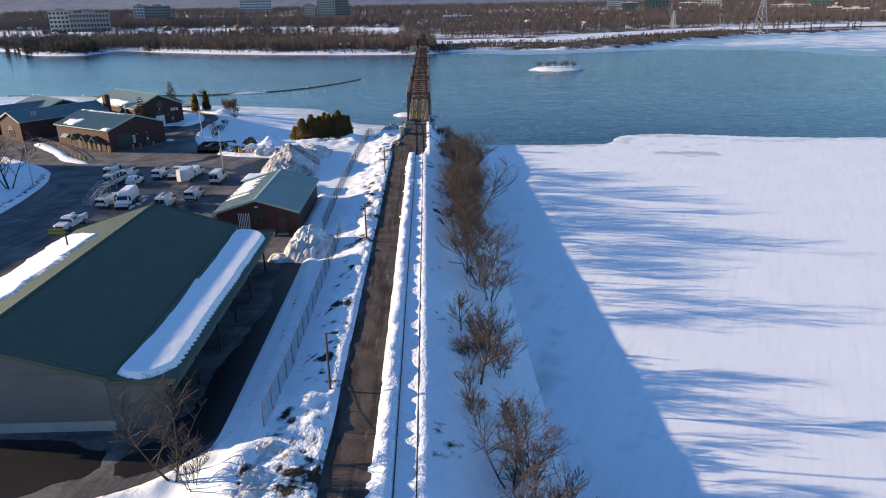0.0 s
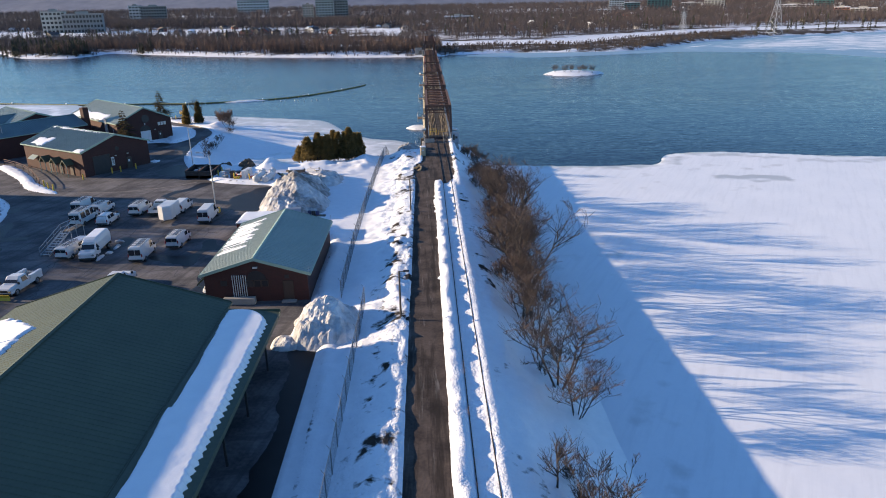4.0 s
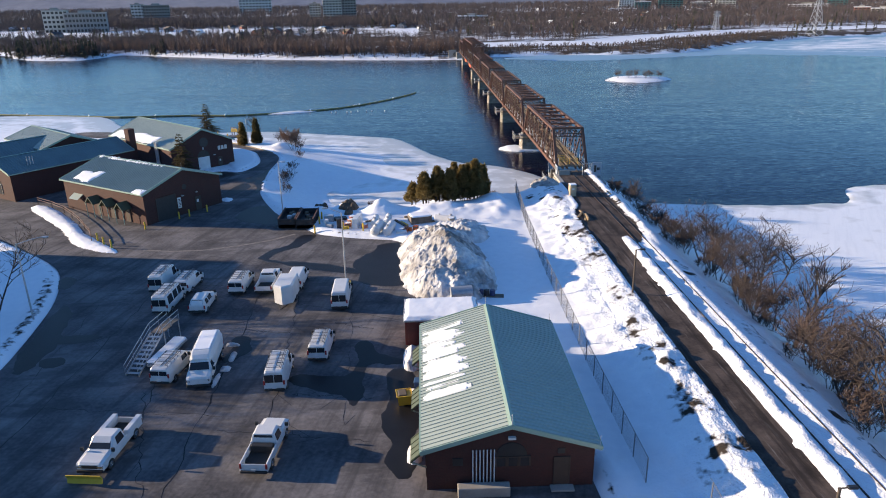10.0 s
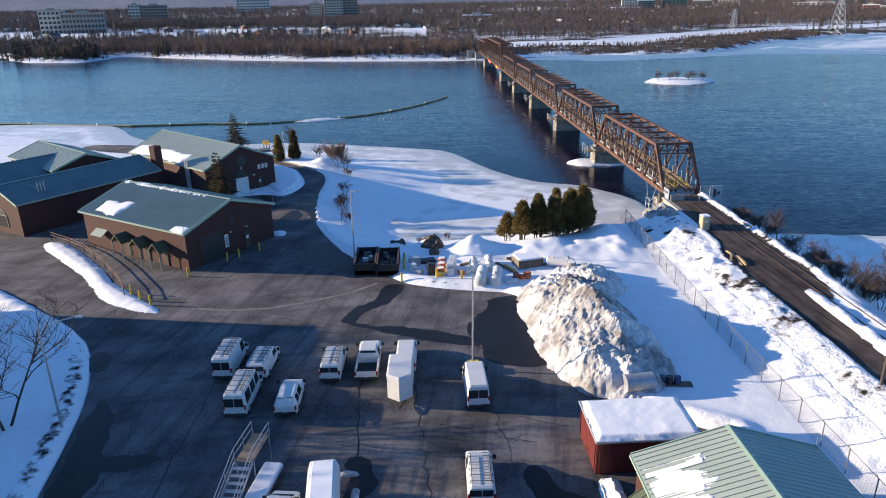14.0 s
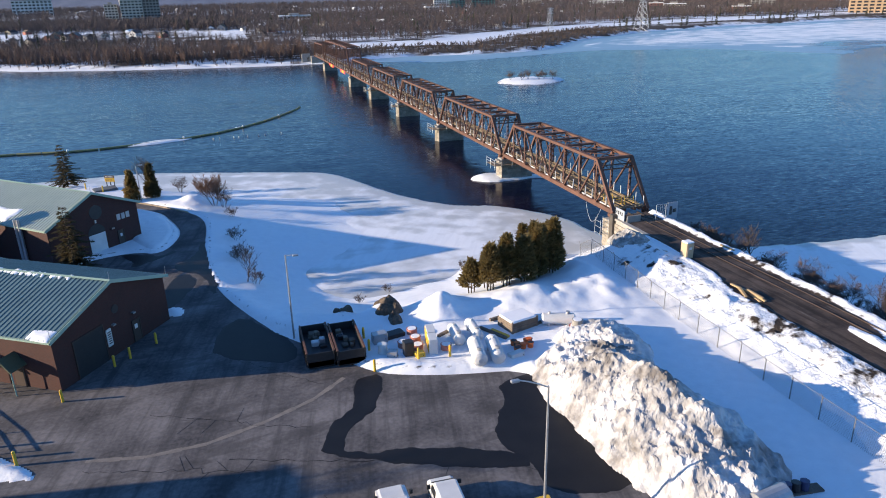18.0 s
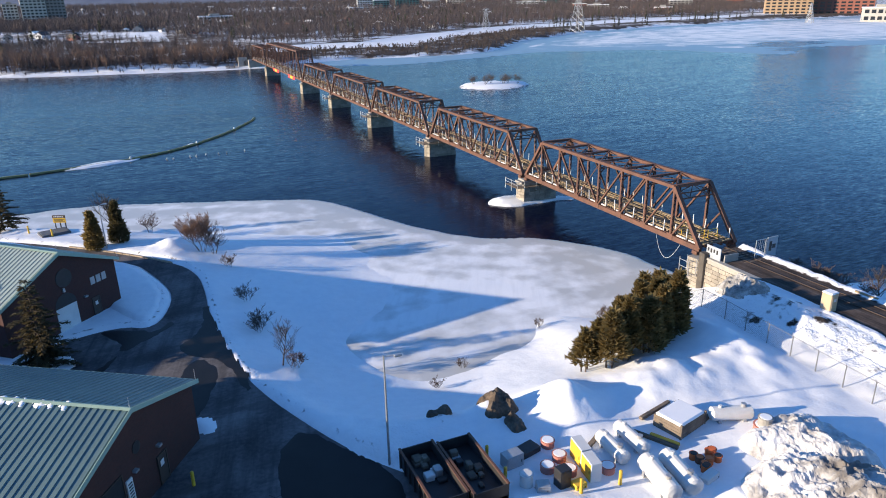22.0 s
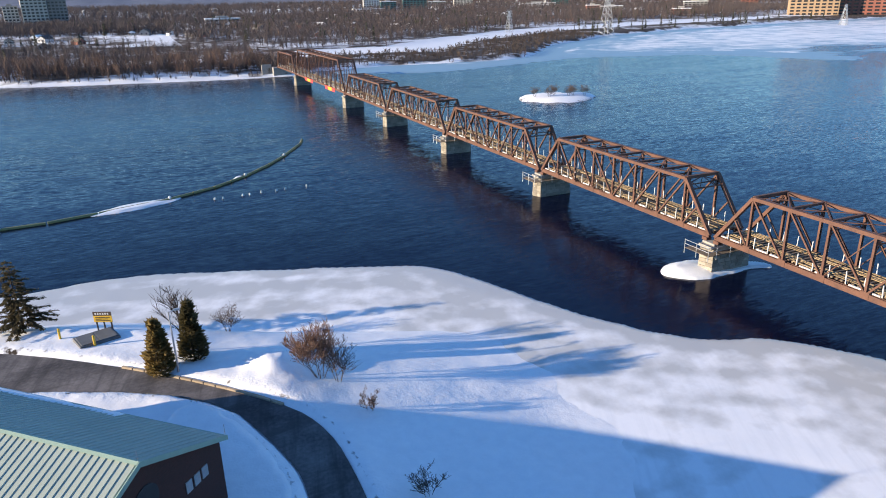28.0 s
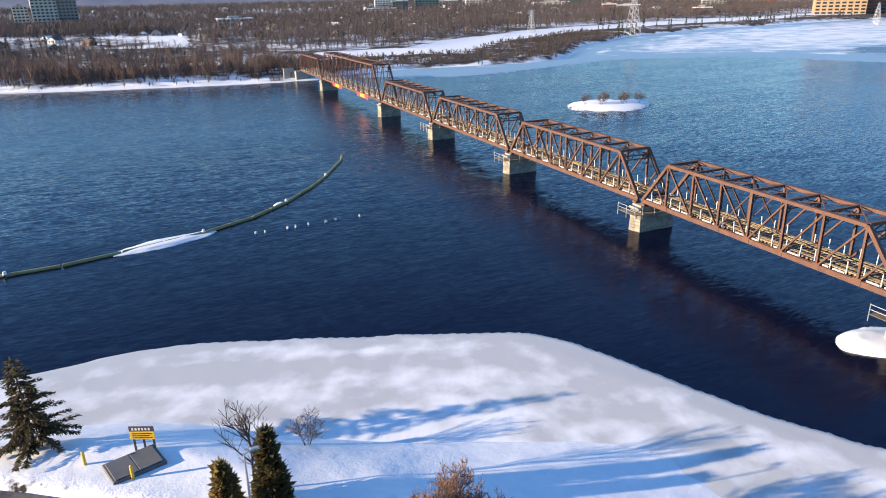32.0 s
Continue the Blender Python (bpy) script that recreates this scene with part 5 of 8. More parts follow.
yard_pole(-49.6, 127.5, 0.2, 8.6, (0.9, -0.3, 0.1), "tall silver yard lamp at the snow's edge")
yard_pole(-36.75, 97.9, 0.0, 9.2, (-1.9, 0.6, 0.5), "tall silver yard lamp on a yellow base", YELLOW)
yard_pole(-69.0, 90.9, 0.4, 8.4, (2.6, 0.9, 0.5), "leaning silver street lamp on a snowy island")
yard_pole(-68.9, 186.5, 0.3, 6.0, (0.7, 0.3, 0.1), "slim silver lamp by the drive")


def bollard(x, y, z, h=1.2, lean=0):
    b = thing("bollard", x, y, z, label="yellow steel guard post set in snow", category="bollard", group="yellow bollards")
    part("post", Shape().rod((0, 0, -0.4), (0, lean, h), 0.12, n=10), YELLOW, b)
    part("cap", Shape().rod((0, lean, h), (0, lean, h + 0.06), 0.12, 0.06, n=10), YELLOW, b)


for x, y in ((-43.4, 118.8), (-39.3, 119.0), (-36.4, 118.7), (-43.2, 124.9), (-43.2, 122.2), (-76.1, 195.6), (-79.4, 198.9), (-69.2, 122.6), (-62.5, 131.2), (-65.8, 127.6), (-64.6, 128.8)):
    bollard(x, y, max(0.0, z_at(x, y)) - 0.05, 1.15)
for x, y in ((-74.0, 117.5), (-72.3, 115.6), (-70.7, 114.3)):
    bollard(x, y, 0.3, 0.9)


# ---- vehicles ----
TAIL = mat("tail_light", (0.35, 0.02, 0.02), (0.28, 0.015, 0.015), rough=0.3)
CHROME = mat("bright_trim", (0.6, 0.6, 0.61), (0.5, 0.5, 0.51), rough=0.25, metal=0.8)
RACK = mat("rack_metal", (0.2, 0.205, 0.21), (0.14, 0.145, 0.15), rough=0.45, metal=0.5)


def loft(stations):
    """Body from stations (y, sill, belt, roof, half width at belt, half width at roof)."""
    rings = []
    for y, zl, zb, zr, w, wr in stations:
        rings.append([(-w + 0.06, y, zl), (w - 0.06, y, zl), (w, y, zl + 0.12), (w, y, zb), (wr, y, zr - 0.07), (wr - 0.12, y, zr), (-wr + 0.12, y, zr), (-wr, y, zr - 0.07), (-w, y, zb), (-w, y, zl + 0.12)])
    return Shape().tube_rings(rings)


def wheels(v, w, ys, r=0.37):
    for y in ys:
        for sx in (-1, 1):
            t = part("wheel", Shape().rod((sx * (w - 0.24), y, r), (sx * (w + 0.02), y, r), r, n=18), BLACK, v)
            part("rim", Shape().rod((sx * (w + 0.0), y, r), (sx * (w + 0.03), y, r), r * 0.58, r * 0.5, n=14), CHROME, t)


def side_panes(v, w, wr, zb, zr, spans):
    for a, b in spans:
        for sx in (-1, 1):
            z0, z1 = zb + 0.06, zr - 0.2
            t0, t1 = (z0 - zb) / (zr - zb), (z1 - zb) / (zr - zb)
            x0, x1 = w + (wr - w) * t0 + 0.008, w + (wr - w) * t1 + 0.008
            part("side_window", Shape().prism([(sx * (x0 - 0.05), a, z0), (sx * x0, a, z0), (sx * x1, a + 0.08, z1), (sx * (x1 - 0.05), a + 0.08, z1)],
                                              [(sx * (x0 - 0.05), b, z0), (sx * x0, b, z0), (sx * x1, b - 0.12, z1), (sx * (x1 - 0.05), b - 0.12, z1)]), GLASS, v)


def screen(v, name, y0, z0, y1, z1, w0, w1, off=0.012):
    d = Vector((0, y1 - y0, z1 - z0)).normalized()
    n = Vector((0, d.z, -d.y)) * (1 if name != "rear_window" else -1)
    if n.y * (1 if name == "windscreen" else -1) < 0:
        n = -n
    p = [(-w0, y0, z0), (w0, y0, z0), (w1, y1, z1), (-w1, y1, z1)]
    part(name, Shape().prism([Vector(q) - n * 0.03 for q in p], [Vector(q) + n * off for q in p]), GLASS, v)


def lights(v, w, yr, zr, yf, zf):
    for sx in (-1, 1):
        part("tail_light", Shape().block(min(sx * w, sx * (w - 0.16)), yr - 0.03, zr, max(sx * w, sx * (w - 0.16)), yr + 0.05, zr + 0.4, 0.015), TAIL, v)
        part("headlight", Shape().block(min(sx * (w - 0.05), sx * (w - 0.4)), yf - 0.06, zf, max(sx * (w - 0.05), sx * (w - 0.4)), yf + 0.03, zf + 0.2, 0.015), CHROME, v)
        part("mirror", Shape().block(min(sx * (w + 0.02), sx * (w + 0.26)), yf - 1.35, 1.25, max(sx * (w + 0.02), sx * (w + 0.26)), yf - 1.2, 1.55, 0.02), BLACK, v)
    part("rear_bumper", Shape().block(-w + 0.05, yr - 0.12, 0.42, w - 0.05, yr + 0.06, 0.62, 0.03), BLACK, v)
    part("number_plate", Shape().box(-0.16, yr - 0.135, 0.66, 0.16, yr - 0.05, 0.82), WHITE, v)
    part("front_bumper", Shape().block(-w + 0.05, yf - 0.06, 0.4, w - 0.05, yf + 0.12, 0.62, 0.03), BLACK, v)
    part("grille", Shape().block(-w + 0.42, yf - 0.05, 0.7, w - 0.42, yf + 0.025, 0.95, 0.015), DARK, v)


def van(x, y, rz, label, roof=2.35, length=5.6, rack=True, glazed=False, snowy=False):
    v = thing("van", x, y, 0, rz, label, "van", "parked vans")
    a, w = length / 2, 0.9
    part("body", loft([(-a, 0.5, 1.15, roof - 0.12, w - 0.03, 0.74), (-a + 0.14, 0.38, 1.15, roof, w, 0.76), (a - 1.75, 0.36, 1.15, roof, w, 0.77), (a - 1.5, 0.36, 1.15, roof - 0.06, w, 0.76),
                       (a - 0.78, 0.36, 1.15, 1.28, w, 0.82), (a - 0.15, 0.38, 0.95, 1.06, w - 0.03, 0.8), (a, 0.46, 0.8, 0.9, w - 0.1, 0.75)]), WHITE, v)
    screen(v, "windscreen", a - 0.84, 1.38, a - 1.46, roof - 0.14, 0.76, 0.68)
    for sx in (-1, 1):
        part("rear_window", Shape().block(min(sx * 0.02, sx * 0.8), -a - 0.02, 1.16, max(sx * 0.02, sx * 0.72), -a + 0.05, min(roof - 0.26, 1.9), 0.02), GLASS, v)
    side_panes(v, w, 0.77, 1.15, roof, [(a - 2.35, a - 1.35)] + ([(-a + 0.4, -a + 1.7), (-a + 1.85, a - 2.5)] if glazed else []))
    lights(v, w, -a, 0.95, a, 0.72)
    wheels(v, w, (-a + 1.05, a - 0.95))
    if rack:
        s = Shape()
        for sx in (-0.62, 0.62):
            s.rod((sx, -a + 0.3, roof + 0.16), (sx, a - 1.9, roof + 0.16), 0.03, n=6)
        for k in range(5):
            yy = -a + 0.4 + k * (length - 2.5) / 4
            s.rod((-0.72, yy, roof + 0.16), (0.72, yy, roof + 0.16), 0.025, n=6).rod((-0.72, yy, roof - 0.03), (-0.72, yy, roof + 0.16), 0.025, n=6).rod((0.72, yy, roof - 0.03), (0.72, yy, roof + 0.16), 0.025, n=6)
        part("roof_rack", s, RACK, v)
        s = Shape()
        for sx in (0.2, 0.52):
            s.beam((sx, -a + 0.3, roof + 0.23), (sx, a - 2.1, roof + 0.23), 0.03, 0.07)
        for k in range(10):
            s.beam((0.2, -a + 0.5 + k * 0.3, roof + 0.23), (0.52, -a + 0.5 + k * 0.3, roof + 0.23), 0.03, 0.03)
        part("ladder", s, RACK, v, "aluminium ladder tied on the rack")
    return v


def car(x, y, rz, label):
    v = thing("car", x, y, 0, rz, label, "car")
    a, w = 2.3, 0.92
    part("body", loft([(-a, 0.5, 0.95, 1.05, w - 0.08, 0.75), (-a + 0.1, 0.32, 1.0, 1.25, w, 0.74), (-a + 0.55, 0.3, 1.0, 1.66, w, 0.68), (0.1, 0.3, 1.0, 1.7, w, 0.68), (0.9, 0.3, 1.0, 1.08, w, 0.78), (a - 0.2, 0.32, 0.85, 0.95, w - 0.03, 0.75), (a, 0.42, 0.7, 0.8, w - 0.12, 0.7)]), WHITE, v)
    screen(v, "windscreen", 0.85, 1.14, 0.16, 1.62, 0.72, 0.6)
    screen(v, "rear_window", -a + 0.1, 1.22, -a + 0.5, 1.6, 0.66, 0.58)
    side_panes(v, w, 0.68, 1.0, 1.72, [(-a + 0.65, -0.85), (-0.75, 0.35)])
    lights(v, w, -a, 0.75, a, 0.6)
    wheels(v, w, (-a + 0.85, a - 0.85), 0.34)


def pickup(x, y, rz, label, plow=False, load=None):
    v = thing("pickup_truck", x, y, 0, rz, label, "pickup truck", "pickup trucks")
    a, w = 2.9, 1.0
    part("cab", loft([(-0.45, 0.45, 1.15, 1.3, w, 0.9), (-0.35, 0.42, 1.15, 1.85, w, 0.78), (0.75, 0.42, 1.15, 1.9, w, 0.78), (1.5, 0.42, 1.15, 1.24, w, 0.84), (a - 0.12, 0.45, 1.05, 1.14, w - 0.02, 0.84), (a, 0.5, 0.95, 1.02, w - 0.08, 0.8)]), WHITE, v)
    part("bed_side", Shape().block(-w, -a, 0.5, -w + 0.12, -0.47, 1.15, 0.03), WHITE, v)
    part("bed_side", Shape().block(w - 0.12, -a, 0.5, w, -0.47, 1.15, 0.03), WHITE, v)
    part("tailgate", Shape().block(-w + 0.1, -a, 0.5, w - 0.1, -a + 0.1, 1.13, 0.03), WHITE, v)
    part("bed_floor", Shape().box(-w + 0.1, -a + 0.08, 0.55, w - 0.1, -0.47, 0.66), BLACK, v)
    screen(v, "windscreen", 1.44, 1.3, 0.8, 1.82, 0.8, 0.68)
    screen(v, "rear_window", -0.42, 1.36, -0.36, 1.76, 0.74, 0.66)
    side_panes(v, w, 0.78, 1.15, 1.92, [(-0.25, 0.75)])
    lights(v, w, -a, 0.75, a, 0.72)
    wheels(v, w, (-a + 1.1, a - 1.0), 0.4)
    if load:
        part("toolbox", Shape().block(-0.8, -0.95, 0.66, 0.8, -0.5, 1.25, 0.04), DARK, v)
    if plow:
        part("plow_blade", Shape().prism([(-1.25, a + 0.75, 0.1), (-1.25, a + 0.68, 0.45), (-1.25, a + 0.85, 0.8), (-1.25, a + 0.92, 0.8), (-1.25, a + 0.78, 0.45), (-1.25, a + 0.85, 0.1)],
                                         [(1.25, a + 0.75, 0.1), (1.25, a + 0.68, 0.45), (1.25, a + 0.85, 0.8), (1.25, a + 0.92, 0.8), (1.25, a + 0.78, 0.45), (1.25, a + 0.85, 0.1)]), YELLOW, v, "yellow snow plough blade")
        part("plow_arm", Shape().beam((-0.4, a, 0.4), (-0.4, a + 0.75, 0.4), 0.1, 0.1).beam((0.4, a, 0.4), (0.4, a + 0.75, 0.4), 0.1, 0.1), DARK, v)
        for sx in (-0.95, 0.95):
            part("side_box", Shape().block(sx - 0.2, -a + 0.15, 1.15, sx + 0.2, -0.6, 1.5, 0.03), WHITE, v)


def box_truck(x, y, rz, label):
    v = thing("box_truck", x, y, 0, rz, label, "truck")
    part("cab", loft([(0.9, 0.5, 1.3, 2.05, 1.02, 0.85), (1.9, 0.5, 1.3, 2.05, 1.02, 0.85), (2.45, 0.5, 1.3, 1.4, 1.02, 0.88), (3.25, 0.5, 1.15, 1.25, 0.98, 0.85), (3.38, 0.55, 1.0, 1.1, 0.9, 0.8)]), WHITE, v)
    part("cargo_box", loft([(-3.3, 0.9, 2.0, 2.45, 0.98, 0.8), (-3.1, 0.85, 2.0, 2.62, 1.02, 0.84), (0.9, 0.85, 2.0, 2.62, 1.02, 0.84), (1.5, 1.95, 2.1, 2.5, 0.95, 0.78), (1.85, 2.0, 2.1, 2.25, 0.85, 0.7)]), WHITE, v)
    part("box_snow", Shape().block(-0.68, -3.0, 2.6, 0.68, 0.8, 2.67, 0.03), CLEAN, v, "thin snow on the box roof")
    part("chassis", Shape().box(-0.6, -3.2, 0.5, 0.6, 2.5, 0.85), BLACK, v)
    screen(v, "windscreen", 2.4, 1.46, 1.95, 1.98, 0.84, 0.76)
    side_panes(v, 1.02, 0.85, 1.3, 2.1, [(1.0, 1.95)])
    lights(v, 1.02, -3.3, 0.9, 3.35, 0.85)
    wheels(v, 1.02, (-2.1, 2.45), 0.42)


def cargo_trailer(x, y, rz, label):
    v = thing("cargo_trailer", x, y, 0, rz, label, "trailer")
    part("body", Shape().prism([(-1.0, -2.0, 0.5), (1.0, -2.0, 0.5), (1.0, 1.5, 0.5), (0.0, 2.2, 0.5), (-1.0, 1.5, 0.5)], [(-1.0, -2.0, 2.5), (1.0, -2.0, 2.5), (1.0, 1.5, 2.5), (0.0, 2.2, 2.5), (-1.0, 1.5, 2.5)]), WHITE, v)
    part("roof_edge", Shape().prism([(-1.04, -2.04, 2.45), (1.04, -2.04, 2.45), (1.04, 1.52, 2.45), (0, 2.26, 2.45), (-1.04, 1.52, 2.45)], [(-0.9, -1.9, 2.6), (0.9, -1.9, 2.6), (0.9, 1.4, 2.6), (0, 2.0, 2.6), (-0.9, 1.4, 2.6)]), WHITE, v)
    part("rear_door", Shape().block(-0.85, -2.04, 0.6, 0.85, -1.98, 2.35, 0.02), GALV, v)
    part("drawbar", Shape().beam((-0.5, 1.9, 0.45), (0, 3.1, 0.45), 0.09, 0.09).beam((0.5, 1.9, 0.45), (0, 3.1, 0.45), 0.09, 0.09), BLACK, v)
    wheels(v, 1.02, (-0.3,), 0.33)


van(-58.35, 100.1, -2, "white high-roof van with a ladder rack", 2.3, 5.5)
van(-55.3, 99.4, -4, "white panel van with roof rack, on asphalt", 1.85, 4.9)
van(-55.8, 94.2, -2, "white high-roof van with a roof rack and side panes", 2.3, 5.5, glazed=True)
car(-52.0, 93.7, 0, "small white hatchback parked on asphalt")
van(-49.0, 98.8, -2, "white panel van with a roof rack", 1.9, 5.0)
pickup(-45.95, 99.2, -1, "white pickup truck with an open dark bed")
cargo_trailer(-43.0, 94.6, 180 - 2, "white box trailer with a pointed nose")
van(-42.6, 99.6, -2, "white van parked behind a trailer", 1.9, 4.9, rack=False)
van(-36.85, 94.2, 1, "white high-roof van with a ribbed roof", 2.3, 5.5, rack=False)
van(-37.5, 82.6, -2, "white van with a crowded ladder rack", 1.9, 5.0)
van(-40.55, 77.7, 2, "white high-roof van with ladders on the roof", 2.25, 5.4)
box_truck(-47.5, 79.4, 180 + 5, "white box truck with snow on its roof")
van(-50.4, 79.2, -7, "white panel van with a roof rack beside the stairs", 1.85, 5.0)
pickup(-51.1, 67.7, 180 - 5, "white pickup truck with a yellow snow plough", plow=True)
pickup(-39.5, 67.0, -5, "white pickup truck with an empty dark bed", load=True)


def mobile_stairs():
    s = thing("access_stairs", -53.4, 82.3, 0, -9, "grey steel access stairs with handrails on a snowy trailer", "stairs")
    part("platform", Shape().box(-0.6, 1.2, 1.9, 0.6, 4.4, 1.98), OLDWOOD, s)
    step = Shape().box(-0.55, -0.16, -0.02, 0.55, 0.16, 0.02).mesh("tread", GALV)
    for k in range(9):
        again("tread", step, s, pose(0, -3.3 + 0.5 * k, 0.22 + 0.2 * k))
    for sx in (-0.62, 0.62):
        part("stringer", Shape().beam((sx, -3.6, 0.1), (sx, 1.2, 1.95), 0.06, 0.2), GALV, s)
        part("handrail", Shape().rod((sx, -3.6, 1.15), (sx, 1.2, 2.95), 0.03, n=6).rod((sx, 1.2, 2.95), (sx, 4.4, 2.95), 0.03, n=6).rod((sx, -3.6, 0.65), (sx, 1.2, 2.45), 0.025, n=6).rod((sx, 1.2, 2.45), (sx, 4.4, 2.45), 0.025, n=6), GALV, s)
        for yy, z in ((-3.6, 0.1), (-2.0, 0.7), (-0.4, 1.3), (1.2, 1.9), (2.8, 1.9), (4.4, 1.9)):
            part("baluster", Shape().rod((sx, yy, z), (sx, yy, z + 1.05), 0.025, n=6), GALV, s)
        for yy in (1.4, 4.2):
            part("leg", Shape().rod((sx, yy, 0), (sx, yy, 1.95), 0.05, n=8), GALV, s)
    part("trailer_bed", Shape().block(0.75, -2.4, 0.35, 2.0, 3.0, 0.6, 0.04), GALV, s, "low trailer bed under snow")
    part("snow_cover", Shape().block(0.7, -2.3, 0.6, 2.0, 2.9, 0.85, 0.1), CLEAN, s, "snow lying on the trailer")


mobile_stairs()


# ---- the storage yard ----
ORANGE = mat("orange_plastic", (0.7, 0.16, 0.04), (0.6, 0.12, 0.03), rough=0.55)
BLUEBIN = mat("blue_plastic", (0.05, 0.13, 0.26), (0.035, 0.1, 0.2), rough=0.5)
PINK = mat("faded_red_paint", (0.5, 0.2, 0.16), (0.4, 0.15, 0.12), rough=0.7)
BLUE = mat("blue_tarp", (0.03, 0.06, 0.16), (0.02, 0.03, 0.08), rough=0.5)
SOIL = mat("bare_soil", (0.16, 0.11, 0.075), (0.06, 0.045, 0.035), rough=0.95, scale=1.5, fine=8, bump=0.9, dist=0.1)


def dumpster(x, y, rz, label, bags):
    d = thing("dumpster", x, y, 0, rz, label, "dumpster", "roll-off dumpsters")
    w, l, h = 1.15, 3.0, 1.55
    part("floor", Shape().box(-w, -l, 0.12, w, l, 0.7), DARK, d)
    for sx in (-1, 1):
        part("side_wall", Shape().prism([(sx * w, -l, 0.2), (sx * (w + 0.07), -l, 0.2), (sx * (w + 0.12), -l, h), (sx * (w + 0.02), -l, h)], [(sx * w, l, 0.2), (sx * (w + 0.07), l, 0.2), (sx * (w + 0.12), l, h), (sx * (w + 0.02), l, h)]), DARK, d)
        part("rim", Shape().box(min(sx * (w - 0.01), sx * (w + 0.16)), -l, h, max(sx * (w - 0.01), sx * (w + 0.16)), l, h + 0.1), RUST, d)
        rib = Shape().box(-0.05, -0.06, 0.2, 0.1, 0.06, h).mesh("rib", DARK)
        for k in range(7):
            again("rib", rib, d, pose(sx * (w + 0.1), -l + 0.3 + k * 0.9, 0, 0, 0, 0 if sx > 0 else 180))
    part("end_wall", Shape().box(-w, -l, 0.2, w, -l + 0.07, h), DARK, d)
    part("end_wall", Shape().box(-w, l - 0.07, 0.2, w, l, h), DARK, d)
    rnd = random.Random(bags)
    for k in range(9):
        x0, y0 = rnd.uniform(-0.8, 0.5), rnd.uniform(-2.6, 2.0)
        m = rnd.choice([DARK, BLACK, WHITE, OLDWOOD, GALV])
        part("scrap", Shape().block(x0, y0, 0.68, x0 + rnd.uniform(0.3, 0.7), y0 + rnd.uniform(0.4, 0.9), 0.82 + rnd.uniform(0.05, 0.55), 0.05), m, d, "scrap inside the bin")
    for yy in (-l + 0.4, l - 0.4):
        part("roller", Shape().rod((-w, yy, 0.12), (w, yy, 0.12), 0.12), RUST, d)


dumpster(-47.8, 123.9, 0, "black roll-off dumpster with a little scrap", 3)
dumpster(-45.1, 123.5, 0, "black roll-off dumpster full of scrap", 8)


def tank(x, y, rz, r, l, label, grp="white tanks"):
    z = max(0.15, z_at(x, y)) - 0.05
    t = thing("storage_tank", x, y, z, rz, label, "tank", grp)
    rings = []
    n = 18
    for yy, rr in ((-l / 2 - 0.22, 0.3 * r), (-l / 2 - 0.12, 0.75 * r), (-l / 2, r), (l / 2, r), (l / 2 + 0.12, 0.75 * r), (l / 2 + 0.22, 0.3 * r)):
        rings.append([(rr * math.cos(2 * math.pi * i / n), yy, r + 0.12 + rr * math.sin(2 * math.pi * i / n)) for i in range(n)])
    part("shell", Shape().tube_rings(rings), WHITE, t, smooth=False)
    part("manhole", Shape().rod((0, -l * 0.3, 2 * r), (0, -l * 0.3, 2 * r + 0.35), 0.2, n=12), GALV, t)
    part("manhole", Shape().rod((0, l * 0.3, 2 * r), (0, l * 0.3, 2 * r + 0.3), 0.14, n=12), WHITE, t)
    for yy in (-l * 0.32, l * 0.32):
        part("saddle", Shape().box(-r * 0.8, yy - 0.12, -0.3, r * 0.8, yy + 0.12, r * 0.6), GALV, t)


tank(-34.2, 117.5, -10, 0.66, 3.5, "white horizontal steel tank in the snow")
tank(-32.5, 117.4, -10, 0.62, 3.5, "white horizontal steel tank in the snow")
tank(-34.8, 121.7, -2, 0.52, 2.9, "white slim steel tank half sunk in snow")
tank(-32.9, 122.0, -2, 0.52, 3.1, "white slim steel tank half sunk in snow")
tank(-24.4, 121.0, 70, 0.55, 3.0, "white tank beside a concrete ring")


def barrel(x, y, h, r, material, label, lid=CLEAN, z=None):
    z = max(0.1, z_at(x, y)) - 0.08 if z is None else z
    b = thing("drum", x, y, z, 0, label, "drum", "drums and rings")
    part("shell", Shape().rod((0, 0, 0), (0, 0, h), r, n=16), material, b)
    part("rim", Shape().rod((0, 0, h), (0, 0, h + 0.06), r + 0.04, n=16), material, b)
    part("top", Shape().rod((0, 0, h + 0.06), (0, 0, h + 0.1), r * 0.85, n=16), lid, b, "snow-filled top")


for x, y, m in ((-38.5, 124.4, PINK), (-38.6, 122.7, PINK), (-40.0, 122.0, PINK), (-36.3, 120.2, PINK), (-38.8, 121.1, PINK)):
    barrel(x, y, 0.55, 0.5, m, "faded red concrete pipe ring filled with snow")
barrel(-23.6, 118.6, 0.7, 0.75, PINK, "faded red base ring of a manhole")
barrel(-23.6, 118.6, 0.6, 0.5, CONCRETE, "grey concrete pipe standing on a red ring", z=max(0.1, z_at(-23.6, 118.6)) + 0.68)
rnd = random.Random(4)
for k in range(10):
    barrel(-29.6 + rnd.uniform(-1.1, 1.1), 117.9 + rnd.uniform(-0.7, 0.9), 0.5, 0.28, rnd.choice([ORANGE, ORANGE, RUST, ORANGE]), "small orange plastic drum", lid=rnd.choice([ORANGE, RUST, DARK]))


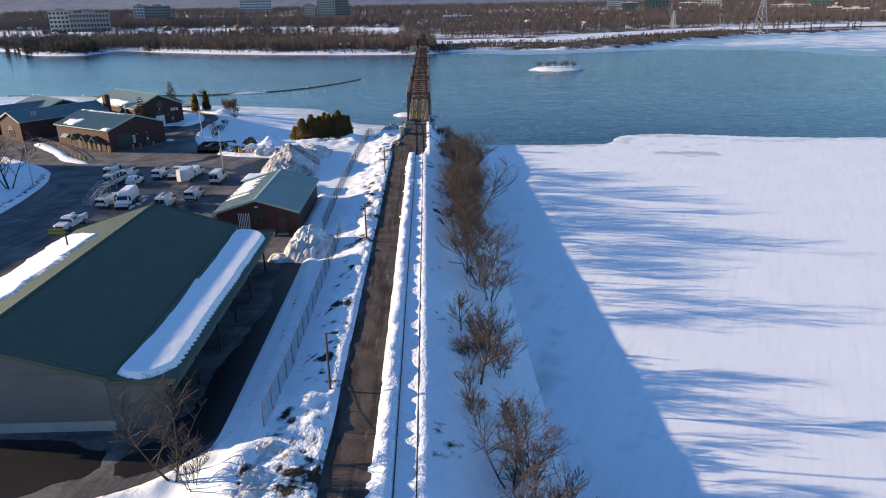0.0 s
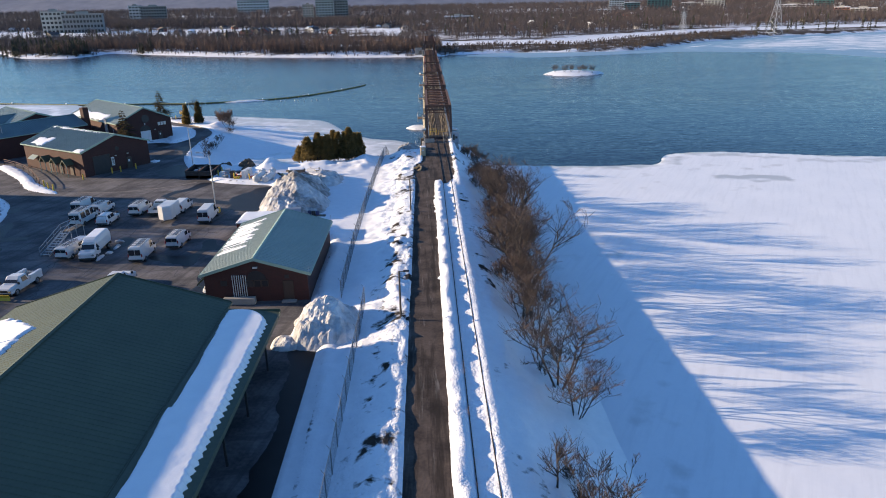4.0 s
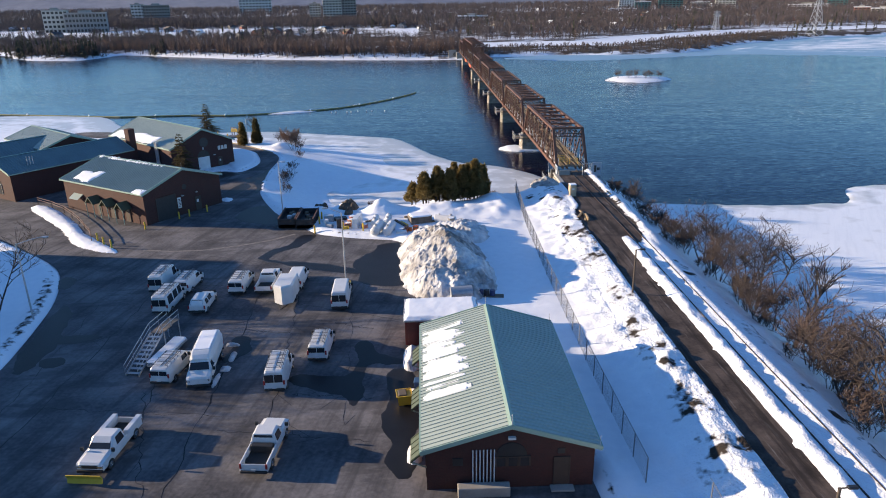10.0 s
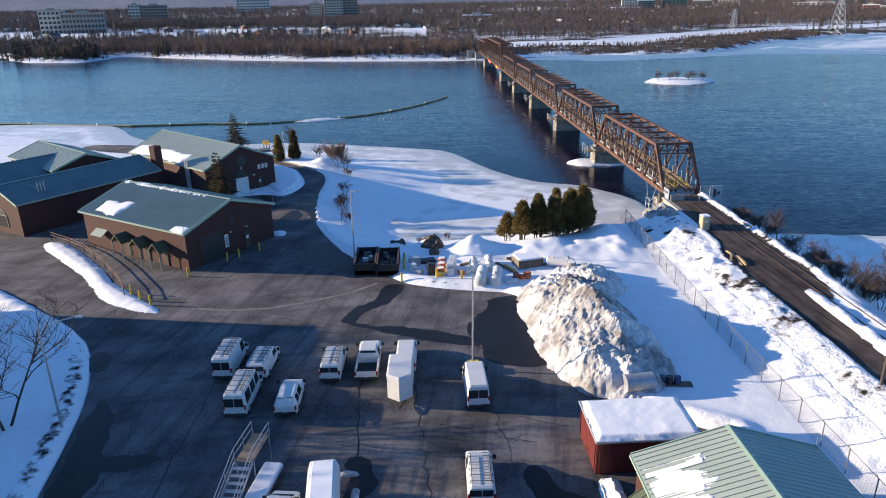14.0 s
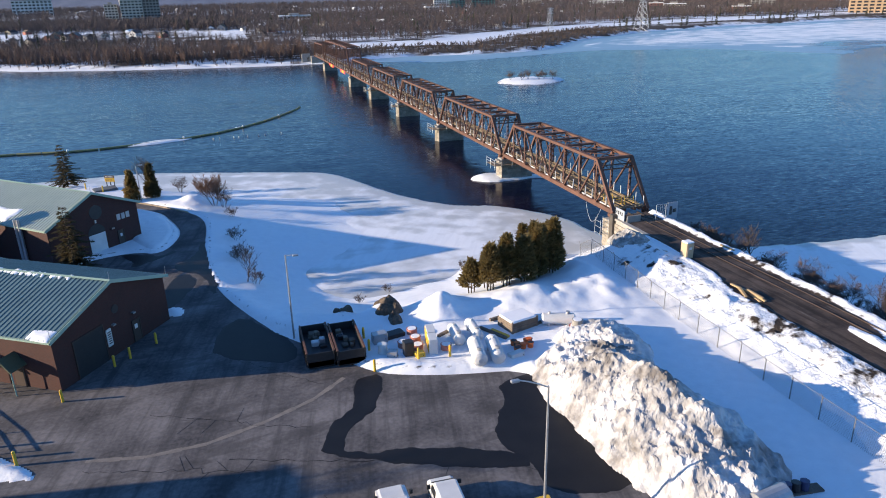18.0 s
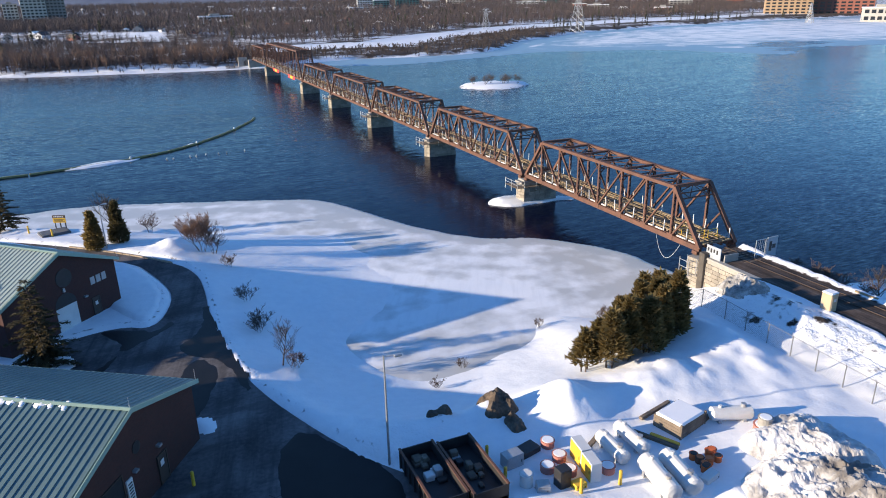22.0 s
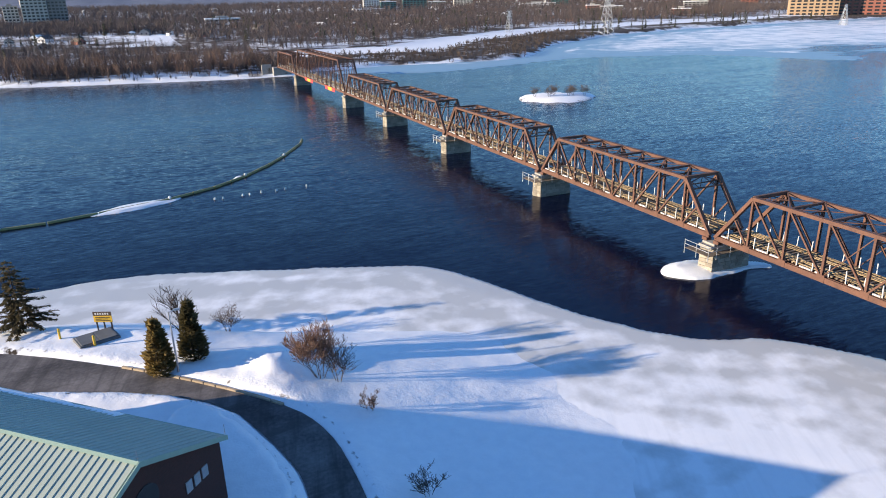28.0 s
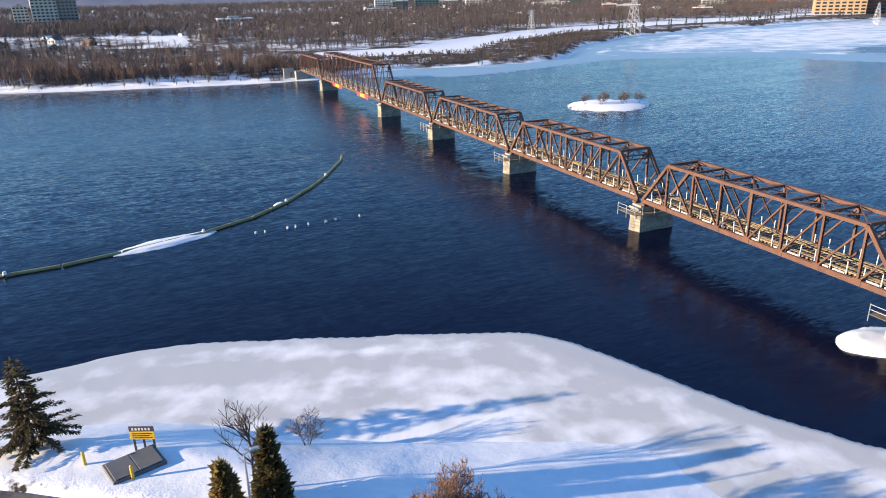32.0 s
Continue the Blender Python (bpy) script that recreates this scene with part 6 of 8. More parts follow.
def cabinet_unit(x, y, rz, w, d, h, material, label, door=None):
    z = max(0.1, z_at(x, y)) - 0.1
    c = thing("equipment_cabinet", x, y, z, rz, label, "cabinet", "stored cabinets")
    part("body", Shape().block(-w / 2, -d / 2, 0, w / 2, d / 2, h, 0.03), material, c)
    part("door", Shape().block(-w / 2 + 0.08, -d / 2 - 0.03, 0.12, w / 2 - 0.08, -d / 2 + 0.02, h - 0.1, 0.015), door or material, c)
    part("handle", Shape().box(w / 2 - 0.25, -d / 2 - 0.06, h * 0.45, w / 2 - 0.2, -d / 2 - 0.02, h * 0.6), DARK, c)
    part("plinth", Shape().box(-w / 2 - 0.04, -d / 2 - 0.04, -0.2, w / 2 + 0.04, d / 2 + 0.04, 0.06), CONCRETE, c)


cabinet_unit(-37.3, 122.0, -98, 1.7, 0.8, 1.6, WHITE, "cream steel switch cabinet with yellow doors", YELLOW)
cabinet_unit(-37.6, 120.3, -98, 1.5, 0.8, 1.6, WHITE, "cream steel cabinet with a vent panel", YELLOW)
cabinet_unit(-39.9, 120.3, 4, 0.9, 0.8, 1.5, DARK, "black and white steel cabinet")
cabinet_unit(-41.9, 123.6, 6, 1.4, 0.9, 1.1, GALV, "grey pump unit on the snow")
cabinet_unit(-40.3, 124.4, 14, 1.9, 1.1, 0.5, DARK, "dark flat tank with snow on it")
cabinet_unit(-39.0, 119.7, 4, 0.9, 0.7, 0.5, YELLOW, "low yellow steel box")
cabinet_unit(-41.4, 120.3, -20, 0.9, 0.8, 0.7, GALV, "grey machine part on a pallet")
barrel(-42.1, 121.3, 1.0, 0.45, WHITE, "white domed pressure vessel", lid=WHITE)
cabinet_unit(-30.8, 116.5, 15, 1.5, 0.7, 0.55, WHITE, "white steel box half sunk in snow")


def crate():
    c = thing("timber_crate", -28.2, 122.3, max(0.2, z_at(-28.2, 122.3)) - 0.15, 14, "brown timber-walled crate topped with snow", "crate")
    for sx in (-1, 1):
        for k in range(4):
            part("board", Shape().box(min(sx * 1.55, sx * 1.48), -1.2, 0.05 + 0.27 * k, max(sx * 1.55, sx * 1.48), 1.2, 0.3 + 0.27 * k), OLDWOOD, c)
            part("board", Shape().box(-1.48, min(sx * 1.2, sx * 1.13), 0.05 + 0.27 * k, 1.48, max(sx * 1.2, sx * 1.13), 0.3 + 0.27 * k), OLDWOOD, c)
    part("snow_cover", Shape().block(-1.5, -1.15, 1.0, 1.5, 1.15, 1.28, 0.12), CLEAN, c, "thick snow on top")
    for sx in (-1.52, 1.52):
        part("post", Shape().box(sx - 0.06, -1.25, 0, sx + 0.06, -1.1, 1.3), OLDWOOD, c)


crate()
for x, y, rz, l, m, lab in ((-31.1, 121.5, 118, 3.4, OLDWOOD, "long snow-dusted timber beam"), (-30.5, 121.2, 118, 2.2, YELLOW, "yellow steel guard rail lying in snow"), (-28.8, 124.3, 14, 3.6, OLDWOOD, "dark timber beam behind the crate"),
                           (-25.6, 122.0, 20, 2.6, OLDWOOD, "weathered timber pallet"), (-35.3, 123.3, 30, 2.4, OLDWOOD, "dark plank leaning on tanks")):
    b = thing("timber_beam", x, y, max(0.2, z_at(x, y)), rz, lab, "beam")
    part("beam", Shape().block(-l / 2, -0.16, -0.05, l / 2, 0.16, 0.22, 0.03), m, b)


# red shed, tank and tarped stack by the pump house
RED = mat("red_panel", (0.17, 0.022, 0.02), (0.1, 0.016, 0.015), rough=0.55)
sh = thing("storage_shed", -26.0, 85.7, 0, 0, "small red and dark metal shed with snow on its flat roof", "shed")
part("wall", Shape().box(-3.5, -2.4, -0.1, 3.5, 2.4, 2.5), RED, sh)
rib = Shape().box(-0.05, -0.04, 0.0, 0.05, 0.04, 2.45).mesh("rib", RED)
for k in range(18):
    again("rib", rib, sh, pose(-3.3 + 0.39 * k, -2.42, 0))
for k in range(13):
    again("rib", rib, sh, pose(-3.52, -2.3 + 0.38 * k, 0, 0, 0, 90))
part("roof", Shape().block(-3.7, -2.6, 2.5, 3.7, 2.6, 2.68, 0.04), GALV, sh)
us, vs = np.arange(-3.7, 3.75, 0.1), np.arange(-2.6, 2.65, 0.1)
X, Y = np.meshgrid(us, vs)
q = np.minimum(3.62 - np.abs(X), 2.52 - np.abs(Y)) + 0.12 * fbm(X, Y, 1.4, 3, 71)
ss = sheet("roof_snow", us, vs, np.where(q > 0, 2.69 + 0.24 * ease(0, 0.4, q) + 0.05 * fbm(X, Y, 1.5, 3, 72), 2.6), CLEAN, keep=q > 0)
ss.matrix_basis = sh.matrix_basis.copy()
tagged(ss, "uneven snow on the flat shed roof", "snow", kind="stuff")
part("door", Shape().block(-3.56, -1.9, 0.05, -3.46, 1.9, 2.3, 0.02), RED, sh, "red roller door")
tk = thing("upright_tank", -23.6, 93.0, max(0.1, z_at(-23.6, 93.0)) - 0.2, 0, "grey metal cylinder tank in snow", "tank")
part("shell", Shape().rod((-1.2, 0, 0.8), (1.2, 0.3, 0.8), 0.8, n=20), GALV, tk)
part("skid", Shape().box(-1.1, -0.6, -0.1, 1.1, 0.8, 0.12), GALV, tk)
st = thing("tarped_stack", -20.7, 94.0, max(0.1, z_at(-20.7, 94.0)), -6, "stack of dark blue tarped drums on a plank", "stack")
part("plank", Shape().block(-1.9, -0.4, -0.1, 1.9, 0.4, 0.12, 0.03), OLDWOOD, st)
for k in range(4):
    part("drum", Shape().rod((-1.3 + 0.65 * k, 0, 0.1), (-1.3 + 0.65 * k, 0.05, 0.75), 0.3, n=12), BLUE if k % 2 else DARK, st)
sk = thing("waste_skip", -29.45, 73.0, 0, 8, "small yellow waste bin with lumber beside a wall", "waste bin")
part("body", Shape().prism([(-0.48, -0.4, 0.1), (0.48, -0.4, 0.1), (0.48, 0.4, 0.1), (-0.48, 0.4, 0.1)], [(-0.62, -0.6, 1.0), (0.62, -0.6, 1.0), (0.62, 0.6, 1.0), (-0.62, 0.6, 1.0)]), YELLOW, sk)
part("rim", Shape().box(-0.66, -0.64, 0.98, 0.66, -0.58, 1.06).box(-0.66, 0.58, 0.98, 0.66, 0.64, 1.06).box(-0.66, -0.58, 0.98, -0.6, 0.58, 1.06).box(0.6, -0.58, 0.98, 0.66, 0.58, 1.06), YELLOW, sk)
part("contents", Shape().block(-0.5, -0.45, 0.92, 0.2, 0.5, 1.12, 0.05), OLDWOOD, sk)
bb = thing("wheelie_bin", -28.25, 74.9, 0, -6, "blue plastic recycling bin against a brick wall", "bin")
part("body", Shape().prism([(-0.28, -0.3, 0.06), (0.28, -0.3, 0.06), (0.28, 0.3, 0.06), (-0.28, 0.3, 0.06)], [(-0.36, -0.4, 1.0), (0.36, -0.4, 1.0), (0.36, 0.4, 1.0), (-0.36, 0.4, 1.0)]), BLUEBIN, bb)
part("lid", Shape().block(-0.39, -0.43, 1.0, 0.39, 0.43, 1.1, 0.03), BLUEBIN, bb)

# toilet cabin and lumber by the lane
wc = thing("portable_toilet", -3.75, 129.3, 1.75, 4, "beige portable toilet cabin with snowy roof", "toilet cabin")
TAN = mat("tan_plastic", (0.5, 0.38, 0.25), (0.42, 0.32, 0.21), rough=0.6)
part("cabin", Shape().block(-0.52, -0.52, 0, 0.52, 0.52, 1.85, 0.04), TAN, wc)
part("roof", Shape().block(-0.56, -0.56, 1.85, 0.56, 0.56, 2.02, 0.08), CLEAN, wc)
part("door", Shape().block(-0.4, -0.56, 0.1, 0.4, -0.51, 1.75, 0.015), TAN, wc)
part("notice", Shape().box(-0.18, -0.575, 1.1, 0.18, -0.555, 1.4), WHITE, wc)
rnd = random.Random(9)
for k in range(9):
    x, y = (-4.6 + rnd.uniform(-0.5, 0.6), 118.5 + rnd.uniform(-1.5, 4.0)) if k < 6 else (2.6 + rnd.uniform(-0.4, 0.4), 130.5 + rnd.uniform(-2, 2))
    l = thing("timber_plank", x, y, 1.8 + 0.12 * (k % 3), rnd.uniform(60, 110), "rough yellow timber plank lying beside the lane", "plank", "loose planks")
    part("plank", Shape().block(-1.2, -0.12, -0.1, 1.2, 0.12, 0.06, 0.015), TIMBER, l)

# yellow notice board and slab at the point
nb = thing("notice_board", -75.2, 198.9, z_at(-75.2, 198.9) - 0.1, -24, "yellow and brown notice board on three posts in snow", "notice board")
for x in (-0.75, 0, 0.75):
    part("post", Shape().box(x - 0.06, -0.06, -0.3, x + 0.06, 0.06, 2.2), DARK, nb)
part("panel", Shape().block(-0.95, -0.12, 1.15, 0.95, -0.05, 1.85, 0.02), YELLOW, nb)
hd = part("header", Shape().block(-0.95, -0.13, 1.85, 0.95, -0.05, 2.3, 0.02), BROWNDOOR, nb)
s = Shape()
for k in range(6):
    s.box(-0.72 + 0.25 * k, -0.145, 1.98, -0.57 + 0.25 * k, -0.132, 2.18)
part("writing", s, WHITE, hd)
s = Shape()
for k in range(3):
    s.box(-0.75, -0.135, 1.27 + 0.18 * k, 0.75 - 0.2 * (k % 2), -0.122, 1.35 + 0.18 * k)
part("writing", s, DARK, nb)
hatch = thing("concrete_hatch", -76.0, 197.2, z_at(-76.0, 197.2), 18, "dark grey double hatch slab set in snow", "hatch")
SLAB = mat("dark_slab", (0.09, 0.095, 0.1), (0.13, 0.135, 0.14), rough=0.6, scale=1, fine=8)
part("slab", Shape().block(-1.9, -1.4, -0.15, 1.9, 1.4, 0.3, 0.05), SLAB, hatch)
part("lid", Shape().block(-1.7, -1.25, 0.3, -0.03, 1.25, 0.36, 0.02), SLAB, hatch)
part("lid", Shape().block(0.03, -1.25, 0.3, 1.7, 1.25, 0.36, 0.02), SLAB, hatch)

# floating boom
BOOM = mat("boom_cover", (0.27, 0.25, 0.1), (0.19, 0.175, 0.075), rough=0.6, scale=1, fine=6)
BOOM_PATH = [(-175, 268), (-151, 262), (-128, 256.5), (-105, 257.2), (-93, 255.2), (-86, 255.8), (-78, 258), (-65.8, 262), (-57.2, 267), (-50, 273.8), (-43.5, 282.3), (-38.5, 290), (-34.5, 297.7), (-31.6, 303), (-29.9, 308.3)]
boom = thing("floating_boom", 0, 0, WATER_Z, 0, "olive yellow floating boom curving over the river", "boom")
dense = []
for (ax, ay), (bx, by) in zip(BOOM_PATH[:-1], BOOM_PATH[1:]):
    n = max(1, round(math.hypot(bx - ax, by - ay) / 6))
    dense += [(ax + (bx - ax) * k / n, ay + (by - ay) * k / n) for k in range(n)]
dense.append(BOOM_PATH[-1])
for (ax, ay), (bx, by) in zip(dense[:-1], dense[1:]):
    part("float_section", Shape().rod((ax * 0.98 + bx * 0.02, ay * 0.98 + by * 0.02, 0.12), (ax * 0.02 + bx * 0.98, ay * 0.02 + by * 0.98, 0.1), 0.3, n=10), BOOM, boom)
for k in range(2, len(dense), 4):
    part("buoy", Shape().rod((dense[k][0], dense[k][1], 0.3), (dense[k][0], dense[k][1], 0.75), 0.32, 0.2, n=10), WHITE, boom, "white marker float")
ice_floe(-72.3, 259.8, 8.2, 2.3, 0.3, "white ice caught on the boom", 15)
ice_floe(-51.5, 273.2, 1.3, 0.8, 0.6, "lump of ice on the boom", 25)
rnd = random.Random(12)
for k in range(8):
    ice_floe(-58 + 2.4 * k + rnd.uniform(-1, 1), 258 + 0.15 * k + rnd.uniform(-0.4, 0.4), rnd.uniform(0.12, 0.3), rnd.uniform(0.08, 0.16), 0, "small drifting ice floe", 30 + k)


# ---- snow piles ----
EARTH = mat("dug_earth", (0.15, 0.11, 0.08), (0.025, 0.019, 0.015), rough=0.95, scale=0.9, fine=5, bump=0.8, dist=0.1)
RUBBLE = mat("grey_rubble", (0.09, 0.085, 0.08), (0.5, 0.49, 0.48), rough=0.9, scale=1.4, fine=6, bump=0.8, dist=0.1)


def pile(name, cx, cy, half_x, half_y, height, seed, label, dirty, turn=0.0, material=PILE, cats="snow pile", base=-0.05, jag=1.0):
    xs = np.arange(-half_x * 1.2, half_x * 1.2, 0.13)
    ys = np.arange(-half_y * 1.2, half_y * 1.2, 0.13)
    X, Y = np.meshgrid(xs, ys)
    c, s = math.cos(turn), math.sin(turn)
    u, v = (X * c + Y * s) / half_x, (-X * s + Y * c) / half_y
    q = 1 - np.hypot(u, np.maximum(np.abs(v) - 0.4, 0) / 0.6) + 0.2 * fbm(X, Y, 2.6, 4, seed)
    body = height * (0.2 * ease(0, 0.5, q) + 0.8 * np.clip(q, 0, 1.1)) * (0.88 + 0.3 * fbm(X, Y, 4.2, 2, seed + 4))
    clod = value_noise(X / 0.4, Y / 0.4, seed + 8)
    ridge = 0.5 - np.abs(fbm(X, Y, 1.9, 5, seed + 6))
    chunks = jag * (0.55 * ridge + 0.2 * fbm(X, Y, 0.55, 3, seed + 5) + 0.16 * (clod > 0.62) * (clod - 0.5))
    z = np.where(q > 0, body + chunks * ease(0, 0.3, q), -0.5)
    d = dirty * (0.25 + 0.4 * fbm(X, Y, 2.6, 4, seed + 12) + 0.12 * ease(0.4, 1.0, q) - 0.1 * clod)
    ob = sheet(name, xs, ys, z, material, {"dirt": d}, keep=q > 0, smooth=False)
    ob.matrix_basis = pose(cx, cy, base)
    return tagged(ob, label, cats, kind="stuff")


pile("snow_pile", -13.3, 54.4, 3.7, 4.6, 3.2, 100, "high pile of chunky tan-grey ploughed snow", 0.75, jag=1.7)
pile("snow_pile", -16.9, 51.5, 1.6, 1.4, 0.8, 110, "low dirty lump of old snow", 1.0)
pile("snow_pile", -25.0, 104.2, 5.5, 12.6, 4.6, 120, "long high ridge of dirty ploughed snow", 1.9, turn=0.14, jag=1.3)
pile("snow_pile", -22.3, 115.5, 4.6, 4.6, 3.0, 130, "end of a dirty snow ridge", 1.5)
pile("snow_pile", -9.3, 7.6, 3.4, 4.6, 1.9, 140, "chunky snow bank beside the lane", 0.6, base=0.3)
pile("rubble_heap", -6.7, 136.6, 2.3, 2.6, 1.1, 150, "mound of grey rubble and snow at the abutment", 1.0, material=RUBBLE, cats="rubble", base=z_at(-6.7, 136.6) - 0.35)
pile("soil_heap", -39.8, 130.0, 1.7, 1.5, 1.3, 160, "brown soil heap breaking through snow", 0.4, material=EARTH, cats="soil heap", jag=1.6, base=z_at(-39.8, 130.0) - 0.75)
pile("soil_heap", -39.4, 127.6, 0.8, 1.3, 0.6, 161, "dark clods of soil in snow", 0.4, material=EARTH, cats="soil heap", jag=1.6, base=z_at(-39.4, 127.6) - 0.32)
pile("soil_heap", -44.2, 131.2, 1.0, 0.5, 0.25, 162, "low dark strip of bare soil in snow", 0.4, material=EARTH, cats="soil heap", jag=1.6, base=z_at(-44.2, 131.2) - 0.12)
pile("snow_pile", -28.6, 65.9, 0.6, 1.0, 0.8, 170, "snow lump slid off a roof", 0.1)
pile("snow_pile", -28.9, 80.6, 0.9, 2.6, 0.9, 180, "snow lumps slid off a roof", 0.1)
pile("snow_pile", -28.7, 73.9, 0.6, 1.1, 0.9, 185, "snow heap beside a waste bin", 0.2)
for k, (x, y, hx, hy) in enumerate(((-45.8, 81.9, 0.35, 1.0), (-45.9, 79.6, 0.6, 0.6), (-46.2, 77.6, 0.25, 1.3), (-46.4, 84.2, 0.8, 0.25))):
    pile("snow_pile", x, y, hx, hy, 0.3, 190 + k, "small dirty lump of ice on asphalt", 0.9, jag=0.5)

# snow islands and wet patches on the lot
SNOW_ISLES = [
    ("snow_island", [(-94.2, 136.2), (-91.7, 138.0), (-86.2, 132.6), (-81.4, 126.8), (-77.0, 120.6), (-73.6, 117.6), (-67.6, 111.4), (-72.4, 112.9), (-76.1, 115.3), (-78.8, 118.7), (-82.6, 124.0), (-87.4, 129.0)], "narrow snow-covered kerbed island with bent rails", 0.35),
    ("snow_patch", [(-67.6, 161.5), (-64.2, 158.4), (-62.2, 164.2), (-62.6, 170), (-66.2, 180.5), (-70, 181), (-72, 176)], "smooth bank of snow beside a brick hall", 0.55),
    ("snow_patch", [(-76.5, 151.2), (-70.5, 152.6), (-71.2, 155.6), (-74.5, 157.5), (-79, 154)], "snow patch round a spruce", 0.3),
    ("snow_patch", [(-60.6, 136.3), (-59.8, 138.4), (-61.5, 140), (-63.0, 138.5)], "snow slid along a brick wall", 0.25),
]
for name, poly, lab, h in SNOW_ISLES:
    px, py = [p[0] for p in poly], [p[1] for p in poly]
    xs, ys = np.arange(min(px) - 1, max(px) + 1, 0.25), np.arange(min(py) - 1, max(py) + 1, 0.25)
    X, Y = np.meshgrid(xs, ys)
    q = inside(X, Y, rounded(poly)) + 0.2 * fbm(X, Y, 1.5, 3, 9)
    tagged(sheet(name, xs, ys, np.where(q > 0, 0.02 + h * ease(0, 1.2, q) + 0.05 * fbm(X, Y, 1.0, 3, 19), -0.2), SNOW, {"dirt": 0.1 * np.ones_like(X), "brush": 0 * X, "rough": 0.25 + 0 * X}, keep=q > 0), lab, "snow", kind="stuff")



def hoop_rail():
    """A low steel railing with uprights along the kerbed island."""
    r = thing("handrail", 0, 0, 0, 0, "dark bent steel handrail along a snowy kerbed island", "railing")
    line = [(-93.2, 138.4), (-89.4, 135.6), (-86.0, 132.6), (-83.2, 129.4), (-80.6, 126.2), (-78.2, 122.8), (-76.0, 119.7), (-74.4, 116.6)]
    for (ax, ay), (bx, by) in zip(line[:-1], line[1:]):
        for z in (0.75, 1.15):
            part("rail", Shape().rod((ax, ay, z), (bx, by, z), 0.05, n=6), RUST, r)
    for x, y in line:
        part("post", Shape().rod((x, y, -0.1), (x, y, 1.2), 0.06, n=6), RUST, r)
    return r


hoop_rail()
WET_PATCHES = [
    [(-33.9, 113.6), (-29.6, 113.6), (-29.3, 105.0), (-28.9, 98.6), (-32.0, 98.0), (-36.0, 99.2), (-35.2, 102.3), (-36.8, 105.1), (-36.0, 109.6), (-34.6, 110.4)],
    [(-50.2, 107.9), (-48.9, 111.6), (-46.2, 114.6), (-45.6, 118.0), (-42.6, 118.4), (-44.2, 113.5), (-47.3, 110.0), (-47.5, 108.1), (-41.9, 106.9), (-35.6, 103.8), (-35.9, 101.8), (-43.1, 104.9)],
    [(-34.6, 84.6), (-33.0, 84.5), (-32.4, 82.3), (-30.4, 81.0), (-29.0, 80.1), (-30.7, 79.4), (-32.6, 79.7), (-33.3, 78.2), (-33.0, 72.7), (-34.1, 72.6), (-34.3, 74.6), (-36.3, 74.8), (-40.0, 77.0), (-39.5, 78.4), (-36.3, 78.5), (-34.3, 78.0), (-34.1, 80.0)],
    [(-46.7, 86.0), (-45.4, 86.0), (-44.5, 84.3), (-45.0, 81.3), (-46.4, 79.8), (-47.2, 80.9), (-46.5, 83.0)],
    [(-31.4, 79.0), (-28.2, 78.9), (-28.3, 71.2), (-28.2, 63.0), (-30.4, 63.4), (-31.2, 71.3), (-30.7, 73.7)],
    [(-66.4, 87.3), (-61.8, 87.6), (-59.6, 87.0), (-61.4, 85.8), (-65.2, 85.4)],
    [(-64.0, 82.5), (-61.7, 82.4), (-61.3, 81.1), (-63.4, 80.8)],
    [(-69.5, 160.1), (-66.2, 159.2), (-63.9, 157.7), (-62.4, 159.8), (-61.8, 158.0), (-64.2, 155.9), (-65.4, 155.3), (-67.0, 154.1), (-67.2, 156.4), (-68.6, 158.3)],
    [(-62.4, 152.6), (-60.4, 154.8), (-59.3, 156.7), (-59.4, 161.6), (-58.2, 161.4), (-57.7, 152.1), (-56.4, 142.4), (-57.6, 141.5), (-58.3, 147.6), (-59.0, 149.2), (-60.2, 149.9), (-61.6, 150.8)],
    [(-46, 1.5), (-30, 5.5), (-20.5, 9), (-22, 13), (-32, 14), (-46, 13.5), (-61, 4), (-58, -3)],
    [(-71.2, 149.8), (-68.2, 153.0), (-67.2, 154.6), (-67.4, 152.0), (-69.4, 150.2)],
    [(-57.8, 128.2), (-56.5, 133), (-54.0, 134.6), (-51.5, 130.6), (-49.6, 127), (-49.7, 122.5), (-53.0, 123.8), (-56, 125.0)],
    [(-66.2, 80), (-63.6, 79.0), (-64.0, 88), (-66.4, 94.5), (-68.6, 95.5)],
    [(-71.6, 100.2), (-69.4, 99.2), (-70.6, 103.8), (-72.6, 104.2)],
    [(-61.8, 138.5), (-58.6, 146), (-60.4, 150.5), (-62.2, 147), (-63.4, 141.5)],
    [(-17.4, 55.6), (-15.0, 57.2), (-13.9, 51.4), (-13.2, 40), (-13.1, 14), (-16.2, 9.6), (-20, 8), (-21, 11), (-17.5, 14), (-16.8, 24), (-16.4, 30), (-15.2, 36), (-15.8, 45.4), (-16.6, 50.6)],
]


def wet_patch(poly, k):
    px, py = [p[0] for p in poly], [p[1] for p in poly]
    xs, ys = np.arange(min(px) - 1, max(px) + 1, 0.16), np.arange(min(py) - 1, max(py) + 1, 0.16)
    X, Y = np.meshgrid(xs, ys)
    q = inside(X, Y, rounded(poly, 1)) + 0.75 * fbm(X, Y, 2.6, 5, 200 + k) - 0.1
    inner = q > 0
    tagged(sheet("wet_patch", xs, ys, np.clip(0.05 * q, -0.03, 0.006 + 0.0004 * k), WET, keep=inner & (inside(X, Y, LOT) > -0.3)), "dark wet meltwater stain on asphalt", "puddle", kind="stuff")


for k, poly in enumerate(WET_PATCHES):
    wet_patch(poly, k)
